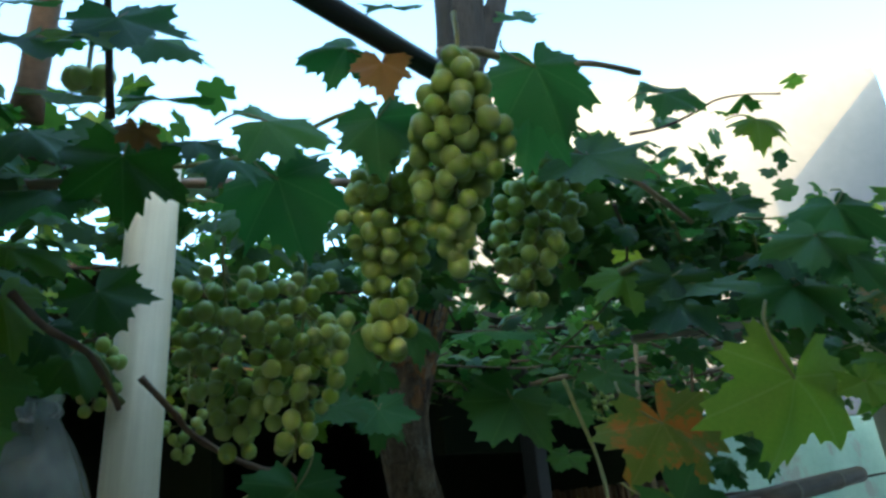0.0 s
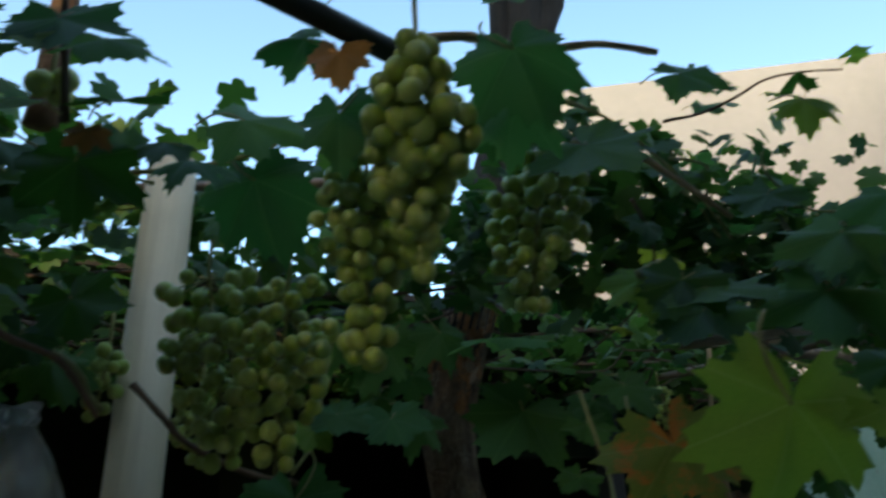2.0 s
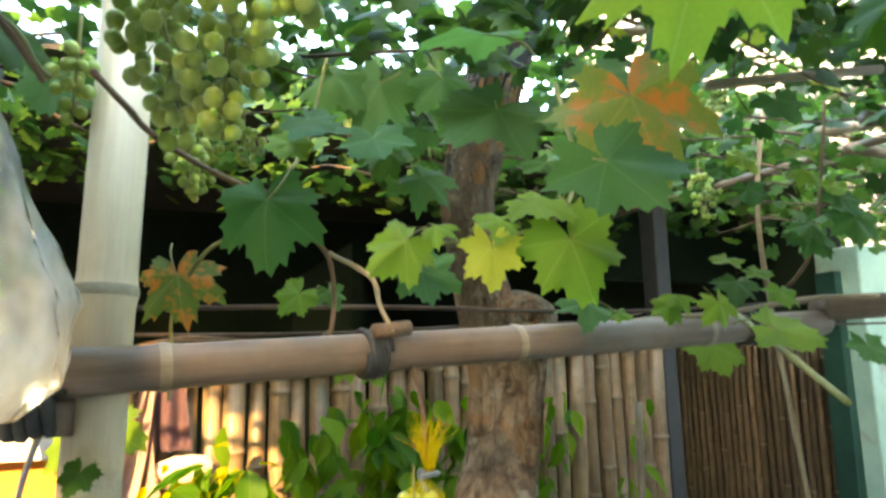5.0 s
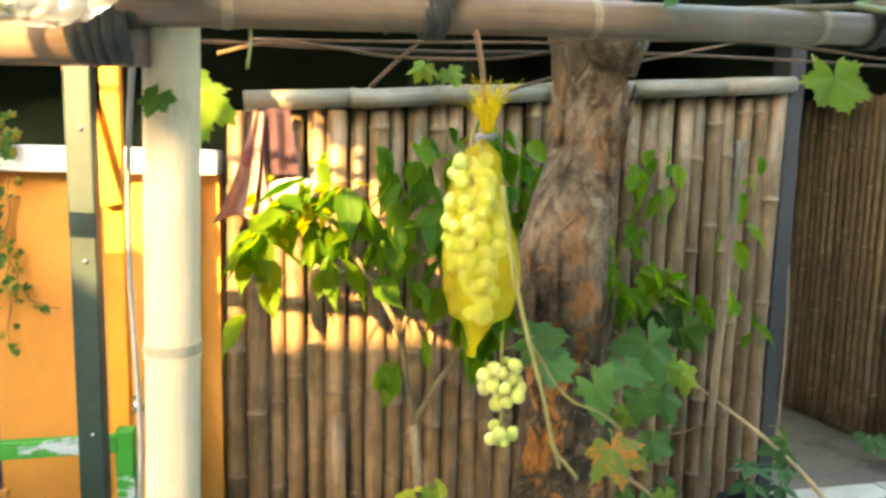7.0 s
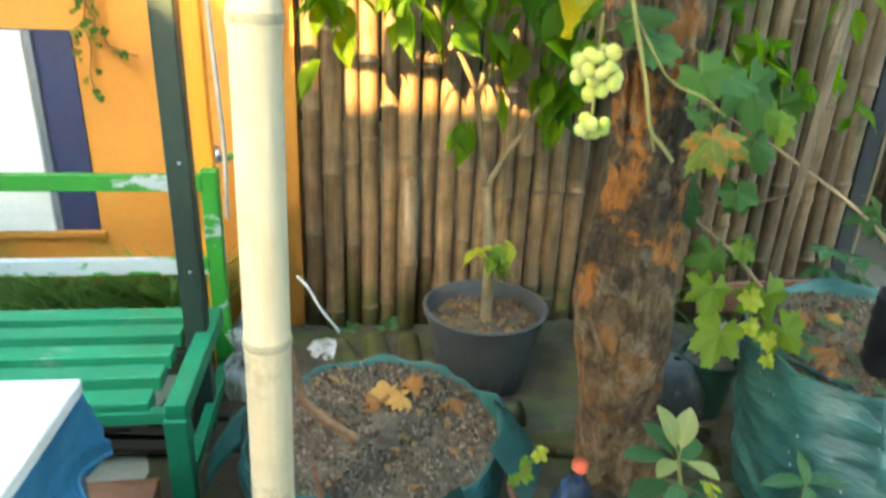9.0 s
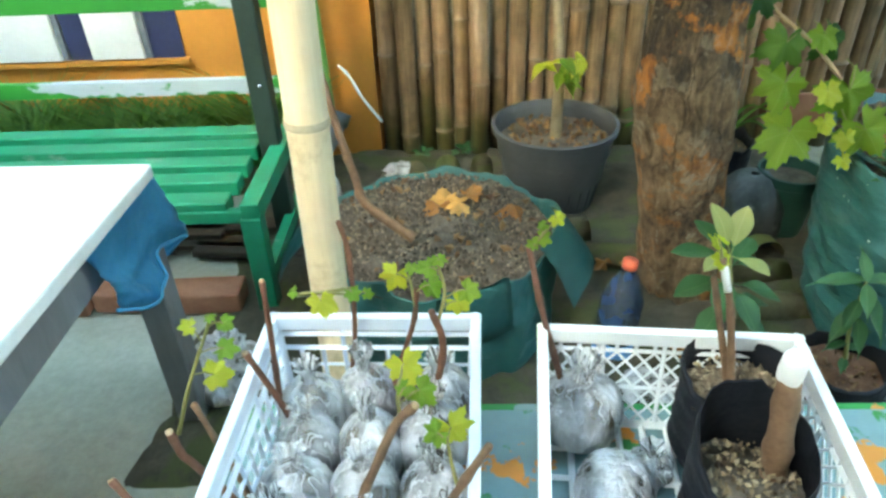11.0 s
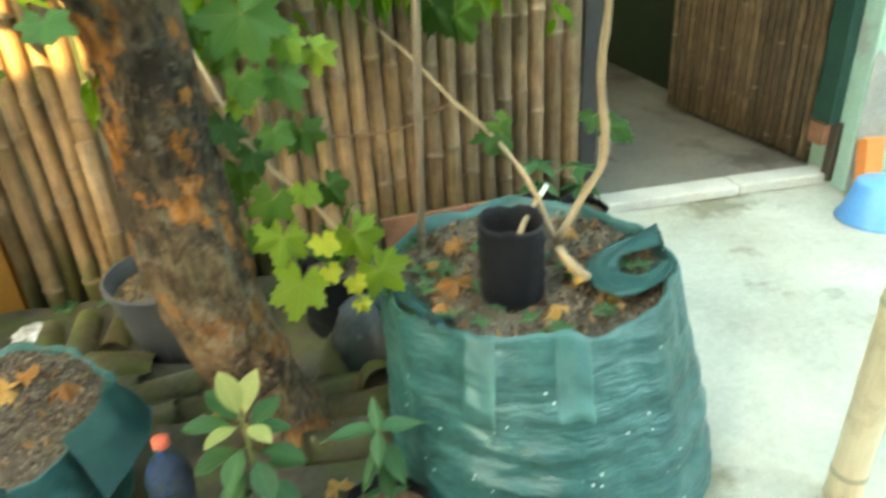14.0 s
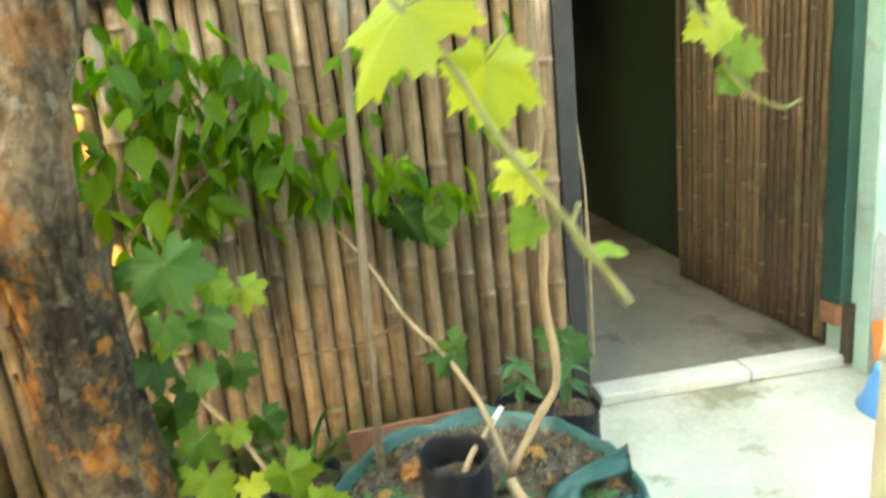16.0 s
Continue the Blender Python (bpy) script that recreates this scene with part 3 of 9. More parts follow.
# near-black bark for the trunk top: its silhouette shade put into the colour
M_BARK_DARK = surface("shaded_dark_bark", (0.005, 0.0045, 0.0045), (0.020, 0.017, 0.0155), 6, 0.9, 0.9, 50, stretch=(1, 1, 0.3), distance=0.02)


def crumb_mat(name, dark, light):
    n = Nodes(name)
    n.base(n.ramp(n.add("NewGeometry").outputs["Random Per Island"], [(0.0, dark), (0.7, tuple((a + b) / 2 for a, b in zip(dark, light))), (1.0, light)]))
    n.b.inputs["Roughness"].default_value = 0.95
    n.bump(n.noise(n.coords(), 160, 4), 0.5, 0.004)
    return n.mat


M_CRUMB = crumb_mat("soil_crumb", (0.028, 0.022, 0.016), (0.29, 0.225, 0.16))
M_HUSK = crumb_mat("rice_husk", (0.055, 0.035, 0.020), (0.48, 0.37, 0.23))

# ---- the large structure ----
WALL_Y = 2.45


def wall_box(name, x0, x1, y0, y1, z0, z1, material, label, category="wall"):
    return solid(name, block(((x0 + x1) / 2, (y0 + y1) / 2, (z0 + z1) / 2), (x1 - x0, y1 - y0, z1 - z0)), material, label, category, kind="structure")


def build_ground():
    steps = [-400, -60, -15, -6] + [-4 + 0.25 * i for i in range(41)] + [8, 15, 60, 400]
    bm = bmesh.new()
    vs = [[bm.verts.new((x, y, -0.012 + (0.012 * noise.noise((x * 1.3, y * 1.3, 0)) if abs(x) < 7 and abs(y) < 7 else 0))) for x in steps] for y in steps]
    for j in range(len(steps) - 1):
        for i in range(len(steps) - 1):
            bm.faces.new((vs[j][i], vs[j][i + 1], vs[j + 1][i + 1], vs[j + 1][i]))
    solid("ground", bm, M_CONCRETE, "worn pale grey concrete yard with damp stains", "ground", kind="structure", smooth=True)


build_ground()


def build_bed():
    def f(u, v):
        x, y = -0.62 + 2.16 * u, 0.78 + 1.64 * v
        edge = min(u, 1 - u, v * 1.2, 1.0) * 8
        h = 0.016 + 0.03 * noise.noise((x * 4, y * 4, 3)) + 0.012 * noise.noise((x * 17, y * 17, 1))
        return (x + 0.05 * noise.noise((y * 3, 0, 5)), y, -0.02 + (h + 0.025) * min(1.0, edge))
    solid("garden_bed", grid_sheet(90, 60, f), M_BED, "dark damp garden soil with moss and litter", "soil", kind="structure", smooth=True)


build_bed()

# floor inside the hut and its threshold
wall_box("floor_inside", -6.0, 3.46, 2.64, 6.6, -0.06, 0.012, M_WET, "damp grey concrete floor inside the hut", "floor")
thr = thing("threshold", (2.8, 2.57, 0), "pale cement threshold strip across the doorway", "threshold", kind="structure")
part("strip", block((2.56, 2.575, 0.018), (0.68, 0.13, 0.05), (0, 0, -1), bevel=0.008), M_TILE, thr, smooth=False)
part("strip", block((3.17, 2.565, 0.018), (0.52, 0.13, 0.05), (0, 0, -2), bevel=0.008), M_TILE, thr, smooth=False)

# orange house front with its ledge and a deep opening above
wall_o = solid("wall_orange", block((-3.08, 2.53, 0.73), (5.86, 0.16, 1.54)), M_ORANGE, "orange painted masonry wall with weathered patches", "wall", kind="structure")
solid("ledge", block((-3.08, 2.50, 1.545), (5.86, 0.24, 0.085), bevel=0.006), M_WHITE, "white painted ledge on top of the orange wall", "ledge", kind="structure")
win = thing("window_1", (-1.3, 2.44, 0.43), "white shuttered window with navy blue reveals in the orange wall", "window", kind="structure")
part("recess", block((-1.60, 2.450, 0.775), (1.46, 0.014, 0.70)), M_NAVY, win, "navy blue reveal", smooth=False)
for x0, x1 in ((-1.215, -1.015), (-1.62, -1.335), (-2.05, -1.74)):
    shutter = part("shutter", block(((x0 + x1) / 2, 2.432, 0.775), (x1 - x0, 0.03, 0.69), bevel=0.004), M_WHITE, win, "white shutter board", smooth=False)
    part("edge_strip", block((x1 + 0.012, 2.440, 0.775), (0.022, 0.02, 0.69)), M_PVC, shutter, "grey edge strip", smooth=False)
part("sill", block((-1.60, 2.435, 0.415), (1.5, 0.03, 0.02)), M_ORANGE, win, smooth=False)

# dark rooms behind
wall_box("wall_back", -6.0, 3.6, 6.5, 6.62, -0.05, 3.4, M_INNER_SHADED, "green rear wall of the hut, its shade put into the colour")
wall_box("wall_left_inside", -6.12, -6.0, 2.45, 6.6, -0.05, 3.4, M_INNER_SHADED, "dim side wall of the hut")
wall_box("wall_right_inside", 3.46, 3.6, 2.66, 6.5, -0.05, 3.4, M_INNER_SHADED, "dim side wall beside the open door")
wall_box("wall_partition", 1.2, 1.28, 4.4, 6.5, 0.0, 2.6, M_INNER_SHADED, "dim partition wall inside the hut")
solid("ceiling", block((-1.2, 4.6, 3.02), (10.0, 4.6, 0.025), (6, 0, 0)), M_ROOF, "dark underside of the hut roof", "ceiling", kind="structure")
wall_box("wall_above_door", 2.2, 3.46, 3.30, 3.40, 2.25, 2.86, M_INNER_SHADED, "dim boarding above the doorway")
solid("roof_beam", block((-1.2, 2.80, 2.735), (9.8, 0.09, 0.13), bevel=0.01), M_OLDWOOD, "dark weathered timber beam under the eaves", "beam", kind="structure")

# mint green house front beside the door
mint = thing("wall_mint", (4.4, 2.45, 0), "mint green plaster wall, peeling to grey near the corner", "wall", kind="structure")
part("plaster", block((5.42, 2.53, 1.15), (4.1, 0.26, 2.4), bevel=0.012), M_MINT, mint, smooth=False)


def bare_patch():
    bm = bmesh.new()
    n, ring = 26, []
    for k in range(n):
        a = 2 * math.pi * k / n
        r = 1 + 0.25 * noise.noise((math.cos(a) * 2, math.sin(a) * 2, 4))
        ring.append(bm.verts.new((3.405 + max(-0.03, 0.15 * r * math.cos(a)), 2.397, 0.27 + 0.36 * r * math.sin(a) * (0.8 if math.sin(a) < 0 else 1))))
    bm.faces.new(ring)
    ext = bmesh.ops.extrude_face_region(bm, geom=bm.faces[:])
    for v in ext["geom"]:
        if isinstance(v, bmesh.types.BMVert):
            v.co.y += 0.01
    return bm


part("bare_patch", bare_patch(), M_BARE, mint, "bare grey plaster patch", smooth=False)

# frame of the doorway
solid("door_post", block((2.105, 2.47, 1.40), (0.075, 0.10, 2.84), bevel=0.006), M_BLACK, "black square door post at the bamboo wall", "post", kind="structure")
jamb = thing("door_jamb", (3.34, 2.56, 0), "dark green painted jamb beside the bamboo door", "jamb", kind="structure")
part("upright", block((3.338, 2.56, 1.25), (0.055, 0.12, 1.94), bevel=0.004), M_DGREEN, jamb, smooth=False)
part("foot_block", block((3.33, 2.57, 0.225), (0.05, 0.10, 0.10), bevel=0.004), M_BRICK, jamb, "reddish wooden packing block", smooth=False)
part("lower_upright", block((3.352, 2.50, 0.15), (0.03, 0.05, 0.28), bevel=0.004), M_OLDWOOD, jamb, smooth=False)


def cane_mesh(name, height, r, gaps, material, sides=9, seed=0, node_mat=None, swell=1.12):
    """An upright cane with swollen nodes, its foot at the origin."""
    rnd = random.Random(seed)
    bm = bmesh.new()
    prof, z, nodes_at = [], 0.0, []
    nxt = rnd.uniform(0.05, gaps)
    prof.append((r * 1.03, 0.0))
    while nxt < height - 0.05:
        prof += [(r * rnd.uniform(0.95, 1.0), nxt - 0.022), (r * 1.03, nxt - 0.007), (r * swell, nxt - 0.003), (r * swell, nxt + 0.003), (r * 1.01, nxt + 0.008), (r * 0.97, nxt + 0.022)]
        nodes_at.append(nxt)
        nxt += rnd.uniform(0.75, 1.15) * gaps
    prof.append((r * 0.94, height))
    bend = [rnd.uniform(-1, 1) * 0.008 for _ in range(2)]
    lathe(prof, sides, bm=bm, caps=(True, True))
    for v in bm.verts:
        s = math.sin(math.pi * v.co.z / height)
        v.co.x += bend[0] * s
        v.co.y += bend[1] * s
    for f in bm.faces:
        zc = f.calc_center_median().z
        if node_mat and any(abs(zc - q) < 0.0062 for q in nodes_at):
            f.material_index = 1
    me = mesh_of(name, bm, material)
    if node_mat:
        me.materials.append(node_mat)
    return me


def cane_between(name, a, b, r, gaps, material, parent, seed=0, node_mat=None, sides=10, swell=1.06):
    a, b = Vector(a), Vector(b)
    me = cane_mesh(name, (b - a).length, r, gaps, material, sides, seed, node_mat, swell)
    m = Matrix.Translation(a) @ (b - a).to_track_quat('Z', 'Y').to_matrix().to_4x4()
    return piece(name, me, parent, m)


# the bamboo wall: canes side by side, a split cane along the top
def build_bamboo_wall():
    wall = thing("wall_bamboo", (0.95, WALL_Y, 0), "wall of upright brown bamboo canes tied to a top rail", "wall", kind="structure")
    rnd = random.Random(5)
    x, k = -0.135, 0
    while x < 2.055:
        r = rnd.uniform(0.030, 0.039)
        x += r
        top = 1.722 + 0.072 * x + rnd.uniform(-0.012, 0.012)
        h = top + 0.03
        me = cane_mesh("bamboo_cane", h, r, rnd.uniform(0.36, 0.55), M_BAM_WALL, 10, k, M_BAM_NODE)
        piece("bamboo_cane", me, wall, pose(x, WALL_Y + rnd.uniform(-0.008, 0.008), -0.03, rnd.uniform(-0.3, 0.3), rnd.uniform(-0.5, 0.5), rnd.uniform(0, 360)))
        x += r + rnd.uniform(0.0, 0.003)
        k += 1
    # one short cane in front, cut off half way up
    me = cane_mesh("bamboo_cane", 0.66, 0.034, 0.4, M_BAM_WALL, 10, 77, M_BAM_NODE)
    piece("bamboo_cane", me, wall, pose(0.247, WALL_Y - 0.062, -0.02, 0, 0.4, 30))
    x0, parts = -0.06, [0.36, 0.30, 0.42, 0.36, 0.38, 0.32]
    for i, w in enumerate(parts):
        cane_between("top_rail", (x0, WALL_Y - 0.045, 1.722 + 0.072 * x0 + 0.035), (x0 + w - 0.004, WALL_Y - 0.045, 1.722 + 0.072 * (x0 + w) + 0.035), 0.036, 0.9, M_WEATHERED, wall, 30 + i)
        x0 += w
    solid("ledger", block((0.98, WALL_Y + 0.055, 1.05), (2.2, 0.03, 0.06)), M_OLDWOOD, "timber batten behind the bamboo canes", "batten", kind="structure")
    solid("ledger", block((0.98, WALL_Y + 0.055, 0.25), (2.2, 0.03, 0.06)), M_OLDWOOD, "timber batten behind the bamboo canes", "batten", kind="structure")


def build_door():
    a, b = Vector((3.395, 2.66, 0.035)), Vector((3.285, 3.86, 0.035))
    door = thing("door_1", a, "open door of narrow dark bamboo canes", "door", kind="structure")
    n = 25
    d = (b - a) / n
    rnd = random.Random(9)
    for k in range(n):
        p = a + d * (k + 0.5)
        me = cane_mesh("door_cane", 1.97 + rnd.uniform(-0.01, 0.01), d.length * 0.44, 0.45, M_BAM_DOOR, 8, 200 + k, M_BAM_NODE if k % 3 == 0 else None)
        piece("door_cane", me, door, pose(p.x, p.y, p.z, 0, 0, rnd.uniform(0, 360)))
    for z in (0.25, 1.0, 1.8):
        m = (a + b) / 2 + Vector((0.045, 0.004, z))
        part("door_batten", block(m, (0.03, 1.18, 0.07), (0, 0, 5.2)), M_OLDWOOD, door, smooth=False)
    part("hinge_board", block((3.40, 2.675, 1.0), (0.02, 0.06, 1.9)), M_OLDWOOD, door, smooth=False)


# neighbouring house beyond the vines; unseen walls added around the camera shade the yard
def build_neighbours():
    a, b = Vector((4.0, 5.9, 0)), Vector((8.75, 2.35, 0))
    d = (b - a).normalized()
    away = Vector((-d.y, d.x, 0))
    c = (a + b) / 2 + away * 2.5
    yaw = math.degrees(math.atan2(d.y, d.x))
    house = thing("neighbour_house", a, "tall plain beige rendered house wall behind the vines", "house", kind="structure")
    part("wall", block((c.x, c.y, 3.36), ((b - a).length, 5.0, 6.72), (0, 0, yaw)), M_BEIGE, house, smooth=False)
    part("roof", block((c.x, c.y, 6.74), ((b - a).length - 0.1, 4.9, 0.05), (0, 0, yaw)), M_BEIGE, house, smooth=False)
    side = b + d * 1.4 + away * 1.2
    low = thing("grey_annex", side, "pale grey rendered annex with a red post", "house", kind="structure")
    part("wall", block((side.x, side.y, 2.6), (2.7, 2.6, 5.2), (0, 0, yaw)), M_GREYHOUSE, low, smooth=False)
    q = b + d * 0.45 - away * 0.3
    part("post", block((q.x, q.y, 2.2), (0.09, 0.09, 4.4), (0, 0, yaw)), M_RED, low, "red painted post", smooth=False)
    wall_box("wall_behind", -2.55, 6.0, -3.4, -3.1, 0.0, 6.3, M_BRICKWALL, "unseen plain dark wall added to shade the yard")
    wall_box("wall_behind_low", -12.0, -2.55, -3.4, -3.1, 0.0, 3.62, M_BRICKWALL, "unseen plain low wall added to cut the low sun")
    wall_box("wall_left_far", -3.2, -3.0, -3.1, -1.8, 0.0, 3.4, M_BRICKWALL, "unseen plain wall added to close the side of the yard")
    wall_box("wall_left_tall", -3.2, -3.0, -1.8, 2.44, 0.0, 6.2, M_BRICKWALL, "unseen plain tall wall added to block sky light")
    # unseen gabled house, added so that its shadow falls on the beige wall
    gable = bmesh.new()
    outline = [(5.9, 0.0), (5.9, 6.17), (8.2, 7.5), (9.4, 6.7), (9.4, 0.0)]
    fronts = [[gable.verts.new((gx, gy, gz)) for gx, gz in outline] for gy in (-2.2, 0.9)]
    gable.faces.new(fronts[0])
    gable.faces.new(fronts[1][::-1])
    for k in range(5):
        gable.faces.new((fronts[0][k], fronts[1][k], fronts[1][(k + 1) % 5], fronts[0][(k + 1) % 5]))
    solid("gable_house", gable, M_GREYHOUSE, "unseen pale grey gabled house added to shadow the beige wall", "house", kind="structure")
    wall_box("wall_right_far", 6.0, 6.2, -3.4, 2.4, 0.0, 2.6, M_BEIGE, "unseen plain wall added to close the side of the yard")


build_neighbours()
# unseen roof over the camera, added to block sky light from behind
solid("awning", block((1.0, -1.48, 3.02), (4.0, 3.26, 0.05), (1.0, 0, 0)), M_ROOF, "unseen dark sheet roof added to block sky light", "roof", kind="structure")

# ---- pergola ----


def lashing(name, at, r, axis, width, material, label):
    """Strips wound round a joint."""
    d = Vector(axis).normalized()
    u, v = frame_along(d)
    pts = []
    for i in range(71):
        t = i / 70
        a = 2 * math.pi * 5 * t
        pts.append(Vector(at) + d * (t - 0.5) * width + (u * math.cos(a) + v * math.sin(a)) * r * (1 + 0.05 * math.sin(3 * a + 9 * t)))
    bm = tube(pts, width * 0.13, 6)
    return solid(name, bm, material, label, "lashing", smooth=True)


def build_pergola():
    post = thing("bamboo_post", (-0.11, 1.0, -0.02), "thick pale bamboo post with nodes and a dark knot", "post", group="pergola posts")
    cane_between("cane", (-0.112, 1.0, -0.02), (-0.062, 1.0, 2.50), 0.0395, 0.6, M_BAM_PALE, post, 87, M_NODE_PALE, 18)
    part("knot", lathe([(0.0, 0.008), (0.006, 0.007), (0.011, 0.003), (0.013, -0.004)], 12, pose(-0.083, 0.963, 1.275, 90, 0, 0) @ Matrix.Diagonal((0.6, 1.5, 0.8, 1)), wob=lambda a, z: 1 + 0.2 * math.sin(3 * a)), M_TWIG, post, "dark brown knot")
    post2 = thing("bamboo_post", (2.1, 0.89, -0.02), "thick pale bamboo post standing on concrete", "post", group="pergola posts")
    cane_between("cane", (2.11, 0.89, -0.02), (2.18, 0.92, 2.5), 0.039, 0.46, M_BAM_PALE, post2, 14, M_NODE_PALE, 18)
    rail = thing("bamboo_rail", (0.5, 1.0, 1.75), "long brown bamboo rail tied to the pergola post", "rail")
    cane_between("cane", (-0.13, 0.925, 1.750), (1.40, 1.09, 1.835), 0.030, 0.55, M_BAM_RAIL, rail, 21, M_BAM_STICK, 16)
    cane_between("cane", (1.38, 1.075, 1.866), (2.5, 1.19, 1.926), 0.030, 0.5, M_BAM_RAIL, rail, 22, M_BAM_STICK, 16)
    side = thing("bamboo_rail", (-0.6, 1.2, 1.7), "grey brown bamboo rail running back from the post", "rail")
    cane_between("cane", (-0.10, 0.96, 1.705), (-1.3, 1.25, 1.70), 0.03, 0.5, M_BAM_RAIL, side, 23, M_BAM_STICK, 14)
    lashing("rubber_lashing", (-0.15, 0.95, 1.725), 0.045, (1, 0.1, 0.05), 0.07, M_RUBBER, "grey rubber strips tying rail to post")
    lashing("rubber_lashing", (0.29, 0.968, 1.773), 0.034, (1, 0.1, 0.06), 0.036, M_RUBBER, "dark rubber strap wound round the rail")
    lashing("rubber_lashing", (1.14, 1.06, 1.82), 0.034, (1, 0.1, 0.06), 0.03, M_RUBBER, "dark rubber strap wound round the rail")
    peg = thing("wooden_peg", (0.30, 0.93, 1.80), "small sawn wooden stub tied on the rail", "peg")
    part("stub", tube([(0.282, 0.935, 1.803), (0.340, 0.941, 1.809)], 0.0115, 9), M_TWIG, peg)
    # thin sticks behind the rail
    rnd = random.Random(3)
    for i, (y, z) in enumerate(((1.30, 1.862), (1.75, 1.845))):
        st = thing("trellis_stick", (0.5, y, z), "thin brown trellis stick behind the rail", "stick", group="sticks behind the rail")
        pts = [(x, y + rnd.uniform(-0.02, 0.02), z + 0.02 * x + rnd.uniform(-0.012, 0.012)) for x in (-0.25, 0.4, 1.0, 1.6, 2.4, 3.1)]
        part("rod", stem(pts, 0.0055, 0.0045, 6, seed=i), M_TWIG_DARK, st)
    # roof of the pergola: canes along and across
    for i, y in enumerate((1.15, 1.42)):
        c = thing("roof_cane", (1, y, 2.4), "brown bamboo cane of the pergola roof", "cane", group="pergola roof canes")
        cane_between("cane", (1.75 + 0.3 * i, y + 0.02, 2.40 + 0.03 * (i % 2)), (4.6, y - 0.05 + 0.1 * (i % 2), 2.44 + 0.05 * (i % 3)), 0.020, 0.5, M_BAM_RAIL, c, 40 + i, None, 9)
    for i, x in enumerate((2.1, 2.7, 3.4, 4.1)):
        c = thing("roof_cane", (x, 1.4, 2.45), "brown bamboo cane of the pergola roof", "cane", group="pergola roof canes")
        cane_between("cane", (x, 1.0, 2.43), (x + rnd.uniform(-0.2, 0.5), 2.9, 2.50 + rnd.uniform(0, 0.1)), 0.016, 0.5, M_BAM_RAIL, c, 60 + i, None, 8)
    for i in range(8):
        y, x = rnd.uniform(1.0, 2.2), rnd.uniform(0.3, 2.5)
        c = thing("trellis_stick", (x, y, 2.47), "thin trellis stick under the vine leaves", "stick", group="trellis sticks")
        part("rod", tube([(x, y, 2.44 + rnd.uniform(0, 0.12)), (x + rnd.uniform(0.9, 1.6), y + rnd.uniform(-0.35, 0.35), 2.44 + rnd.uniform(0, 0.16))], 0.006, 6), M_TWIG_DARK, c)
    for a, b, r, mt, seed in (((2.290, 2.198, 2.808), (2.388, 1.197, 2.691), 0.022, M_BAM_STICK, 70), ((1.755, 1.312, 2.407), (2.554, 1.417, 2.631), 0.018, M_BAM_STICK, 71)):
        c = thing("roof_cane", a, "pale bamboo cane laid across the trellis", "cane", group="pergola roof canes")
        cane_between("cane", a, b, r, 0.45, mt, c, seed, M_BAM_NODE, 10)
    for a, b, r, mt, seed in (((0.863, 0.873, 2.489), (1.354, 0.695, 2.404), 0.013, M_WEATHERED, 72), ((-0.285, 1.052, 2.427), (0.341, 0.973, 2.536), 0.009, M_BAM_RAIL, 73), ((0.877, 1.112, 2.459), (1.022, 1.034, 2.470), 0.011, M_BAM_STICK, 74), ((0.861, 0.842, 2.229), (1.165, 0.730, 2.260), 0.009, M_BAM_STICK, 75)):
        c = thing("trellis_stick", a, "slim bamboo stick tied into the trellis", "stick", group="trellis sticks")
        cane_between("rod", a, b, r, 0.35, mt, c, seed, None, 9)
    beam = thing("dark_pipe", (0.09, 0.445, 2.37), "slim dark steel pipe reaching over the vine from the side wall", "pipe")
    part("shaft", tube([(-3.0, 0.225, 2.84), (-1.4, 0.338, 2.597), (0.092, 0.445, 2.368)], 0.0125, 12), M_BLACK, beam)
    part("end_cap", tube([(0.086, 0.445, 2.3695), (0.10, 0.446, 2.367)], 0.0145, 12), M_BLACK, beam)


build_pergola()


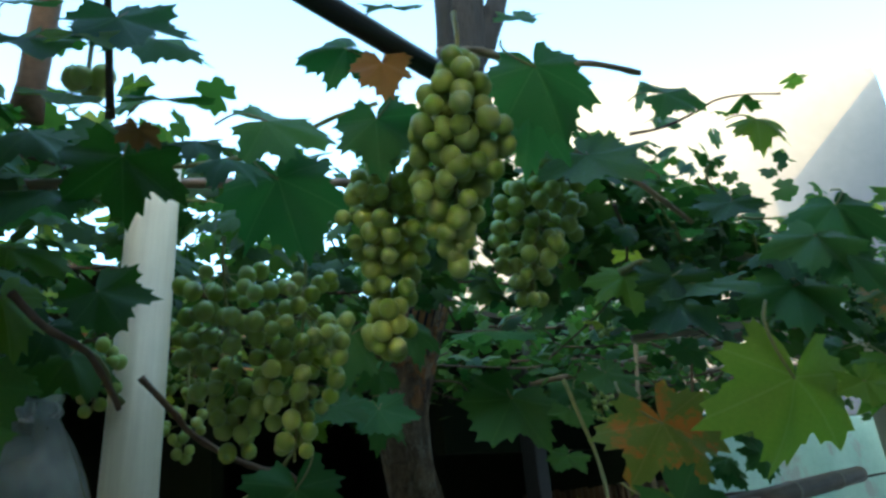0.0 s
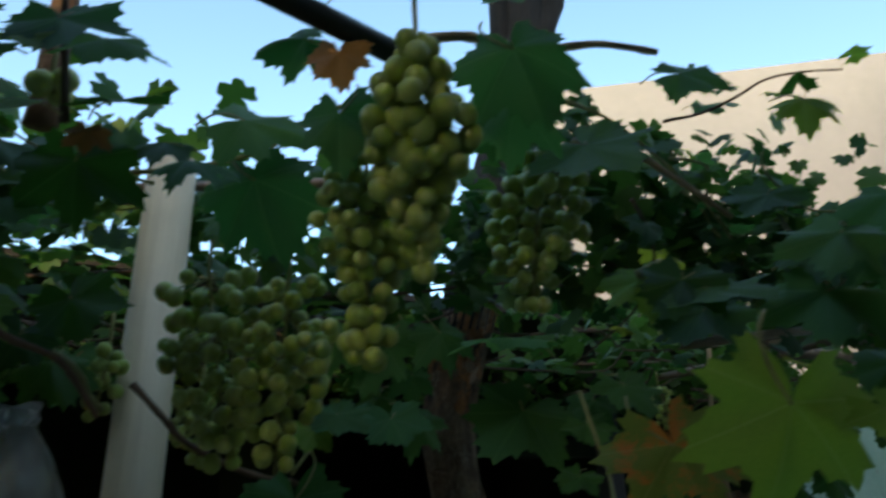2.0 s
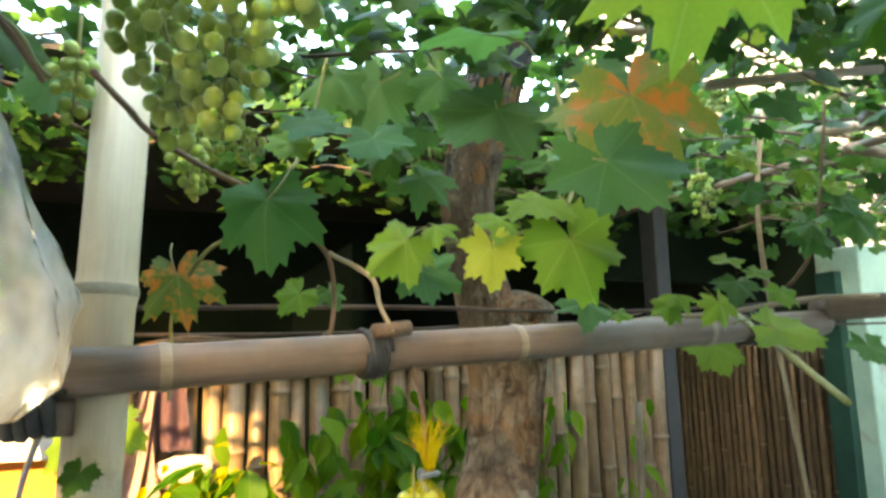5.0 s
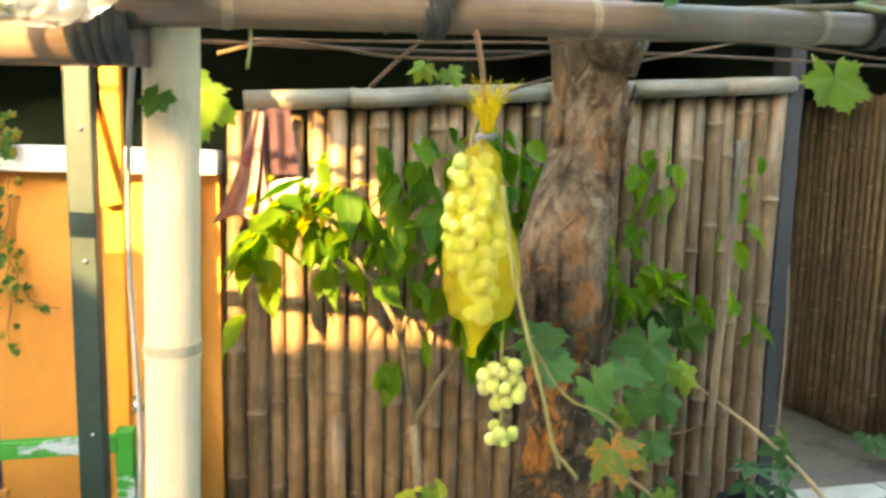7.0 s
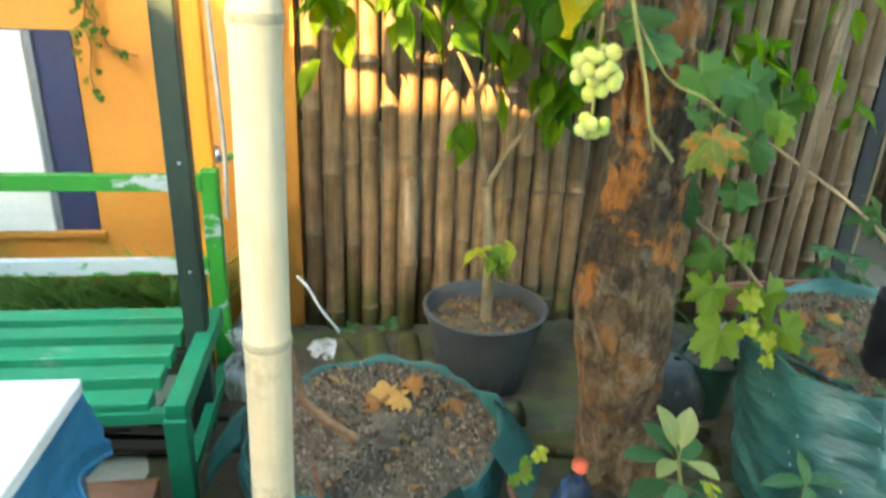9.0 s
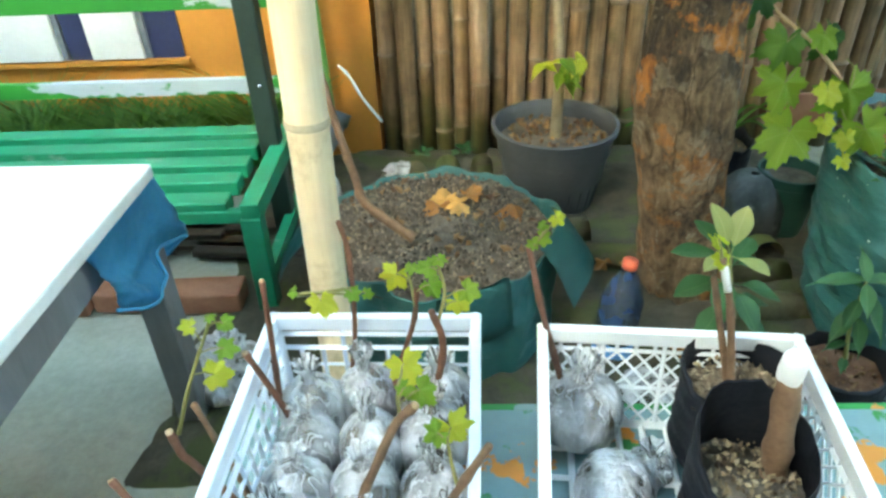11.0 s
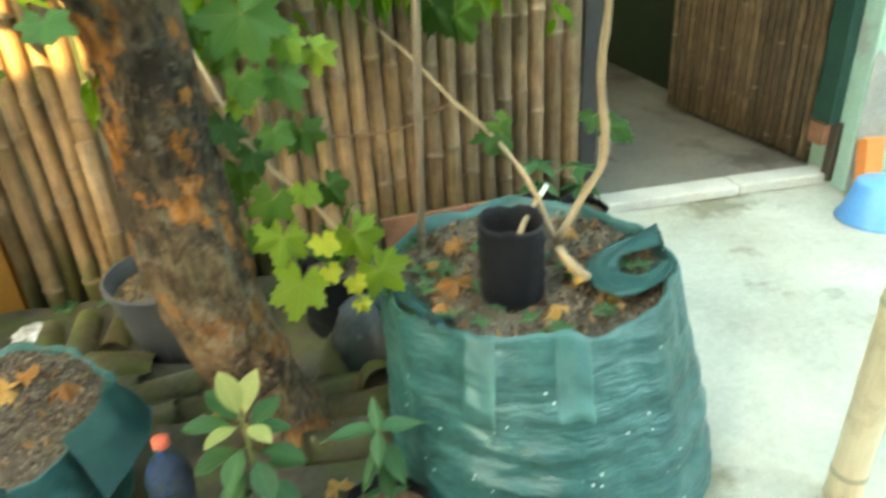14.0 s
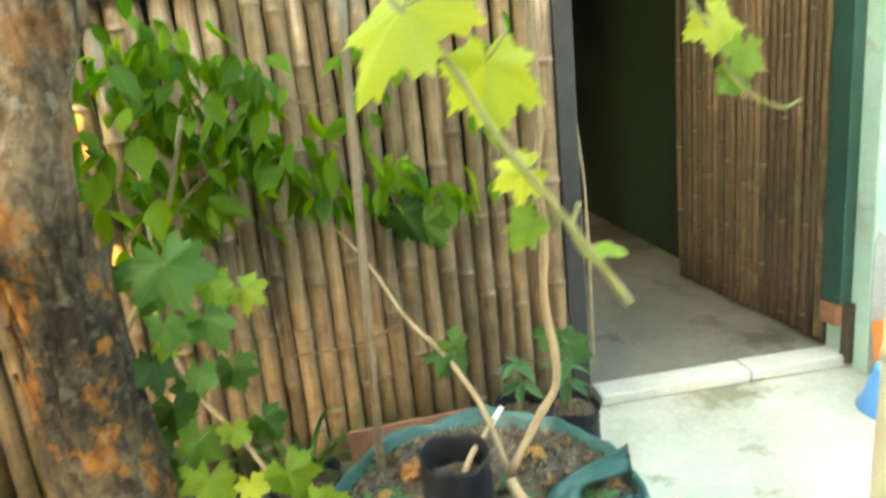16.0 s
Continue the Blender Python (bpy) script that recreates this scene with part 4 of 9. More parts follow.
# ---- the old tree trunk ----
def build_trunk():
    tree = thing("tree_trunk", (0.74, 1.44, -0.02), "old crooked tree trunk with flaking bark and orange lichen", "tree")
    # middle line and half width up the trunk
    rows = [(0.85, 1.53, -0.04, 0.15), (0.792, 1.485, 0.12, 0.120), (0.752, 1.44, 0.32, 0.114), (0.712, 1.405, 0.52, 0.120), (0.696, 1.385, 0.65, 0.122), (0.698, 1.372, 0.82, 0.104), (0.704, 1.375, 1.0, 0.096), (0.705, 1.373, 1.13, 0.092),
            (0.668, 1.36, 1.29, 0.110), (0.690, 1.38, 1.44, 0.097), (0.748, 1.43, 1.61, 0.086), (0.752, 1.44, 1.76, 0.088), (0.702, 1.44, 1.95, 0.070), (0.674, 1.44, 2.12, 0.068), (0.700, 1.44, 2.26, 0.072),
            (0.748, 1.43, 2.44, 0.080), (0.83, 1.42, 2.70, 0.085), (0.93, 1.40, 3.10, 0.080), (0.98, 1.38, 3.40, 0.075), (1.02, 1.38, 3.62, 0.060)]
    smooth = smooth_line([(x, y, z) for x, y, z, _ in rows], 10)
    girth = [p.x for p in smooth_line([(r, 0, z) for _, _, z, r in rows], 10)]
    line = smooth
    n, sides = len(line), 64
    bm = bmesh.new()
    rings = []
    for i, p in enumerate(line):
        z = p.z
        r = girth[i] * 0.95
        ring = []
        for k in range(sides):
            a = 2 * math.pi * k / sides
            q = Vector((math.cos(a), math.sin(a), 0))
            rr = r * (1 + 0.10 * noise.noise((q.x * 1.5, q.y * 1.5, z * 2.6)) + 0.09 * noise.noise((q.x * 5, q.y * 5, z * 7)) + 0.05 * noise.noise((q.x * 12, q.y * 12, z * 14)) + 0.10 * abs(noise.noise((q.x * 7, q.y * 7, z * 4.5 + 3))) - 0.03 + 0.035 * noise.noise((q.x * 22, q.y * 22, z * 16)))
            ring.append(bm.verts.new(p + q * rr))
        rings.append(ring)
    for i, (a, b) in enumerate(zip(rings, rings[1:])):
        for k in range(sides):
            face = bm.faces.new((a[k], a[(k + 1) % sides], b[(k + 1) % sides], b[k]))
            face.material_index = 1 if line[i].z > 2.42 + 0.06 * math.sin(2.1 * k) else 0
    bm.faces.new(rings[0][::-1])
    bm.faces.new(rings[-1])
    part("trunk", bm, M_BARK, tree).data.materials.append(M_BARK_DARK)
    # sawn-off knob
    kb = lathe([(0.085, -0.06), (0.088, 0.0), (0.078, 0.05), (0.055, 0.075), (0.02, 0.085)], 16, pose(0.785, 1.40, 1.84, 12, 18, 0), wob=lambda a, z: 1 + 0.12 * math.sin(3 * a + 20 * z), caps=(True, True))
    part("knob", kb, M_BARK, tree, "rounded healed stub")
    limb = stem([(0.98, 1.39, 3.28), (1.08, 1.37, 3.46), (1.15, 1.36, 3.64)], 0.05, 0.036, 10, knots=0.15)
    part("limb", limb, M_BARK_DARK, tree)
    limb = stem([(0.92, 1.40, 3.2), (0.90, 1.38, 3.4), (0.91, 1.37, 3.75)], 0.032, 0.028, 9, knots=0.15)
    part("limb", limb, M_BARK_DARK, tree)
    # loose plates of bark
    rnd = random.Random(4)
    for i in range(26):
        z = rnd.uniform(0.9, 1.75)
        a = rnd.uniform(math.pi * 1.02, math.pi * 1.98)
        c = min(line, key=lambda p: abs(p.z - z))
        r = girth[line.index(c)] * 0.99
        out = Vector((math.cos(a), math.sin(a), 0))
        h, w = rnd.uniform(0.05, 0.13), rnd.uniform(0.015, 0.035)
        sd = Vector((-out.y, out.x, 0))
        bm = grid_sheet(2, 4, lambda u, v: c + out * (r + 0.004 + 0.014 * v * v + 0.003 * (u - 0.5)) + sd * (u - 0.5) * w * (1 - 0.5 * v) + Vector((0, 0, (v - 0.5) * h)))
        ext = bmesh.ops.extrude_face_region(bm, geom=bm.faces[:])
        for e in ext["geom"]:
            if isinstance(e, bmesh.types.BMVert):
                e.co -= out * 0.006
        part("bark_plate", bm, M_BARK, tree)


build_trunk()

# ---- bench, tables, posts by the orange house ----


def build_bench():
    bench = thing("garden_bench", (-1.2, 1.65, 0), "green slatted wooden garden bench with chipped back rails", "bench")
    x1, x0 = -0.40, -1.95
    ys = [1.405 + 0.112 * i for i in range(5)]
    for i, y in enumerate(ys):
        part("seat_slat", block(((x0 + x1) / 2 - 0.02, y + 0.045, 0.3375), (x1 - x0 - 0.05, 0.066, 0.045), (0, 0, 0.4 * (i % 2)), bevel=0.005), M_BENCH, bench, smooth=False)
    part("side_rail", block((x1 + 0.02, 1.66, 0.335), (0.05, 0.52, 0.055), bevel=0.004), M_BENCH, bench, smooth=False)
    part("side_rail", block((x0, 1.66, 0.335), (0.05, 0.52, 0.055), bevel=0.004), M_BENCH, bench, smooth=False)
    part("front_rail", block(((x0 + x1) / 2, 1.425, 0.318), (x1 - x0, 0.03, 0.035), bevel=0.003), M_BENCH, bench, smooth=False)
    for x in (x0, x1 + 0.018):
        part("front_leg", block((x, 1.418, 0.15), (0.056, 0.05, 0.34), bevel=0.004), M_BENCH, bench, smooth=False)
        part("back_leg", block((x, 2.03, 0.375), (0.05, 0.05, 0.79), bevel=0.004), M_RAILPAINT, bench, smooth=False)
        part("foot_rail", block((x, 1.70, 0.10), (0.03, 0.6, 0.04)), M_BENCH, bench, smooth=False)
    part("back_rail", block(((x0 + x1) / 2, 2.01, 0.735), (x1 - x0, 0.026, 0.052), bevel=0.003), M_RAILPAINT, bench, "green paint chipped to pale grey", smooth=False)
    part("back_rail", block(((x0 + x1) / 2, 2.01, 0.465), (x1 - x0, 0.026, 0.052), bevel=0.003), M_RAILPAINT, bench, "green paint chipped to pale grey", smooth=False)


build_bench()

dark_post = thing("steel_post", (-0.405, 1.78, 0), "slim dark green steel post beside the bench", "post")
part("shaft", block((-0.405, 1.79, 1.25), (0.062, 0.055, 2.54), bevel=0.005), M_DPOST, dark_post, smooth=False)
for z in (0.55, 0.86, 1.3, 1.62):
    part("bolt", lathe([(0.007, 0), (0.006, 0.005), (0.0, 0.007)], 8, pose(-0.40, 1.762, z, 90, 0, 0), caps=(True, False)), M_METAL, dark_post)

orange_post = thing("orange_post", (-0.405, 2.09, 0.75), "bright orange timber post with a diagonal brace", "post")
part("upright", block((-0.405, 2.10, 0.985), (0.05, 0.05, 2.01), bevel=0.004), M_ORANGE_WOOD, orange_post, smooth=False)
part("brace", block((-0.475, 2.055, 1.74), (0.055, 0.03, 0.66), (0, -13, 0), bevel=0.004), M_ORANGE_WOOD, orange_post, smooth=False)


def build_table():
    t = thing("white_table", (-0.9, 0.75, 0), "white topped table with grey legs and a blue tarp corner", "table")
    part("top", block((-1.04, 0.60, 0.637), (1.2, 0.96, 0.03), (0, 0, -1), bevel=0.006), M_WHITE, t, "glossy white table top", smooth=False)
    part("apron", block((-1.04, 1.05, 0.585), (1.12, 0.025, 0.085)), M_GREYWOOD, t, smooth=False)
    part("apron", block((-0.47, 0.60, 0.585), (0.025, 0.86, 0.085)), M_GREYWOOD, t, smooth=False)
    for x, y in ((-0.485, 1.03), (-1.6, 1.03), (-0.485, 0.16), (-1.6, 0.16)):
        part("leg", block((x, y, 0.295), (0.065, 0.065, 0.63), (0, 0, 0), bevel=0.006), M_GREYWOOD, t, smooth=False)

    def cloth(u, v):
        # hangs round the table's corner in folds and creases
        a = u * 2 - 1
        fold = 0.014 * math.sin(13 * u + 3 * v) + 0.016 * noise.noise((u * 6, v * 4, 2)) + 0.009 * noise.noise((u * 17, v * 13, 5))
        x = -0.430 - max(0.0, -a) * 0.07 + fold * (0.05 + v) - 0.012 * (1 - v)
        y = 1.078 - max(0.0, a) * 0.30 + fold * v * 0.8
        drop = (0.20 + 0.03 * math.sin(7 * u + 1)) * (1 - 0.45 * max(0.0, a) ** 2)
        return (x + 0.01 * v, y + 0.01 * v, 0.624 - drop * v * (0.9 + 0.3 * noise.noise((u * 4, 0, 2))))
    bm = grid_sheet(44, 20, cloth)
    bmesh.ops.solidify(bm, geom=bm.faces[:], thickness=0.003)
    bmesh.ops.recalc_face_normals(bm, faces=bm.faces[:])
    tarp = thing("blue_tarp", (-0.45, 1.05, 0.45), "crumpled blue tarp hanging over the table corner", "tarp")
    sheet = part("sheet", bm, M_BLUECLOTH, tarp)
    part("hem", tube([Vector(cloth(k / 40, 1.0)) for k in range(41)], 0.004, 6), M_BLUECLOTH, sheet)


build_table()


def build_platform():
    t = thing("low_table", (0.45, 0.4, 0), "low wooden table with flaking grey green and orange paint", "table")
    part("top", block((0.44, 0.37, 0.315), (1.32, 0.68, 0.028), (0, 0, -1.0), bevel=0.004), M_PLATFORM, t, smooth=False)
    part("edge_strip", block((1.104, 0.36, 0.312), (0.016, 0.68, 0.034), (0, 0, -1.0)), M_EDGEGREEN, t, "worn green edge", smooth=False)
    part("edge_strip", block((0.452, 0.714, 0.312), (1.32, 0.014, 0.034), (0, 0, -1.0)), M_EDGEGREEN, t, "worn green edge", smooth=False)
    for x in (-0.15, 1.03):
        for y in (0.09, 0.65):
            part("leg", block((x, y, 0.14), (0.055, 0.055, 0.33), bevel=0.004), M_BENCH, t, smooth=False)
    part("apron", block((0.44, 0.66, 0.27), (1.16, 0.022, 0.06)), M_BENCH, t, smooth=False)


build_platform()


# ---- crates ----
def lattice(f, nu, nv, w, bm, kind):
    """Bars over a panel: f(u, v) -> place. kind: diamond or square."""
    if kind == "diamond":
        for k in range(-nv, nu + 1):
            for s in (1, -1):
                pts = []
                for j in range(nv * 2 + 1):
                    u = (k + s * j / 2 + (0 if s > 0 else nv)) / nu
                    if 0 <= u <= 1:
                        pts.append(f(u, j / (nv * 2)))
                if len(pts) > 1:
                    tube([pts[0], pts[-1]], w, 4, bm)
    else:
        for i in range(nu + 1):
            tube([f(i / nu, 0), f(i / nu, 1)], w, 4, bm)
        for j in range(nv + 1):
            tube([f(0, j / nv), f(1, j / nv)], w, 4, bm)


def build_crate(centre, width, length, height, yaw, z, material, label, kind):
    cr = thing("plastic_crate", (centre[0], centre[1], z), label, "crate", group="plastic crates")
    m = pose(centre[0], centre[1], z, 0, 0, yaw)
    hw, hl, tp = width / 2, length / 2, 0.93

    def side(i):
        a, b = [((-hw, hl), (hw, hl)), ((hw, hl), (hw, -hl)), ((hw, -hl), (-hw, -hl)), ((-hw, -hl), (-hw, hl))][i]

        def f(u, v):
            s = tp + (1 - tp) * v
            return m @ Vector(((a[0] + (b[0] - a[0]) * u) * s, (a[1] + (b[1] - a[1]) * u) * s, 0.012 + (height - 0.03) * v))
        return f
    rim = bmesh.new()
    t = 0.016
    for x, y, sx, sy in ((0, hl, width + t, t), (0, -hl, width + t, t), (hw, 0, t, length - t), (-hw, 0, t, length - t)):
        q = m @ Vector((x, y, height - 0.014))
        block(q, (sx, sy, 0.028), (0, 0, yaw), rim, bevel=0.003)
    part("rim", rim, material, cr, smooth=False)
    for i in range(4):
        f = side(i)
        span = width if i % 2 == 0 else length
        bm = bmesh.new()
        if kind == "diamond":
            n = round(span / 0.030)
            for lo, hi in ((0.02, 0.42), (0.46, 0.84)):
                lattice(lambda u, v, lo=lo, hi=hi: f(u, lo + (hi - lo) * v), n, 2, 0.0026, bm, "diamond")
            for v in (0.02, 0.44, 0.86):
                tube([f(0, v), f(1, v)], 0.0045, 4, bm)
            for k in range(n + 1):
                tube([f(k / n, 0.86), f(k / n, 0.98)], 0.0035, 4, bm)
            for k in range(5):
                tube([f(k / 4, 0), f(k / 4, 1)], 0.004, 4, bm)
        else:
            n = round(span / 0.036)
            for k in range(n + 1):
                tube([f(k / n, 0.0), f(k / n, 1.0 if k % 3 == 0 else 0.72)], 0.0042, 4, bm)
            for v in (0.02, 0.30, 0.52, 0.72, 0.88):
                tube([f(0, v), f(1, v)], 0.0055 if v > 0.7 else 0.004, 4, bm)
        part("side_lattice", bm, material, cr, smooth=False)
    for sx, sy in ((1, 1), (1, -1), (-1, 1), (-1, -1)):
        bm = tube([m @ Vector((sx * hw * tp, sy * hl * tp, 0)), m @ Vector((sx * hw, sy * hl, height))], 0.010, 6)
        part("corner_post", bm, material, cr)
    bm = bmesh.new()
    lattice(lambda u, v: m @ Vector(((u * 2 - 1) * hw * tp, (v * 2 - 1) * hl * tp, 0.006)), round(width / 0.042), round(length / 0.06), 0.0055, bm, "square")
    part("base_lattice", bm, material, cr, smooth=False)
    return cr


CR2 = build_crate((0.464, 0.40), 0.385, 0.56, 0.20, 6 - 11.5, 0.332, M_CRATE, "white plastic lattice crate with two polybags", "diamond")
CR1 = build_crate((0.018, 0.452), 0.335, 0.56, 0.20, -2.0, 0.332, M_CRATE_BLUE, "pale bluish plastic crate full of bagged cuttings", "slots")


# ---- pots and grow bags ----
def soil_disc(centre, r, z, bumps=0.02, seed=0):
    bm = bmesh.new()
    n, rings = 30, 9
    grid = [[bm.verts.new((centre[0], centre[1], z + bumps * 0.5))]]
    for i in range(1, rings + 1):
        q = r * i / rings
        grid.append([bm.verts.new((centre[0] + q * math.cos(2 * math.pi * k / n), centre[1] + q * math.sin(2 * math.pi * k / n),
                                   z + bumps * (noise.noise((q * math.cos(2 * math.pi * k / n) * 22, q * math.sin(2 * math.pi * k / n) * 22, seed)) + 0.5 - 0.5 * i / rings))) for k in range(n)])
    for k in range(n):
        bm.faces.new((grid[0][0], grid[1][k], grid[1][(k + 1) % n]))
    for i in range(1, rings):
        for k in range(n):
            bm.faces.new((grid[i][k], grid[i + 1][k], grid[i + 1][(k + 1) % n], grid[i][(k + 1) % n]))
    return bm


def crumbs(centre, r, z, count, size, seed, material_bm=None):
    """Clods and chips strewn on a round of soil."""
    rnd = random.Random(seed)
    bm = bmesh.new()
    for _ in range(count):
        a, q = rnd.uniform(0, 6.283), r * math.sqrt(rnd.random())
        s = size * rnd.uniform(0.4, 1.2)
        m = pose(centre[0] + q * math.cos(a), centre[1] + q * math.sin(a), z + s * 0.3, rnd.uniform(0, 360), rnd.uniform(0, 360), rnd.uniform(0, 360))
        vs = [bm.verts.new(m @ Vector((x * s, y * s * 0.7, h * s * 0.6))) for x, y, h in ((1, 0, 0), (-0.6, 0.8, 0), (-0.6, -0.8, 0), (0, 0, 0.9), (0.1, 0, -0.7))]
        for f in ((0, 1, 3), (1, 2, 3), (2, 0, 3), (1, 0, 4), (2, 1, 4), (0, 2, 4)):
            bm.faces.new([vs[i] for i in f])
    return bm


def build_pot():
    p = thing("flower_pot", (0.495, 2.03, -0.015), "large grey plastic flower pot filled with leaf litter", "flower pot")
    c = (0.495, 2.03)
    m = Matrix.Translation((*c, -0.015))
    prof = [(0.0, 0.0), (0.135, 0.0), (0.142, 0.012), (0.183, 0.215), (0.192, 0.22), (0.199, 0.285), (0.212, 0.29), (0.214, 0.31), (0.203, 0.313), (0.194, 0.29), (0.184, 0.215), (0.17, 0.12)]
    pot_body = part("body", lathe(prof, 72, m), M_POT, p, smooth=False)
    for k in range(24):
        a = 2 * math.pi * k / 24
        u = Vector((math.cos(a), math.sin(a), 0))
        part("rib", tube([m @ (u * 0.144 + Vector((0, 0, 0.02))), m @ (u * 0.1805 + Vector((0, 0, 0.207)))], 0.0035, 5), M_POT, pot_body)
    earth = part("soil", soil_disc(c, 0.189, 0.235, 0.012, 2), M_SOIL, p, "brown soil")
    tagged(part("litter", crumbs(c, 0.17, 0.247, 150, 0.016, 8), M_DRY_BITS, earth, "dry brown leaf litter", smooth=False), kind="stuff")


build_pot()


def build_bag(c, base_c, r0, r1, h, soil_z, material, label, seed, litter, folds=0.02, lean=0.0, ripple=0.35, bands=()):
    bag = thing("grow_bag", (base_c[0], base_c[1], -0.015), label, "grow bag")
    bm = bmesh.new()
    segs, prof = 120, []
    for i in range(53):
        t = i / 52
        r = (r0 + (r1 - r0) * t) * (1 - 0.10 * max(0.0, 1 - t * 9)) * (1 + 0.03 * math.sin(math.pi * t))
        prof.append((r, h * t, t))
    prof += [(r1 * 0.985, h * 0.995, 1.0), (r1 * 0.968, h * 0.97, 1.0), (r1 * 0.962, soil_z - 0.03, 0.9)]

    def skin(a, r, z, t):
        x, y = math.cos(a), math.sin(a)
        w = 1 + folds * (0.5 + 0.5 * t) * noise.noise((x * 3, y * 3, z * 5 + seed)) * 2 + folds * 0.5 * noise.noise((x * 9, y * 9, z * 26 + seed))
        band = z * 95 + 3.0 * noise.noise((x * 2.2, y * 2.2, seed + 4 + z * 3))
        crease = 1 - abs(math.sin(band * 0.5)) * 2
        w += folds * ripple * crease * max(0.0, 0.35 + noise.noise((x * 2, y * 2, z * 4 + 9))) * (1.0 if t < 0.8 else 0.25)
        w += folds * 0.8 * (0.3 - abs(noise.noise((x * 4, y * 4, z * 9 + seed * 2)))) * t
        cx, cy = base_c[0] + (c[0] - base_c[0]) * t, base_c[1] + (c[1] - base_c[1]) * t
        dz = (0.03 * noise.noise((x * 2, y * 2, seed + 3)) + 0.012 * noise.noise((x * 7, y * 7, seed)) + lean * x) * t
        return Vector((cx + r * w * x, cy + r * w * y, -0.015 + z + dz))
    rings = [[bm.verts.new(skin(2 * math.pi * k / segs, r, z, t)) for k in range(segs)] for r, z, t in prof]
    for a, b in zip(rings, rings[1:]):
        for k in range(segs):
            bm.faces.new((a[k], a[(k + 1) % segs], b[(k + 1) % segs], b[k]))
    for a0, a1, t0, t1 in bands:
        # a strap sewn flat on the cloth
        def on_skin(u, v):
            t = t0 + (t1 - t0) * v
            proud = 0.0045 if 0.01 < u < 0.99 and 0.01 < v < 0.99 else -0.006
            return skin(radians(a0 + (a1 - a0) * u - 3 * (1 - v)), (r0 + (r1 - r0) * t) * (1 + 0.03 * math.sin(math.pi * t)) + proud, h * t, t)
        strip = grid_sheet(14, 40, on_skin)
        bmesh.ops.recalc_face_normals(strip, faces=strip.faces[:])
        part("sewn_strap", strip, M_STRAP, bag, "flat strap sewn on the bag")
    part("body", bm, material, bag)
    earth = part("soil", soil_disc(c, r1 * 0.985, soil_z, 0.03, seed), M_SOIL, bag, "dark crumbly soil")
    tagged(part("soil_crumb", crumbs(c, r1 * 0.95, soil_z + 0.012, 3200, 0.0085, seed), M_CRUMB, earth, smooth=False), kind="stuff")
    if litter:
        tagged(part("litter", crumbs(c, r1 * 0.9, soil_z + 0.014, litter, 0.02, seed + 1), M_DRY_BITS, earth, "dry leaf litter", smooth=False), kind="stuff")
    return bag


BAG_L = build_bag((0.10, 1.39), (0.11, 1.38), 0.31, 0.315, 0.315, 0.275, M_GBAG_DARK, "dark green fabric grow bag filled with soil", 3, 60, 0.048)
BAG_R = build_bag((1.503, 1.437), (1.498, 1.225), 0.405, 0.372, 0.485, 0.425, M_GBAG, "big blue green woven plastic grow bag full of soil", 7, 170, 0.03, ripple=0.75, bands=((-131, -119, 0.62, 1.0), (-100, -87, 0.66, 1.0)))


def flap(name, bag, pts_a, pts_b, material, label, sag=0.03, seed=0):
    """A loose strip of bag cloth between two edges."""
    a, b = smooth_line(pts_a, 6), smooth_line(pts_b, 6)
    n = len(a) - 1

    def f(u, v):
        i = min(n, round(u * n))
        p = a[i].lerp(b[i], v)
        return p + Vector((0, 0, -sag * math.sin(math.pi * v) + 0.012 * noise.noise((u * 5, v * 5, seed))))
    bm = grid_sheet(n, 8, f)
    bmesh.ops.solidify(bm, geom=bm.faces[:], thickness=0.003)
    bmesh.ops.recalc_face_normals(bm, faces=bm.faces[:])
    return part(name, bm, material, bag, label)


# rolled lips and straps of the bags
flap("strap", BAG_R, [(1.889, 1.473, 0.490), (1.785, 1.433, 0.486), (1.678, 1.394, 0.478), (1.618, 1.325, 0.474), (1.608, 1.231, 0.474), (1.643, 1.173, 0.476), (1.749, 1.190, 0.484), (1.83, 1.26, 0.488)],
     [(1.850, 1.356, 0.488), (1.778, 1.359, 0.482), (1.730, 1.350, 0.476), (1.709, 1.322, 0.472), (1.701, 1.283, 0.472), (1.729, 1.262, 0.474), (1.769, 1.267, 0.478), (1.81, 1.29, 0.484)], M_STRAP, "folded handle loop lying on the soil", -0.004, 1)
flap("fold", BAG_R, [(1.12, 1.50, 0.47), (1.13, 1.36, 0.475), (1.20, 1.20, 0.47)], [(1.19, 1.50, 0.44), (1.20, 1.38, 0.44), (1.27, 1.25, 0.44)], M_GBAG, "turned down rim", 0.0, 2)
flap("handle", BAG_L, [(0.36, 1.24, 0.312), (0.415, 1.34, 0.318), (0.41, 1.45, 0.312)], [(0.44, 1.16, 0.19), (0.51, 1.30, 0.22), (0.50, 1.44, 0.20)], M_GBAG_DARK, "drooping cloth handle", -0.02, 3)
flap("handle", BAG_L, [(-0.21, 1.30, 0.312), (-0.215, 1.42, 0.315), (-0.19, 1.52, 0.312)], [(-0.30, 1.27, 0.20), (-0.31, 1.42, 0.21), (-0.27, 1.54, 0.20)], M_GBAG_DARK, "drooping cloth handle", -0.02, 4)
flap("handle", BAG_L, [(0.12, 1.075, 0.31), (0.20, 1.085, 0.31), (0.28, 1.13, 0.31)], [(0.10, 1.045, 0.19), (0.19, 1.045, 0.18), (0.29, 1.09, 0.19)], M_GBAG_DARK, "drooping cloth handle", -0.02, 5)


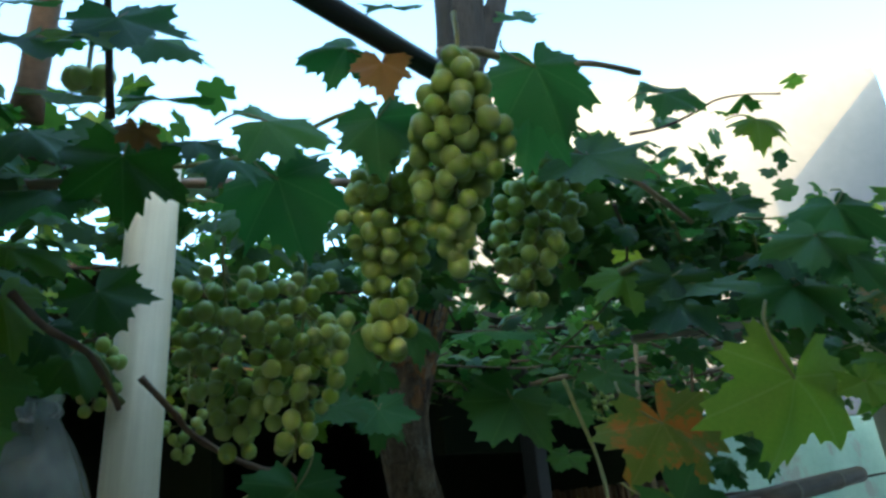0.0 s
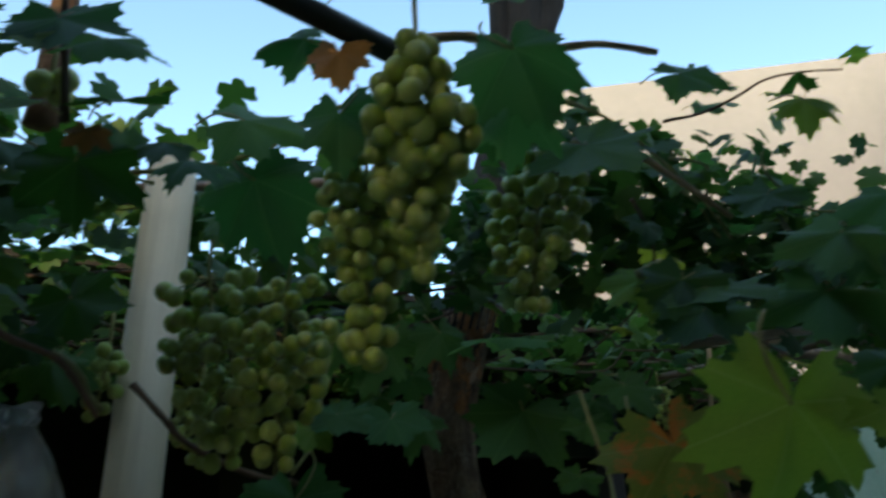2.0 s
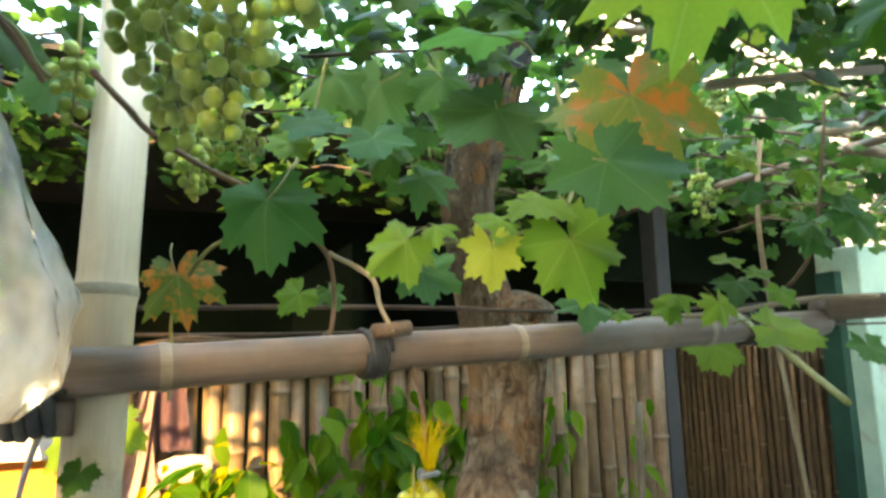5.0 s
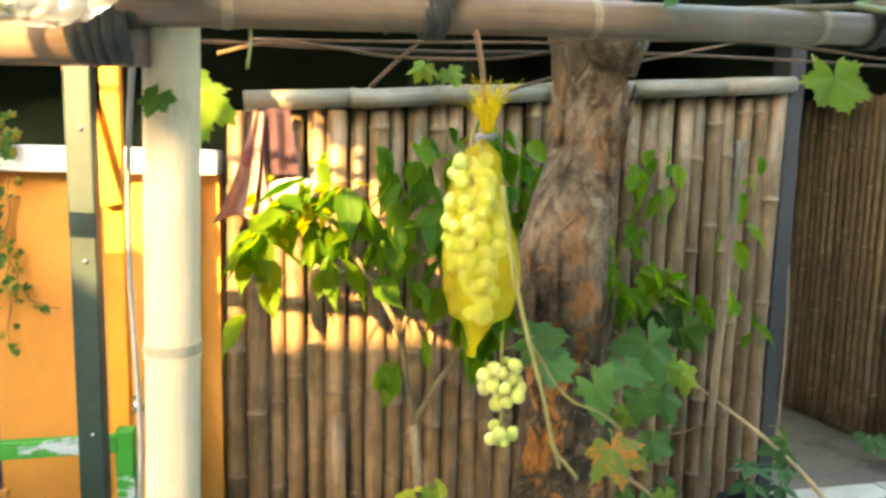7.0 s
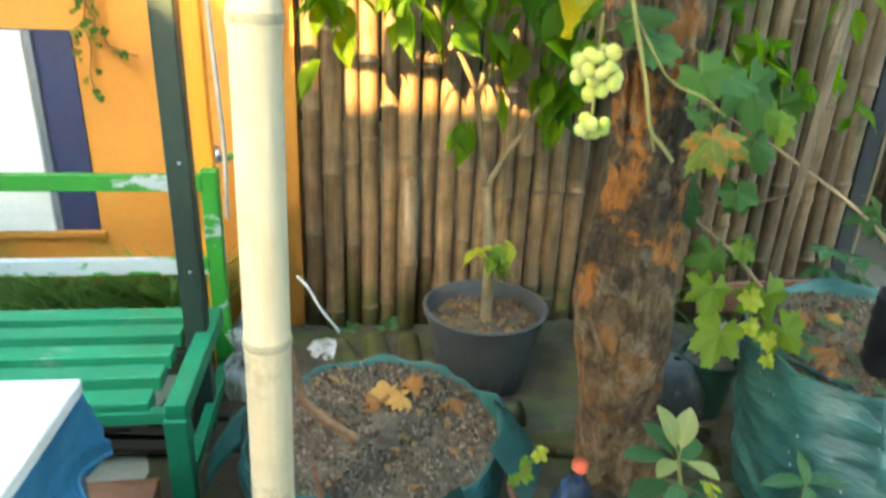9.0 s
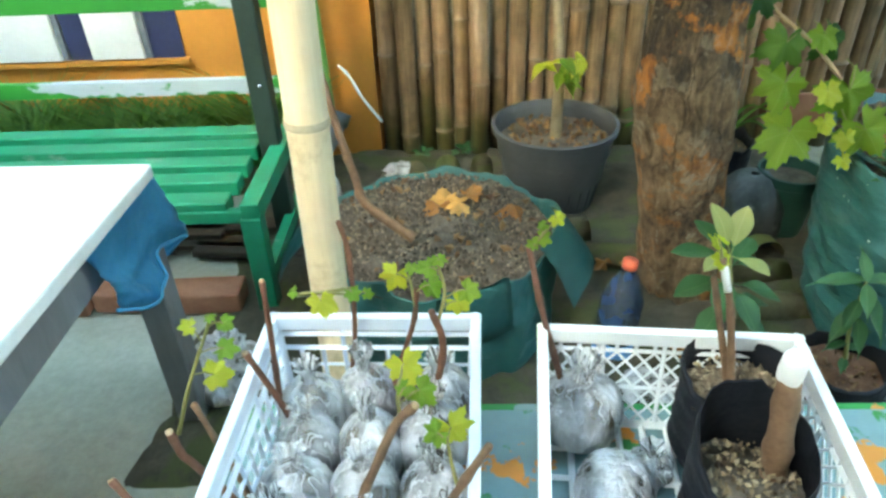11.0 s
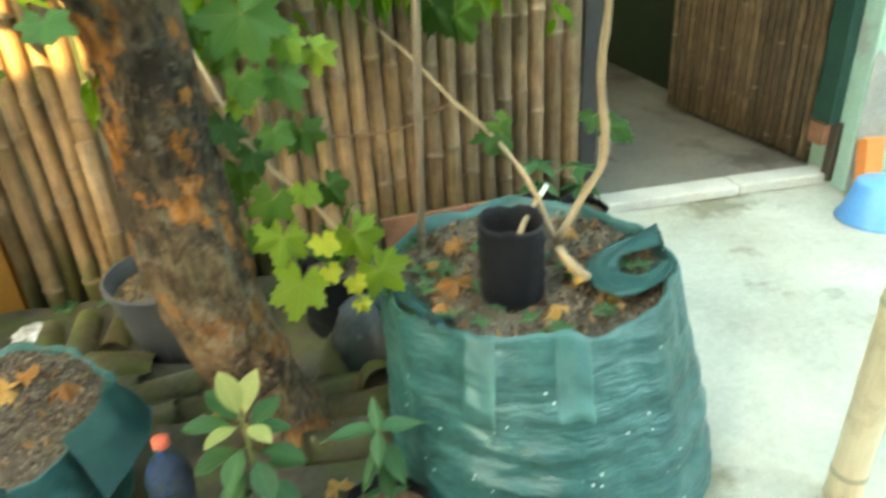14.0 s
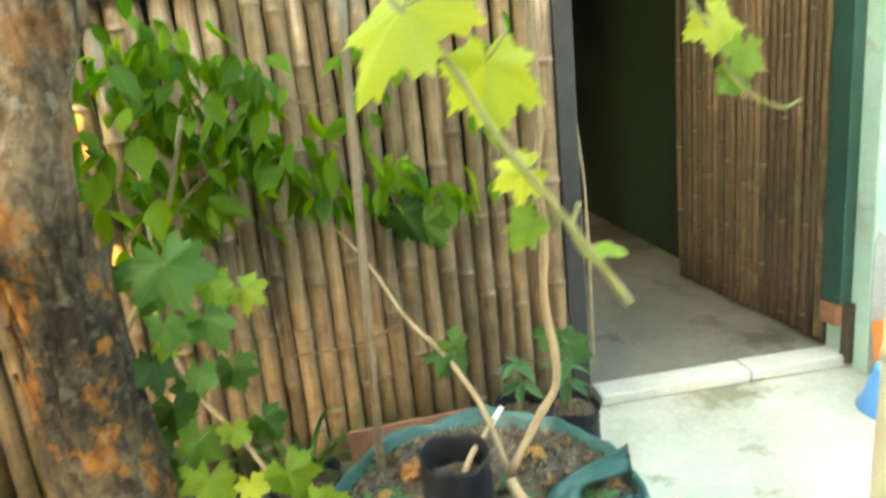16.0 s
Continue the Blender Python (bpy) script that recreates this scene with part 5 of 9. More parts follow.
def polybag(at, r, h, label, group="", soil=True, seed=0, tall=0.0, earth_mat=None, fill=0.86, bits=80, dip=0.0, husk=False):
    """A black planting bag: a limp sleeve with creases and an uneven open mouth."""
    b = thing("polybag", at, label, "planting bag", group)
    bm = bmesh.new()
    segs, rings = 44, []
    prof = [(0.3, 0.0), (0.9, 0.004)] + [(1.0 + 0.03 * math.sin(2.6 * k + seed), 0.03 + (h + tall - 0.03) * k / 11) for k in range(12)] + [(0.965, h + tall - 0.003), (0.95, h + tall - 0.03), (0.93, h * fill - 0.02)]
    for q, (s, z) in enumerate(prof):
        t = min(1.0, z / (h + tall))
        ring = []
        for k in range(segs):
            a = 2 * math.pi * k / segs
            c, d = math.cos(a), math.sin(a)
            w = 1 + 0.05 * noise.noise((c * 1.6, d * 1.6, z * 9 + seed)) + 0.045 * (0.3 - abs(noise.noise((c * 3.4 + seed, d * 3.4, z * 22)))) + 0.05 * t * t * math.sin(3 * a + seed) + 0.02 * noise.noise((c * 9, d * 9, z * 40))
            lift = 0.016 * t ** 3 * (noise.noise((c * 1.7, d * 1.7, seed + 2)) + 0.5 * noise.noise((c * 5, d * 5, seed))) + dip * t ** 3 * d
            ring.append(bm.verts.new((at[0] + r * s * w * c, at[1] + r * s * w * d, at[2] + z + lift)))
        rings.append(ring)
    for u, v in zip(rings, rings[1:]):
        for k in range(segs):
            bm.faces.new((u[k], u[(k + 1) % segs], v[(k + 1) % segs], v[k]))
    part("skin", bm, M_POLY, b)
    if soil:
        earth = part("soil", soil_disc((at[0], at[1]), r * 0.96, at[2] + h * fill, 0.016, seed), earth_mat or M_SOIL, b, "brown soil")
        tagged(part("soil_crumb", crumbs((at[0], at[1]), r * 0.85, at[2] + h * fill + (0.012 if husk else 0.003), bits, 0.0075 if husk else 0.009, seed), M_HUSK if husk else M_DRY_BITS, earth, smooth=False), kind="stuff")
    return b


# seedlings in bags before the trunk
polybag((0.79, 1.05, -0.01), 0.098, 0.115, "black planting bag with reddish soil and a small shrub", "bags before the trunk", seed=1, tall=0.02, earth_mat=M_REDSOIL)
polybag((1.035, 1.035, -0.01), 0.10, 0.115, "black planting bag with soil and a green seedling", "bags before the trunk", seed=2, tall=0.025, earth_mat=M_REDSOIL)
# bags by the wall
polybag((1.78, 2.12, -0.01), 0.105, 0.30, "black planting bag with a leafy sapling by the wall", "bags by the wall", seed=3)
polybag((1.97, 2.18, -0.01), 0.105, 0.24, "black planting bag with a leafy sapling by the wall", "bags by the wall", seed=4)
polybag((1.02, 1.98, -0.01), 0.12, 0.26, "black planting bag with strap leaved plant by the wall", "bags by the wall", seed=5)
# grafted cutting standing in the big bag
polybag((1.428, 1.325, 0.42), 0.078, 0.19, "small black polybag with a grafted cutting", seed=6, tall=0.035, fill=0.8)
# two bags in the white crate
polybag((0.575, 0.600, 0.345), 0.078, 0.150, "black polybag with dry sandy soil in the crate", "bags in the crate", seed=7, tall=0.02, earth_mat=M_SAND, bits=340, husk=True, dip=0.008)
polybag((0.538, 0.440, 0.345), 0.076, 0.150, "black polybag with a white capped cutting", "bags in the crate", seed=8, tall=0.05, bits=230, husk=True, dip=0.045)

# tiles, bricks and litter on the ground
def half_tile(at, yaw, tilt, length=0.26, r=0.055, seed=0):
    t = thing("roof_tile", at, "mossy curved clay roof tile on the ground", "roof tile", "loose roof tiles")
    m = pose(*at, tilt, 0, yaw)
    bm = grid_sheet(10, 6, lambda u, v: m @ Vector(((r * (1 - 0.15 * v)) * math.cos(math.pi * u), (v - 0.5) * length, r * math.sin(math.pi * u))))
    bmesh.ops.solidify(bm, geom=bm.faces[:], thickness=0.012)
    bmesh.ops.recalc_face_normals(bm, faces=bm.faces[:])
    part("clay", bm, M_ROOFTILE, t)


rt = random.Random(12)
for i, (x, y, yaw) in enumerate(((0.13, 2.15, 4), (0.25, 2.16, -3), (0.02, 2.13, 12), (0.30, 1.93, 70), (0.14, 1.95, -8), (0.27, 1.80, 84), (0.46, 1.76, 95), (0.97, 1.74, -12), (1.08, 1.72, 8), (0.92, 1.60, 86),
                                 (0.62, 1.62, 80), (1.00, 1.52, 95), (1.03, 1.86, 10), (0.40, 1.62, 100), (0.98, 1.36, 84))):
    half_tile((x, y, 0.012), yaw, rt.uniform(-4, 4), 0.25, rt.uniform(0.048, 0.06), i)
for x, y, yaw in ((-0.58, 1.46, 2), (-0.80, 1.47, -3), (-1.03, 1.45, 4)):
    solid("brick", block((x, y, 0.028), (0.215, 0.10, 0.065), (0, 0, yaw), bevel=0.006), M_BRICK, "red brick lying on the concrete", "brick", "bricks under the bench")
for i in range(9):
    x, y = -0.45 - 0.14 * i, 1.70 + 0.03 * (i % 3)
    solid("old_plank", block((x, y + 0.1 * (i % 2), 0.02 + 0.02 * (i % 2)), (0.5, 0.07, 0.022), (0, 0, rt.uniform(-6, 6)), bevel=0.003), M_OLDWOOD, "grey weathered plank stacked under the bench", "plank", "planks under the bench")

# water bottle, plastic rubbish
def build_bottle(at, tilt):
    b = thing("water_bottle", at, "blue tinted plastic bottle with a red cap", "bottle")
    m = pose(*at, *tilt)
    part("shell", lathe([(0.0, 0), (0.046, 0.0), (0.052, 0.014), (0.052, 0.095), (0.048, 0.11), (0.052, 0.125), (0.052, 0.20), (0.039, 0.24), (0.018, 0.275), (0.017, 0.295)], 20, m), M_BOTTLE, b)
    part("cap", lathe([(0.019, 0.292), (0.019, 0.312), (0.0, 0.314)], 14, m), M_RED, b, "red screw cap")
    part("band", lathe([(0.0525, 0.04), (0.0535, 0.085)], 20, m), M_BLUE, b, "bright blue label band")


build_bottle((0.55, 1.20, -0.01), (0, 4, 0))


def crumpled_bag(name, at, r, h, label, material, seed, squash=1.0, tied=True, group=""):
    """A soft bag: a ball of film with sharp creases, gathered at its neck."""
    b = thing(name, at, label, "plastic bag", group)
    prof = smooth_line([(q, 0, z) for q, z in [(0.05, 0.0), (0.75, 0.03), (0.98, 0.22), (1.0, 0.45)] + ([(0.84, 0.60), (0.50, 0.74), (0.20, 0.82), (0.24, 0.88), (0.46, 1.02), (0.58, 1.12)] if tied else [(0.80, 0.70), (0.45, 0.88), (0.0, 0.95)])], 3)

    def wob(a, z):
        t = z / h
        c, d = math.cos(a), math.sin(a)
        ridge = 1 - abs(noise.noise((c * 3.2 + seed, d * 3.2, t * 4))) * 2
        return 1 + 0.14 * noise.noise((c * 2.2, d * 2.2, t * 3 + seed)) + 0.07 * ridge * abs(ridge) + 0.035 * noise.noise((c * 8, d * 8, t * 5 + seed)) + 0.10 * t * math.sin(9 * a + seed) - 0.03
    part("film", lathe([(r * max(0.01, p.x), h * p.z) for p in prof], 44, Matrix.Translation(at), wob=wob), material, b)
    return b


crumpled_bag("plastic_bag", (-0.42, 1.12, -0.01), 0.10, 0.13, "crumpled clear plastic bag on the concrete", M_FILM_HAZY, 3)
crumpled_bag("plastic_bag", (-0.32, 1.98, -0.01), 0.07, 0.22, "old clear plastic sleeve by the wall", M_FILM_HAZY, 9)
crumpled_bag("plastic_bag", (-0.05, 2.22, -0.01), 0.08, 0.07, "crumpled clear plastic wrapper on the soil", M_FILM_HAZY, 5, tied=False)
crumpled_bag("plastic_bag", (0.62, 1.06, -0.01), 0.07, 0.07, "crumpled clear plastic wrapper by the bottle", M_FILM_HAZY, 6, tied=False)
crumpled_bag("plastic_bag", (1.10, 0.94, -0.01), 0.06, 0.09, "blue grey plastic wrapper beside a planting bag", M_BOTTLE, 8)

# grey sack, dark green pot and litter behind the trunk
M_SACK = surface("grey_sacking", (0.045, 0.052, 0.055), (0.13, 0.145, 0.15), 9, 0.6, 0.6, 60, (0.20, 0.21, 0.21), 14, 0.6, distance=0.015)
sack = thing("plastic_sack", (1.08, 1.76, -0.01), "crumpled dark grey plastic sack behind the trunk", "sack")
part("skin", lathe([(0.02, 0.0), (0.085, 0.004), (0.105, 0.05), (0.10, 0.13), (0.085, 0.19), (0.05, 0.23), (0.012, 0.235)], 40, Matrix.Translation((1.08, 1.76, -0.01)),
                   wob=lambda a, z: 1 + 0.22 * noise.noise((math.cos(a) * 2.4, math.sin(a) * 2.4, z * 16)) + 0.12 * (0.4 - abs(noise.noise((math.cos(a) * 5, math.sin(a) * 5, z * 34))))), M_SACK, sack)
gp = thing("small_pot", (1.20, 1.78, -0.01), "small dark green plastic pot beside the grow bag", "flower pot")
part("body", lathe([(0.0, 0.0), (0.065, 0.0), (0.09, 0.20), (0.098, 0.205), (0.10, 0.235), (0.09, 0.235), (0.085, 0.20)], 36, Matrix.Translation((1.20, 1.78, -0.01))), M_DGREEN, gp, smooth=False)
part("soil", soil_disc((1.20, 1.78), 0.086, 0.19, 0.012, 5), M_SOIL, gp, "brown soil")

# board leaning behind the big bag
solid("plank_board", block((1.395, 1.88, 0.385), (0.43, 0.014, 0.10), (-8, -2.5, -2), bevel=0.002), M_BRICK, "reddish wooden board behind the grow bag", "board")

# tap, pipes
tap = thing("water_tap", (-0.43, 2.36, 0.72), "chrome garden tap on a green pipe", "tap")
part("pipe", tube(smooth_line([(-0.325, 2.40, 0.15), (-0.335, 2.40, 0.5), (-0.345, 2.40, 0.70), (-0.36, 2.385, 0.722), (-0.385, 2.33, 0.726)], 6), 0.013, 10), M_GREENPIPE, tap, "green painted pipe")
part("spout", tube(smooth_line([(-0.38, 2.335, 0.726), (-0.425, 2.275, 0.728), (-0.445, 2.25, 0.712), (-0.45, 2.245, 0.685)], 6), 0.011, 10), M_METAL, tap)
part("valve", lathe([(0.016, 0), (0.016, 0.02), (0.008, 0.024), (0.008, 0.04)], 12, pose(-0.405, 2.30, 0.735, 0, 0, 0), caps=(True, True)), M_METAL, tap)
part("lever", block((-0.425, 2.29, 0.778), (0.055, 0.012, 0.008), (0, 10, 20), bevel=0.002), M_METAL, tap)
pvc = thing("drain_pipe", (-0.33, 2.38, 0), "grey plastic drain pipe elbow at the wall foot", "pipe")
part("elbow", tube(smooth_line([(-0.30, 2.40, 0.19), (-0.335, 2.36, 0.12), (-0.38, 2.30, 0.06), (-0.42, 2.24, 0.02)], 6), 0.038, 14), M_PVC, pvc)
part("socket", tube([(-0.295, 2.405, 0.20), (-0.315, 2.385, 0.155)], 0.044, 14), M_PVC, pvc)

# basin and scoop and broom by the mint wall
bas = thing("plastic_basin", (3.29, 2.12, -0.01), "light blue plastic basin turned upside down on concrete", "basin")
part("shell", lathe([(0.0, 0.17), (0.09, 0.17), (0.10, 0.165), (0.135, 0.03), (0.15, 0.012), (0.155, 0.0), (0.145, 0.0), (0.13, 0.03), (0.09, 0.16)], 36, pose(3.29, 2.12, -0.01, 0, 0, 0)), M_BLUE, bas)
sc = thing("dustpan", (3.40, 2.33, 0), "orange plastic dustpan behind the basin", "dustpan")
part("pan", block((3.42, 2.33, 0.15), (0.13, 0.012, 0.22), (-14, 8, 10), bevel=0.004), M_ORANGE_PL, sc, smooth=False)
part("lip", block((3.355, 2.32, 0.15), (0.012, 0.05, 0.22), (-14, 8, 10), bevel=0.003), M_ORANGE_PL, sc, smooth=False)
br = thing("broom_stick", (3.60, 2.30, 0), "light blue broom handle leaning on the mint wall", "broom")
part("handle", tube([(3.60, 2.27, 0.06), (3.43, 2.385, 1.0)], 0.013, 10), M_BLUE, br)
part("head", block((3.60, 2.265, 0.04), (0.20, 0.05, 0.08), bevel=0.01), M_ORANGE_PL, br, smooth=False)

# cloth hung on the bamboo wall
def hung_cloth():
    def f(u, v):
        w = 0.05 + 0.14 * v ** 1.5
        return (-0.01 + (u - 0.5) * w - 0.05 * v + 0.02 * math.sin(10 * u + 3 * v) * v, 2.345 + 0.03 * math.sin(14 * u + 4 * v) * (0.3 + v) - 0.03 * v, 1.72 - 0.36 * v + 0.02 * noise.noise((u * 4, v * 4, 1)))
    bm = grid_sheet(22, 18, f)
    bmesh.ops.solidify(bm, geom=bm.faces[:], thickness=0.004)
    bmesh.ops.recalc_face_normals(bm, faces=bm.faces[:])
    return bm


cl = thing("rag", (0, 2.35, 1.4), "faded pink and purple rag hung on the bamboo wall", "rag")
part("hanging", hung_cloth(), M_CLOTH, cl)


def purple_fold():
    bm = grid_sheet(14, 12, lambda u, v: (0.02 + 0.10 * (u - 0.3) + 0.03 * v, 2.36 + 0.02 * math.sin(9 * u + 2 * v), 1.73 - 0.22 * v))
    bmesh.ops.solidify(bm, geom=bm.faces[:], thickness=0.004)
    bmesh.ops.recalc_face_normals(bm, faces=bm.faces[:])
    return bm


part("fold", purple_fold(), M_PURPLE, cl, "dark purple fold")


def bunched():
    def wob(a, z):
        return 1 + 0.35 * noise.noise((math.cos(a) * 3, math.sin(a) * 3, z * 30)) + 0.12 * math.sin(11 * a)
    return lathe([(0.01, -0.10), (0.035, -0.08), (0.045, -0.02), (0.04, 0.05), (0.03, 0.09), (0.005, 0.10)], 26, pose(0.09, 2.33, 1.45, 20, 80, 0), wob=wob)


part("crumpled_end", bunched(), M_CLOTH, cl, "bunched pale pink cloth")

# cords and hung wires
def cord(name, pts, r, label, material):
    c = thing(name, pts[0], label, "cord")
    part("strand", tube(smooth_line(pts, 8), r, 6), material, c)


cord("hanging_cord", [(-0.13, 1.02, 1.72), (-0.20, 1.30, 1.55), (-0.235, 1.45, 1.30), (-0.225, 1.45, 1.0), (-0.23, 1.45, 0.82)], 0.005, "old grey cord hanging beside the post", M_CORD)
cord("orange_cable", [(-0.62, 1.15, 1.86), (-0.42, 1.2, 1.87), (-0.25, 1.15, 1.88), (-0.12, 1.04, 1.86)], 0.005, "thin orange cable running to the post", M_ORANGE_PL)
cord("leaning_stick", [(2.165, 2.44, 0.25), (2.16, 2.43, 0.9), (2.13, 2.43, 1.3)], 0.006, "pale stick standing against the door post", M_BAM_STICK)

# ---- plants ----


def leaf_outline(seed, n):
    """The edge of a vine leaf, deeply cut into lobes with coarse teeth."""
    rnd = random.Random(seed)
    lobes = [(0, 0.98, 27), (52, 0.90, 25), (-52, 0.90, 25), (103, 0.78, 27), (-103, 0.78, 27), (146, 0.62, 26), (-146, 0.62, 26)]
    lobes = [(a + rnd.uniform(-6, 6), r * rnd.uniform(0.88, 1.1), w * rnd.uniform(0.85, 1.15)) for a, r, w in lobes]
    depth = rnd.uniform(0.50, 0.66)
    out = []
    for k in range(n):
        a = -172 + 344 * k / (n - 1)
        r = max(q * (depth + (1 - depth) * math.exp(-(abs(a - c) / w) ** 2.0)) * (1 + 0.05 * max(0.0, 1 - abs(a - c) / 8)) * (1 if abs(a - c) < 60 else 0.6) for c, q, w in lobes)
        if abs(a) > 152:
            r *= max(0.12, 1 - (abs(a) - 152) / 28)
        r *= 1 + (0.10 if k % 3 == 1 else -0.05 if k % 3 == 2 else -0.01) * rnd.uniform(0.6, 1.2)
        out.append((radians(a), r))
    return out


def vine_leaf_mesh(seed, n, rings, material):
    """A lobed, toothed vine leaf: stalk end at the origin, tip towards +y, upper face +z, one unit long."""
    bm = bmesh.new()
    rnd = random.Random(seed + 50)
    cup, wave, ph = rnd.uniform(-0.45, 0.25), rnd.uniform(0.06, 0.15), rnd.uniform(0, 6)
    fold = rnd.uniform(0.05, 0.32)

    def put(a, r):
        x, y = r * math.sin(a), r * math.cos(a)
        z = cup * (r * r) * 0.8 + wave * math.sin(4 * a + ph) * r - fold * abs(x) + 0.03 * math.sin(9 * a + 2 * ph) * r * r - 0.22 * max(0, y - 0.35) ** 2
        return bm.verts.new((x, y, z))
    outline = leaf_outline(seed, n)
    centre = put(0, 0)
    prev = None
    for i in range(1, rings + 1):
        ring = [put(a, r * i / rings) for a, r in outline]
        for k in range(n - 1):
            if prev:
                bm.faces.new((prev[k], prev[k + 1], ring[k + 1], ring[k]))
            else:
                bm.faces.new((centre, ring[k], ring[k + 1]))
        prev = ring
    return mesh_of("leaf", bm, material)


def oval_leaf_mesh(material, name="leaf", w=0.36, seed=0):
    """A pointed oval leaf with a folded midrib and drooping tip."""
    bm = bmesh.new()
    n = 12
    for i in range(n + 1):
        t = i / n
        h = w * math.sin(math.pi * t ** 0.75) ** (1.0 + 0.9 * t) * (1.05 if i % 2 else 0.97) if 0 < t < 1 else 0.004
        z = -0.25 * t * t
        for x, dz in ((-h, 0.03 + 0.25 * h), (-h * 0.5, 0.015 + 0.06 * h), (0, 0), (h * 0.5, 0.015 + 0.06 * h), (h, 0.03 + 0.25 * h)):
            bm.verts.new((x, t, z + dz + 0.02 * math.sin(9 * t + 5 * x + seed)))
    bm.verts.ensure_lookup_table()
    for i in range(n):
        for k in range(4):
            a = i * 5 + k
            bm.faces.new([bm.verts[j] for j in (a, a + 1, a + 6, a + 5)])
    return mesh_of(name, bm, material)


R_FACE = Matrix(((-1, 0, 0, 0), (0, 0, -1, 0), (0, -1, 0, 0), (0, 0, 0, 1)))


def leaf_pose(x, y, z, size, spin, pitch, yaw):
    """Upper face towards -y, tip down; spin swings the tip to +x, then pitch about x and yaw about z."""
    return pose(x, y, z, 0, 0, yaw) @ pose(0, 0, 0, pitch, 0, 0) @ pose(0, 0, 0, 0, -spin, 0) @ R_FACE @ Matrix.Diagonal((size, size, size, 1))


VINE = thing("grapevine", (1.0, 1.2, 0.42), "grapevine trained over a bamboo pergola, green and yellowing leaves", "grapevine")
LEAVES = {}
for mt in (M_LEAF, M_LEAF_TEAL, M_LEAF_YOUNG, M_LEAF_YELLOW, M_BROWNGREEN, M_DRYLEAF):
    LEAVES[mt.name] = [vine_leaf_mesh(s, 82, 4, mt) for s in range(9)]
STALKS = []
for q in range(4):
    side = (q - 1.5) * 0.12
    STALKS.append(mesh_of("stalk", stem([(0, 0.02, 0.0), (side, -0.25, -0.05), (side * 1.5, -0.55, -0.16), (side, -0.8, -0.34)], 0.016, 0.021, 5, steps=3), M_SHOOT))
pick = random.Random(21)


def vleaf(x, y, z, size, spin, pitch, yaw, material, loose=1.0):
    """One leaf of the vine with its stalk."""
    m = leaf_pose(x, y, z, size, spin, pitch + loose * pick.uniform(-46, 16), yaw + loose * pick.uniform(-44, 44))
    lf = piece("leaf", pick.choice(LEAVES[material.name]), VINE, m)
    piece("stalk", STALKS[int(abs(spin)) % 4], VINE, m)
    return lf


def vstem(points, r0, r1, material):
    line = smooth_line(points, 5)
    n = len(line)
    radii = [(r0 + (r1 - r0) * i / (n - 1)) * (1.22 if i % 6 == 0 else 1.0) for i in range(n)]
    part("cane", tube(line, radii, 8, wobble=0.06, seed=n), material, VINE)


def ico(name, r, material, stretch=1.12):
    bm = bmesh.new()
    bmesh.ops.create_icosphere(bm, subdivisions=2, radius=r)
    for v in bm.verts:
        v.co.z *= stretch
    return mesh_of(name, bm, material)


GRAPES = {}


def bunch(top, bottom, width, count, r, material, label, seed, shape=None):
    """A bunch of grapes round a stalk: berries pushed apart until they only touch."""
    top, bottom = Vector(top), Vector(bottom)
    b = thing("grape_bunch", top, label, "grapes", "grape bunches")
    rnd = random.Random(seed)
    axis = bottom - top
    places = []
    for k in range(count):
        for _ in range(90):
            t = rnd.random() ** 0.95
            wide = width * 0.62 * (0.55 + 0.75 * math.sin(math.pi * min(1, 0.12 + 0.80 * t))) * (1.0 if t < 0.6 else 1 - 0.55 * (t - 0.6) / 0.4)
            if shape:
                k1 = next(i for i in range(1, len(shape)) if t <= shape[i][0])
                (t0, w0), (t1, w1) = shape[k1 - 1], shape[k1]
                wide = width * (w0 + (w1 - w0) * (t - t0) / (t1 - t0))
            a = rnd.uniform(0, 6.283)
            q = wide * math.sqrt(rnd.uniform(0.1, 1))
            p = top + axis * t + Vector((math.cos(a) * q, math.sin(a) * q, rnd.uniform(-0.5, 0.5) * r))
            if all((p - o).length > r * 1.72 for o in places):
                break
        places.append(p)
    key = (material.name, round(r, 4))
    if key not in GRAPES:
        GRAPES[key] = [ico("grape", r * s, material, st) for s, st in ((1.0, 1.05), (1.08, 1.12), (0.9, 1.02))]
    for p in places:
        piece("grape", rnd.choice(GRAPES[key]), b, Matrix.Translation(p) @ pose(0, 0, 0, rnd.uniform(-40, 40), rnd.uniform(-40, 40), rnd.uniform(0, 360)))
    bm = stem([top + Vector((0, 0, 0.05)), top, top + axis * 0.5, bottom], 0.0028, 0.0015, 5)
    for p in places[::2]:
        t = max(0.0, min(1.0, (p - top).dot(axis) / axis.length_squared - 0.12))
        tube([top + axis * t, p], 0.0009, 4, bm)
    tagged(part("stalk", bm, M_SHOOT, b), kind="stuff")
    return b


# leaves hanging at the edge of the vine
vleaf(-0.284, 0.762, 2.084, 0.090, -25, -5, -20, M_LEAF_TEAL, 0.2)
vleaf(-0.309, 0.673, 2.020, 0.066, -10, 0, -20, M_LEAF_TEAL, 0.2)
vleaf(-0.266, 0.707, 2.154, 0.058, 10, -25, 10, M_LEAF_YOUNG, 0.2)
vleaf(-0.267, 0.687, 2.197, 0.063, 60, -55, -20, M_LEAF_YOUNG, 0.2)
vleaf(-0.244, 0.641, 2.243, 0.080, -70, -60, -30, M_LEAF_TEAL, 0.2)
vleaf(-0.192, 0.599, 2.273, 0.069, 5, 5, -20, M_LEAF, 0.2)
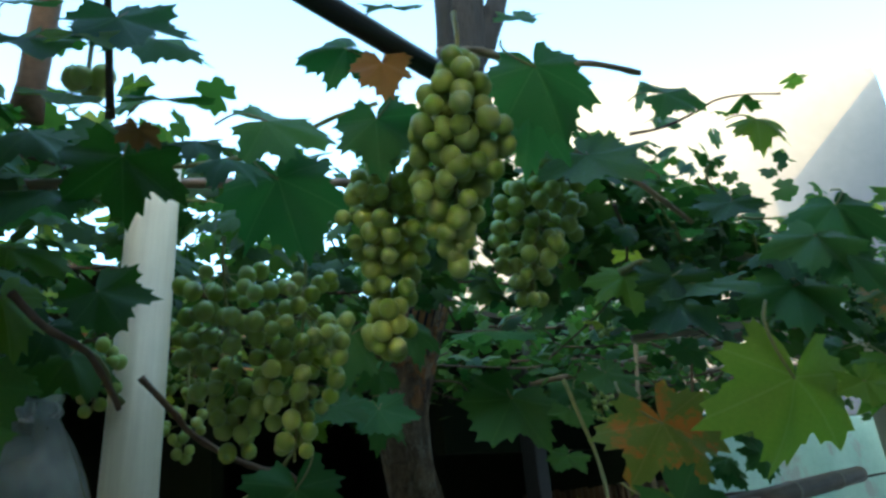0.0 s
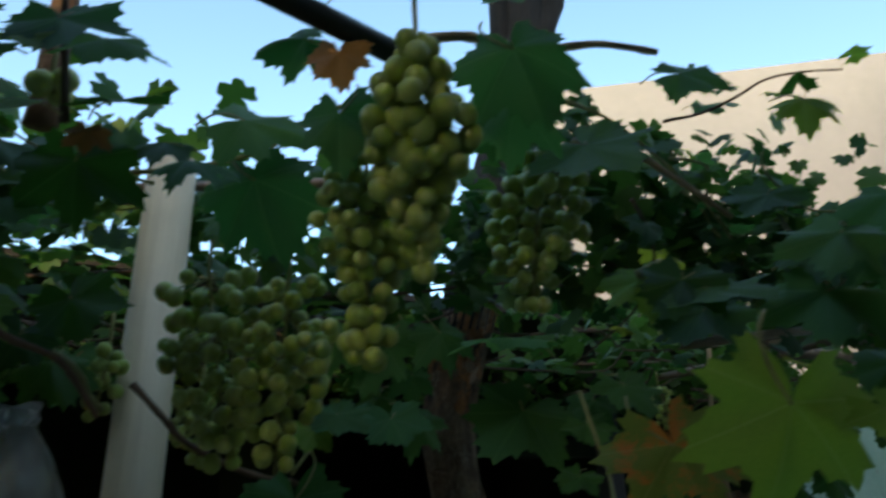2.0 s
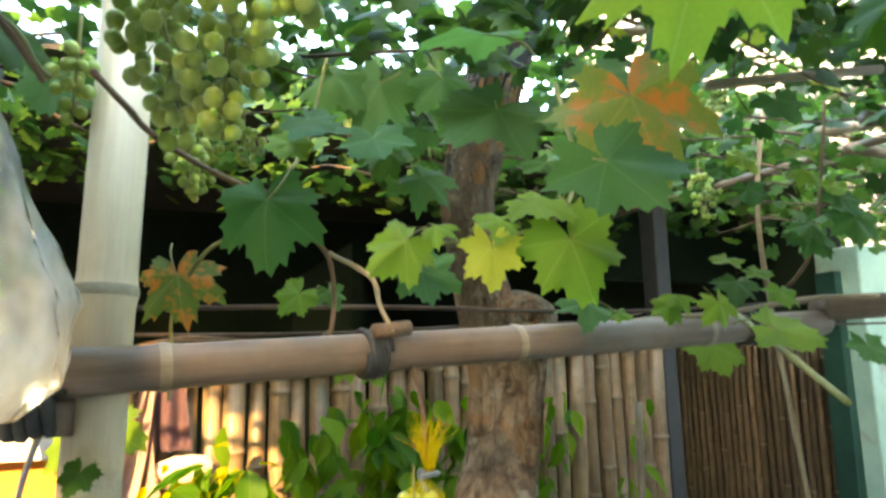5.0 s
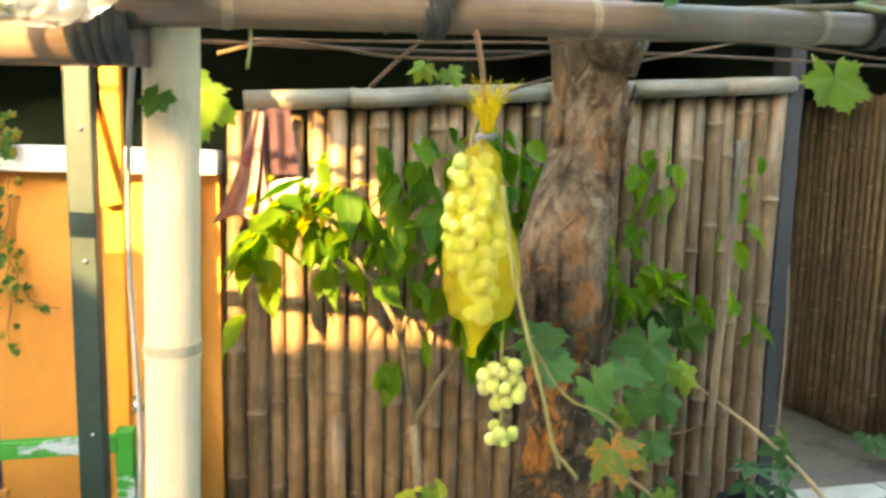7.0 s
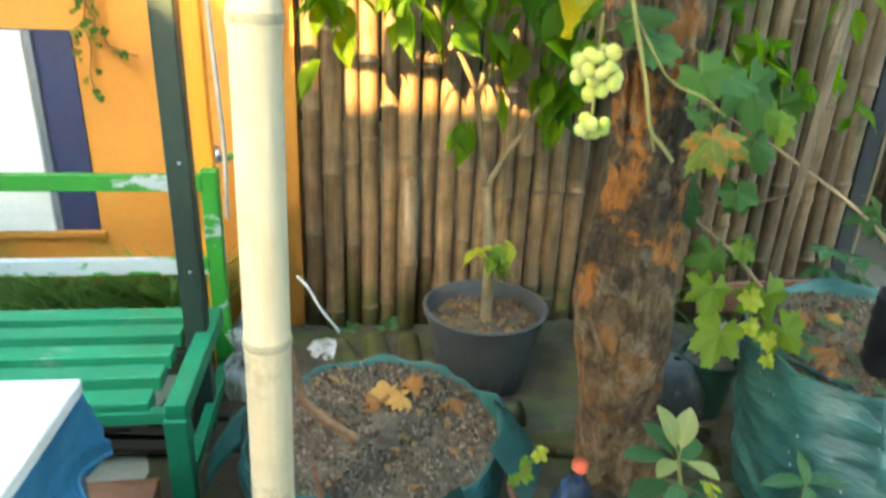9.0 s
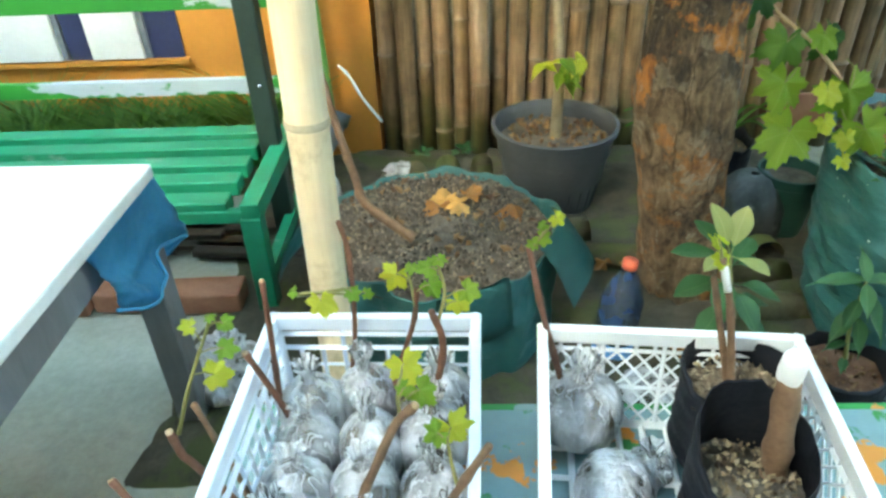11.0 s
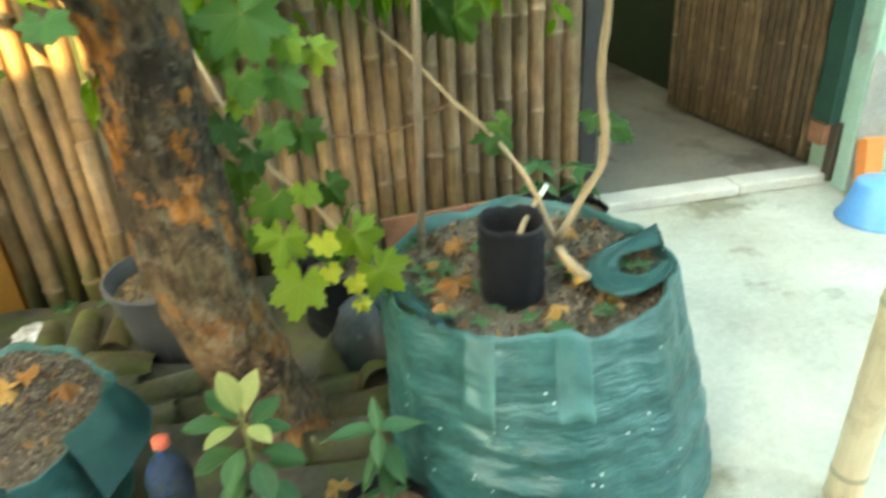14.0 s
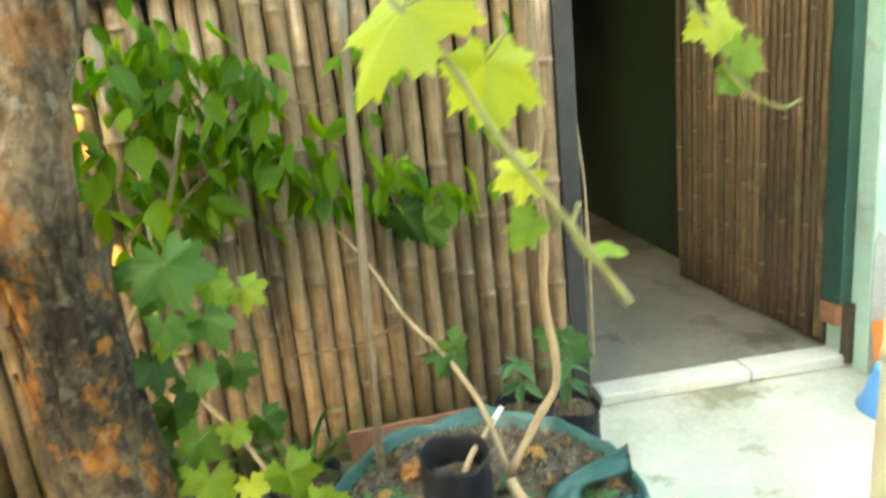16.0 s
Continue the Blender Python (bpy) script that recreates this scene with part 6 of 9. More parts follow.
vleaf(-0.178, 0.731, 2.178, 0.060, 30, -20, -20, M_LEAF, 0.2)
vleaf(-0.345, 0.655, 2.192, 0.047, 70, -60, -20, M_LEAF_YOUNG, 0.2)
vleaf(-0.305, 0.711, 2.311, 0.058, -40, -50, -20, M_LEAF_TEAL, 0.2)
vleaf(-0.267, 0.656, 2.309, 0.060, 30, -40, -20, M_LEAF, 0.2)
vleaf(-0.361, 0.745, 2.335, 0.050, 60, -60, -20, M_LEAF_TEAL, 0.2)
vleaf(-0.233, 0.744, 2.264, 0.037, 10, -40, 0, M_LEAF, 0.2)
vleaf(-0.219, 0.747, 2.140, 0.045, -20, -20, 20, M_LEAF, 0.2)
vleaf(-0.187, 0.806, 2.125, 0.053, 20, -30, -20, M_LEAF, 0.2)
vleaf(-0.016, 0.637, 2.307, 0.090, 15, 0, -30, M_LEAF_TEAL, 0.2)
vleaf(0.047, 0.513, 2.320, 0.060, 20, -20, -30, M_LEAF_TEAL, 0.2)
vleaf(-0.015, 0.755, 2.312, 0.050, -30, -40, -20, M_LEAF, 0.2)
vleaf(-0.112, 0.638, 2.332, 0.050, -60, -50, -20, M_LEAF, 0.2)
vleaf(-0.093, 0.600, 2.295, 0.052, 40, -50, -20, M_LEAF_TEAL, 0.2)
vleaf(0.163, 0.377, 2.363, 0.077, 15, 5, -30, M_LEAF_TEAL, 0.2)
vleaf(0.193, 0.424, 2.336, 0.070, -10, 0, -35, M_LEAF_TEAL, 0.2)
vleaf(0.028, 0.487, 2.318, 0.061, 0, 5, -30, M_LEAF_TEAL, 0.2)
vleaf(-0.035, 0.627, 2.373, 0.075, 80, -20, -20, M_LEAF_TEAL, 0.2)
vleaf(0.285, 0.425, 2.310, 0.085, 40, -40, -40, M_LEAF, 0.2)
vleaf(-0.013, 0.473, 2.383, 0.048, -80, -15, -30, M_LEAF_TEAL, 0.2)
vleaf(0.011, 0.428, 2.414, 0.040, 60, -40, -30, M_LEAF, 0.2)
vleaf(0.206, 0.432, 2.488, 0.037, 30, -30, -30, M_LEAF_TEAL, 0.2)
vleaf(0.010, 0.441, 2.352, 0.038, 10, -10, -30, M_DRYLEAF, 0.2)
vleaf(-0.186, 0.569, 2.289, 0.025, 0, -10, -20, M_DRYLEAF, 0.2)
vleaf(0.397, 0.373, 2.402, 0.053, 80, -25, -40, M_LEAF_TEAL, 0.2)
vleaf(-0.221, 0.520, 2.369, 0.068, 20, -30, -20, M_LEAF_TEAL, 0.2)
vleaf(-0.183, 0.545, 2.377, 0.057, 40, -40, -20, M_LEAF_TEAL, 0.2)
vleaf(-0.243, 0.518, 2.343, 0.045, -20, -30, -20, M_LEAF_YOUNG, 0.2)
vleaf(-0.248, 0.568, 2.307, 0.051, -50, -50, -20, M_LEAF_YOUNG, 0.2)
vleaf(-0.168, 0.574, 2.331, 0.053, 50, -50, -20, M_LEAF, 0.2)
vleaf(-0.282, 0.573, 2.358, 0.057, -30, -30, -20, M_LEAF, 0.2)
vleaf(-0.301, 0.557, 2.380, 0.048, 30, -40, -20, M_LEAF_TEAL, 0.2)
vleaf(0.275, 0.247, 2.006, 0.085, -15, 5, -38, M_LEAF_YOUNG, 0.2)
vleaf(0.410, 0.230, 2.133, 0.052, 10, -30, -40, M_LEAF_TEAL, 0.2)
vleaf(0.397, 0.247, 2.156, 0.061, -30, -40, -40, M_LEAF_TEAL, 0.2)
vleaf(0.387, 0.387, 2.148, 0.070, 50, -60, -40, M_LEAF, 0.2)
vleaf(0.372, 0.404, 2.161, 0.060, -20, -30, -40, M_LEAF, 0.2)
vleaf(0.631, 0.374, 2.434, 0.061, 40, -30, -40, M_LEAF_YOUNG, 0.2)
vleaf(0.333, 0.217, 1.999, 0.037, 30, -30, -40, M_LEAF_YOUNG, 0.2)
vleaf(0.378, 0.709, 2.073, 0.098, -35, -25, -24, M_LEAF, 0.2)
vleaf(0.363, 0.709, 2.172, 0.082, -80, -75, -24, M_LEAF_TEAL, 0.2)
vleaf(0.397, 0.475, 2.003, 0.090, 15, -5, -30, M_BROWNGREEN, 0.2)
vleaf(0.320, 0.416, 1.913, 0.070, 35, -25, -24, M_LEAF_TEAL, 0.2)
vleaf(0.454, 0.594, 2.089, 0.056, 20, -40, -24, M_LEAF, 0.2)
vleaf(0.461, 0.663, 2.081, 0.047, -30, -30, -24, M_LEAF, 0.2)
vleaf(0.166, 0.851, 2.083, 0.053, 50, -40, -24, M_LEAF, 0.2)
vleaf(0.276, 0.913, 2.089, 0.071, 20, -30, -24, M_LEAF_TEAL, 0.2)
vleaf(0.203, 0.575, 1.868, 0.043, -50, -15, -24, M_LEAF_YOUNG, 0.2)
vleaf(0.279, 0.544, 1.860, 0.039, 5, 0, -24, M_LEAF_YELLOW, 0.2)
vleaf(0.293, 0.551, 1.889, 0.031, -70, -40, -24, M_LEAF_YOUNG, 0.2)
vleaf(0.329, 0.548, 1.911, 0.043, 60, -55, -24, M_LEAF_YOUNG, 0.2)
vleaf(0.358, 0.531, 1.870, 0.062, 20, 0, -24, M_LEAF_YOUNG, 0.2)
vleaf(0.232, 0.571, 1.883, 0.026, 60, -50, -24, M_LEAF_YOUNG, 0.2)
vleaf(0.251, 0.659, 1.853, 0.046, 65, -25, -24, M_LEAF_TEAL, 0.2)
vleaf(0.118, 0.883, 1.975, 0.090, 0, -10, -20, M_LEAF_TEAL, 0.2)
vleaf(0.183, 0.906, 2.090, 0.059, 70, -55, -20, M_LEAF_TEAL, 0.2)
vleaf(0.154, 0.920, 2.070, 0.047, -20, -30, -20, M_LEAF_YOUNG, 0.2)
vleaf(0.020, 1.183, 1.910, 0.088, 10, -15, -15, M_BROWNGREEN, 0.2)
vleaf(0.228, 1.216, 1.887, 0.048, -40, -20, -15, M_LEAF_YOUNG, 0.2)
vleaf(0.280, 1.204, 1.892, 0.040, 20, -30, -15, M_LEAF, 0.2)
vleaf(0.351, 1.118, 2.272, 0.107, -20, -10, -20, M_LEAF_TEAL, 0.2)
vleaf(0.270, 1.137, 2.279, 0.084, 40, -30, -20, M_LEAF_TEAL, 0.2)
vleaf(0.443, 1.171, 2.213, 0.055, 0, -20, -20, M_LEAF_TEAL, 0.2)
vleaf(0.409, 1.251, 2.185, 0.058, -30, -30, -20, M_LEAF, 0.2)
vleaf(0.482, 1.243, 2.136, 0.082, 40, -30, -20, M_LEAF_TEAL, 0.2)
vleaf(0.459, 1.074, 2.279, 0.084, 10, -20, -20, M_LEAF_TEAL, 0.2)
vleaf(-0.165, 1.087, 2.189, 0.077, 0, -20, 0, M_LEAF_TEAL, 0.2)
vleaf(0.400, 0.636, 1.983, 0.038, -30, -40, -24, M_LEAF, 0.2)
vleaf(0.432, 0.650, 2.047, 0.045, 20, -40, -24, M_LEAF, 0.2)
vleaf(0.686, 0.974, 1.853, 0.067, -75, -60, -20, M_LEAF_TEAL, 0.2)
vleaf(0.725, 0.947, 1.837, 0.028, 40, -50, -20, M_LEAF_YOUNG, 0.2)
vleaf(0.758, 0.855, 1.845, 0.034, -20, -30, -20, M_LEAF_YOUNG, 0.2)
vleaf(0.762, 0.848, 1.859, 0.037, 80, -60, -20, M_LEAF_YOUNG, 0.2)
vleaf(0.811, 0.804, 1.844, 0.044, 10, -20, -20, M_LEAF_YOUNG, 0.2)
vleaf(1.477, 1.514, 1.800, 0.107, 15, -10, -20, M_LEAF_YOUNG, 0.25)
vleaf(0.828, 0.719, 1.797, 0.065, 60, -40, -20, M_LEAF_YOUNG, 0.2)
vleaf(0.864, 0.815, 1.879, 0.049, -20, -40, -20, M_LEAF, 0.2)
vleaf(0.847, 0.768, 2.074, 0.035, 40, -40, -20, M_LEAF_YOUNG, 0.2)
vleaf(0.826, 0.795, 2.064, 0.032, -20, -30, -20, M_LEAF_TEAL, 0.2)
vleaf(1.013, 0.823, 2.215, 0.062, 20, -30, -20, M_LEAF_TEAL, 0.2)
vleaf(0.976, 0.765, 2.098, 0.038, -30, -40, -20, M_LEAF_YOUNG, 0.2)
vleaf(0.988, 0.766, 2.066, 0.034, 20, -40, -20, M_LEAF_YOUNG, 0.2)
vleaf(0.863, 0.772, 2.025, 0.035, 10, -30, -20, M_LEAF_TEAL, 0.2)
vleaf(1.009, 0.782, 1.956, 0.046, 20, -20, -20, M_LEAF_TEAL, 0.2)
vleaf(1.006, 0.778, 1.977, 0.038, -50, -40, -20, M_LEAF_TEAL, 0.2)
vleaf(1.026, 0.736, 2.016, 0.046, 20, -30, -20, M_LEAF_TEAL, 0.2)
vleaf(1.044, 0.726, 1.979, 0.053, -10, -20, -20, M_LEAF_TEAL, 0.2)
vleaf(1.018, 0.739, 2.036, 0.031, 0, -40, -20, M_LEAF_YOUNG, 0.2)
vleaf(0.887, 0.854, 1.924, 0.037, -40, -50, -20, M_LEAF_YOUNG, 0.2)
vleaf(0.919, 0.826, 1.899, 0.033, 50, -50, -20, M_LEAF_YOUNG, 0.2)
vleaf(0.982, 0.687, 1.771, 0.042, 10, -30, -20, M_LEAF_TEAL, 0.2)
vleaf(0.909, 0.768, 1.860, 0.035, -10, -30, -20, M_LEAF_YOUNG, 0.2)
vleaf(-0.095, 1.282, 1.675, 0.095, 10, -15, -10, M_LEAF_YOUNG, 0.25)
vleaf(-0.086, 0.932, 1.634, 0.029, -20, -20, -10, M_LEAF, 0.2)
vleaf(0.362, 1.408, 1.759, 0.040, -30, -30, -10, M_LEAF_YOUNG, 0.2)
vleaf(0.416, 1.397, 1.749, 0.040, 30, -30, -10, M_LEAF_YOUNG, 0.2)
vleaf(0.476, 0.319, 2.134, 0.080, -20, -30, -45, M_LEAF_TEAL, 0.25)
vleaf(0.576, 0.275, 2.042, 0.060, 10, -20, -45, M_LEAF_YOUNG, 0.25)
vleaf(0.480, 0.471, 2.157, 0.074, -30, -30, -40, M_LEAF, 0.25)
vleaf(0.427, 0.510, 2.202, 0.058, -50, -30, -40, M_LEAF_YOUNG, 0.25)
vleaf(0.636, 0.216, 2.177, 0.058, 10, -40, -45, M_LEAF_YOUNG, 0.25)
vleaf(0.508, 0.338, 2.193, 0.075, 40, -60, -45, M_LEAF, 0.25)
vleaf(0.626, 0.304, 2.262, 0.072, 0, -30, -45, M_LEAF_TEAL, 0.25)
vleaf(0.658, 0.201, 2.097, 0.048, 0, -30, -45, M_LEAF, 0.25)
vleaf(0.667, 0.289, 2.143, 0.050, -30, -30, -45, M_BROWNGREEN, 0.25)
vleaf(0.745, 0.197, 2.211, 0.065, 20, -40, -45, M_LEAF, 0.25)
vleaf(0.552, 0.403, 2.293, 0.061, -30, -40, -45, M_LEAF, 0.25)
vleaf(0.756, 0.255, 2.288, 0.068, 20, -40, -45, M_LEAF_YOUNG, 0.25)
vleaf(0.716, 0.170, 2.142, 0.056, -20, -40, -45, M_LEAF, 0.25)
vleaf(0.595, 0.337, 2.072, 0.053, -40, -30, -45, M_LEAF, 0.25)
# shoots spreading over the front of the trellis, a leaf at each joint
run = random.Random(77)


def leafy_shoot(x, y, z, heading, joints, step):
    """A thin shoot that wanders outwards, with leaves turned up to the light."""
    pts = [(x, y, z)]
    rise = run.uniform(-0.12, 0.25)
    for k in range(joints):
        heading += run.uniform(-26, 26)
        rise += run.uniform(-0.22, 0.16)
        px, py, pz = pts[-1]
        pts.append((px + step * math.cos(radians(heading)), py + step * math.sin(radians(heading)) * 0.6, max(2.12, min(2.66, pz + step * rise))))
    vstem(pts, 0.0028, 0.0014, M_SHOOT if run.random() < 0.6 else M_TWIG_DARK)
    for k, (px, py, pz) in enumerate(pts[1:]):
        mt = run.choices((M_LEAF, M_LEAF_TEAL, M_LEAF_YOUNG, M_LEAF_YELLOW), (5, 4, 4 if pz > 2.4 else 1.5, 0.5))[0]
        size = run.uniform(0.026, 0.046) * (1 - 0.35 * k / joints)
        vleaf(px + run.uniform(-0.03, 0.03), py + run.uniform(-0.02, 0.02), pz + run.uniform(-0.015, 0.02), size, run.uniform(-80, 80), run.uniform(-88, -8), run.uniform(-85, 40), mt, 0.4)


for k in range(30):
    x = 0.40 + 1.5 * run.random()
    leafy_shoot(x, 0.46 + 0.30 * run.random() + 0.12 * (x - 0.4), 2.27 + 0.27 * run.random() + 0.03 * x, run.uniform(-40, 60), run.randint(4, 6), run.uniform(0.06, 0.09))
for k in range(5):
    leafy_shoot(-0.30 + 0.10 * k, 0.75 + 0.3 * run.random(), 2.36 + 0.14 * run.random(), run.uniform(120, 240), 4, 0.06)
# leaves of the shoot that hangs beside the trunk, and at the wall
vleaf(1.453, 2.214, 1.004, 0.111, 30, -15, -14, M_LEAF)
vleaf(1.438, 2.286, 1.151, 0.095, -20, -15, -14, M_LEAF_YOUNG)
vleaf(1.516, 2.183, 0.968, 0.095, 40, -15, -14, M_LEAF)
vleaf(1.483, 1.589, 0.764, 0.070, -60, -15, -14, M_LEAF)
vleaf(1.486, 1.599, 0.787, 0.057, 40, -15, -14, M_LEAF)
vleaf(1.762, 1.524, 0.769, 0.063, 40, -15, -14, M_LEAF)
vleaf(1.722, 1.545, 0.794, 0.051, -40, -15, -14, M_LEAF)
vleaf(1.325, 0.497, 1.512, 0.066, -20, -29, -8, M_LEAF_YELLOW)
vleaf(1.378, 0.478, 1.471, 0.045, 0, -9, -8, M_LEAF_YELLOW)
vleaf(1.391, 0.446, 1.396, 0.025, -70, -9, -8, M_LEAF_YELLOW)
vleaf(1.387, 0.427, 1.362, 0.020, -40, -9, -8, M_LEAF_YOUNG)
vleaf(1.607, 0.576, 1.483, 0.035, 30, -9, -8, M_LEAF_YELLOW)
vleaf(1.629, 0.565, 1.456, 0.028, 0, -9, -8, M_LEAF_YOUNG)
vleaf(1.432, 0.415, 1.344, 0.017, 60, -49, -8, M_LEAF_YOUNG)
vleaf(1.609, 0.562, 1.433, 0.022, 60, -9, -8, M_LEAF_YOUNG)
vleaf(0.436, 0.895, 1.303, 0.052, 95, -33, -8, M_LEAF)
vleaf(0.455, 0.873, 1.267, 0.054, 70, -28, -8, M_LEAF_TEAL)
vleaf(0.521, 0.855, 1.235, 0.046, 40, -8, -8, M_LEAF_TEAL)
vleaf(0.658, 1.016, 1.208, 0.051, 10, -8, -8, M_LEAF_TEAL)
vleaf(0.531, 0.813, 1.155, 0.055, 25, -8, -8, M_BROWNGREEN)
vleaf(0.881, 1.354, 1.026, 0.058, 0, -8, -8, M_LEAF_TEAL)
vleaf(0.924, 1.370, 0.907, 0.056, 20, -8, -8, M_LEAF_TEAL)
vleaf(0.585, 0.962, 1.158, 0.031, -30, -8, -8, M_LEAF)
vleaf(0.902, 1.366, 1.147, 0.102, 10, -10, 0, M_LEAF_TEAL, 0.25)
vleaf(0.952, 1.385, 1.020, 0.074, 20, -15, 0, M_LEAF_TEAL, 0.25)
vleaf(0.981, 1.427, 0.884, 0.063, 10, -20, 0, M_LEAF, 0.25)
vleaf(0.827, 1.407, 0.927, 0.063, -10, -20, 40, M_LEAF, 0.25)
vleaf(0.894, 1.370, 0.757, 0.071, -20, -15, 0, M_LEAF, 0.25)
vleaf(0.902, 1.351, 0.672, 0.074, -20, -10, 0, M_LEAF_YOUNG, 0.25)
vleaf(0.928, 1.324, 0.565, 0.086, -15, -10, 0, M_LEAF_YOUNG, 0.25)
vleaf(1.061, 1.372, 0.642, 0.079, 20, -10, 0, M_LEAF_YOUNG, 0.25)
vleaf(1.108, 1.342, 0.557, 0.080, 35, -10, 0, M_LEAF_YOUNG, 0.25)
vleaf(0.989, 1.326, 0.659, 0.044, 10, -20, 0, M_LEAF_YELLOW, 0.25)
vleaf(0.968, 1.365, 0.769, 0.045, 0, -20, 0, M_LEAF_YOUNG, 0.25)
vleaf(1.048, 1.305, 0.554, 0.032, 10, -20, 0, M_LEAF_YELLOW, 0.25)
vleaf(1.056, 1.304, 0.499, 0.027, 20, -30, 0, M_LEAF_YELLOW, 0.25)
vleaf(0.994, 1.314, 0.591, 0.032, 20, -20, 0, M_LEAF_YELLOW, 0.25)
vleaf(1.032, 1.422, 1.058, 0.057, 50, -30, 0, M_LEAF_YOUNG, 0.25)
vleaf(0.975, 1.402, 1.085, 0.050, 30, -30, 0, M_LEAF_YOUNG, 0.25)
vleaf(0.865, 1.384, 0.980, 0.043, -20, -30, 0, M_LEAF_YOUNG, 0.25)
vleaf(1.022, 1.445, 0.742, 0.057, 30, -20, 0, M_LEAF, 0.25)
vleaf(0.830, 1.468, 0.798, 0.063, 0, -20, 20, M_LEAF, 0.25)
vleaf(0.846, 1.444, 1.070, 0.052, -30, -20, 20, M_LEAF, 0.25)
vleaf(0.865, 1.485, 0.833, 0.056, 20, -30, 0, M_LEAF, 0.25)
vleaf(0.782, 1.488, 0.723, 0.057, -30, -30, 20, M_LEAF, 0.25)
vleaf(0.814, 1.467, 0.639, 0.059, -30, -20, 10, M_LEAF, 0.25)
vleaf(0.807, 1.403, 1.126, 0.043, -40, -20, 20, M_LEAF, 0.25)
# shoots and canes of the vine
vstem([(-0.252, 0.980, 2.507), (-0.246, 0.929, 2.767)], 0.020, 0.018, M_TWIG)
vstem([(-0.206, 0.596, 2.309), (-0.229, 0.567, 2.478)], 0.004, 0.0035, M_TWIG_DARK)
vstem([(-0.097, 0.867, 2.116), (-0.055, 0.865, 2.073), (-0.028, 0.878, 2.049), (0.034, 0.909, 2.022), (0.093, 0.941, 2.007), (0.148, 0.962, 1.998), (0.195, 0.981, 1.953), (0.228, 0.993, 1.919), (0.239, 0.995, 1.856), (0.229, 0.985, 1.788), (0.221, 0.972, 1.740)], 0.0042, 0.0036, M_TWIG)
vstem([(0.142, 0.975, 2.002), (0.101, 1.073, 1.965), (0.056, 1.150, 1.938), (0.017, 1.230, 1.854), (0.020, 1.228, 1.771), (0.016, 1.176, 1.707)], 0.0036, 0.0028, M_SHOOT)
vstem([(0.228, 0.992, 1.925), (0.265, 0.979, 1.905), (0.290, 0.960, 1.881), (0.297, 0.951, 1.843), (0.309, 0.928, 1.802)], 0.0040, 0.0034, M_PALE_STEM)
vstem([(0.142, 0.974, 2.014), (0.175, 0.977, 2.060), (0.196, 1.017, 2.107), (0.221, 1.051, 2.192), (0.233, 1.038, 2.264)], 0.0030, 0.0026, M_SHOOT)
vstem([(0.427, 0.649, 2.089), (0.423, 0.625, 2.031), (0.417, 0.601, 1.976), (0.377, 0.560, 1.915), (0.341, 0.556, 1.886), (0.272, 0.576, 1.872), (0.233, 0.593, 1.870)], 0.0028, 0.0020, M_SHOOT)
vstem([(-0.256, 0.777, 2.189), (-0.214, 0.774, 2.145), (-0.168, 0.764, 2.113), (-0.145, 0.788, 2.082), (-0.131, 0.797, 2.072)], 0.0050, 0.0040, M_SHOOT)
vstem([(-0.262, 0.658, 2.144), (-0.229, 0.684, 2.122), (-0.180, 0.745, 2.114), (-0.146, 0.777, 2.077), (-0.136, 0.789, 2.064)], 0.0038, 0.0030, M_TWIG)
vstem([(-0.130, 0.868, 2.403), (-0.051, 0.813, 2.402), (0.017, 0.738, 2.405), (0.064, 0.657, 2.421), (0.100, 0.593, 2.421)], 0.0040, 0.0030, M_SHOOT)
vstem([(0.119, 0.482, 2.433), (0.170, 0.476, 2.451), (0.231, 0.480, 2.464), (0.280, 0.481, 2.472), (0.343, 0.438, 2.471), (0.403, 0.404, 2.455)], 0.0060, 0.0040, M_PALE_STEM)
vstem([(0.424, 0.595, 2.437), (0.480, 0.561, 2.428), (0.557, 0.534, 2.374), (0.627, 0.512, 2.319)], 0.0060, 0.0040, M_PALE_STEM)
vstem([(0.422, 0.513, 2.208), (0.449, 0.489, 2.219), (0.469, 0.475, 2.192), (0.492, 0.446, 2.165)], 0.0050, 0.0030, M_SHOOT)
vstem([(0.377, 0.880, 1.525), (0.392, 0.862, 1.406), (0.408, 0.836, 1.314), (0.427, 0.810, 1.224), (0.434, 0.792, 1.171), (0.449, 0.786, 1.152), (0.465, 0.780, 1.131)], 0.0032, 0.0026, M_SHOOT)
vstem([(0.438, 0.801, 1.170), (0.445, 0.796, 1.140)], 0.0026, 0.0020, M_SHOOT)
vstem([(0.411, 0.845, 1.312), (0.465, 0.833, 1.231), (0.512, 0.820, 1.208), (0.543, 0.810, 1.185)], 0.0020, 0.0016, M_SHOOT)
vstem([(0.745, 1.726, 1.042), (0.816, 1.561, 0.919), (0.886, 1.471, 0.809), (0.962, 1.402, 0.746), (1.022, 1.343, 0.676)], 0.0052, 0.0040, M_PALE_STEM)
vstem([(1.554, 1.356, 0.541), (1.522, 1.477, 0.665), (1.460, 1.592, 0.760), (1.383, 1.702, 0.834), (1.312, 1.981, 0.914), (1.223, 2.259, 0.981)], 0.0082, 0.0030, M_PALE_STEM)
vstem([(1.377, 1.718, 0.818), (1.270, 1.752, 0.762), (1.164, 1.770, 0.746), (1.033, 1.751, 0.758)], 0.0040, 0.0030, M_TWIG)
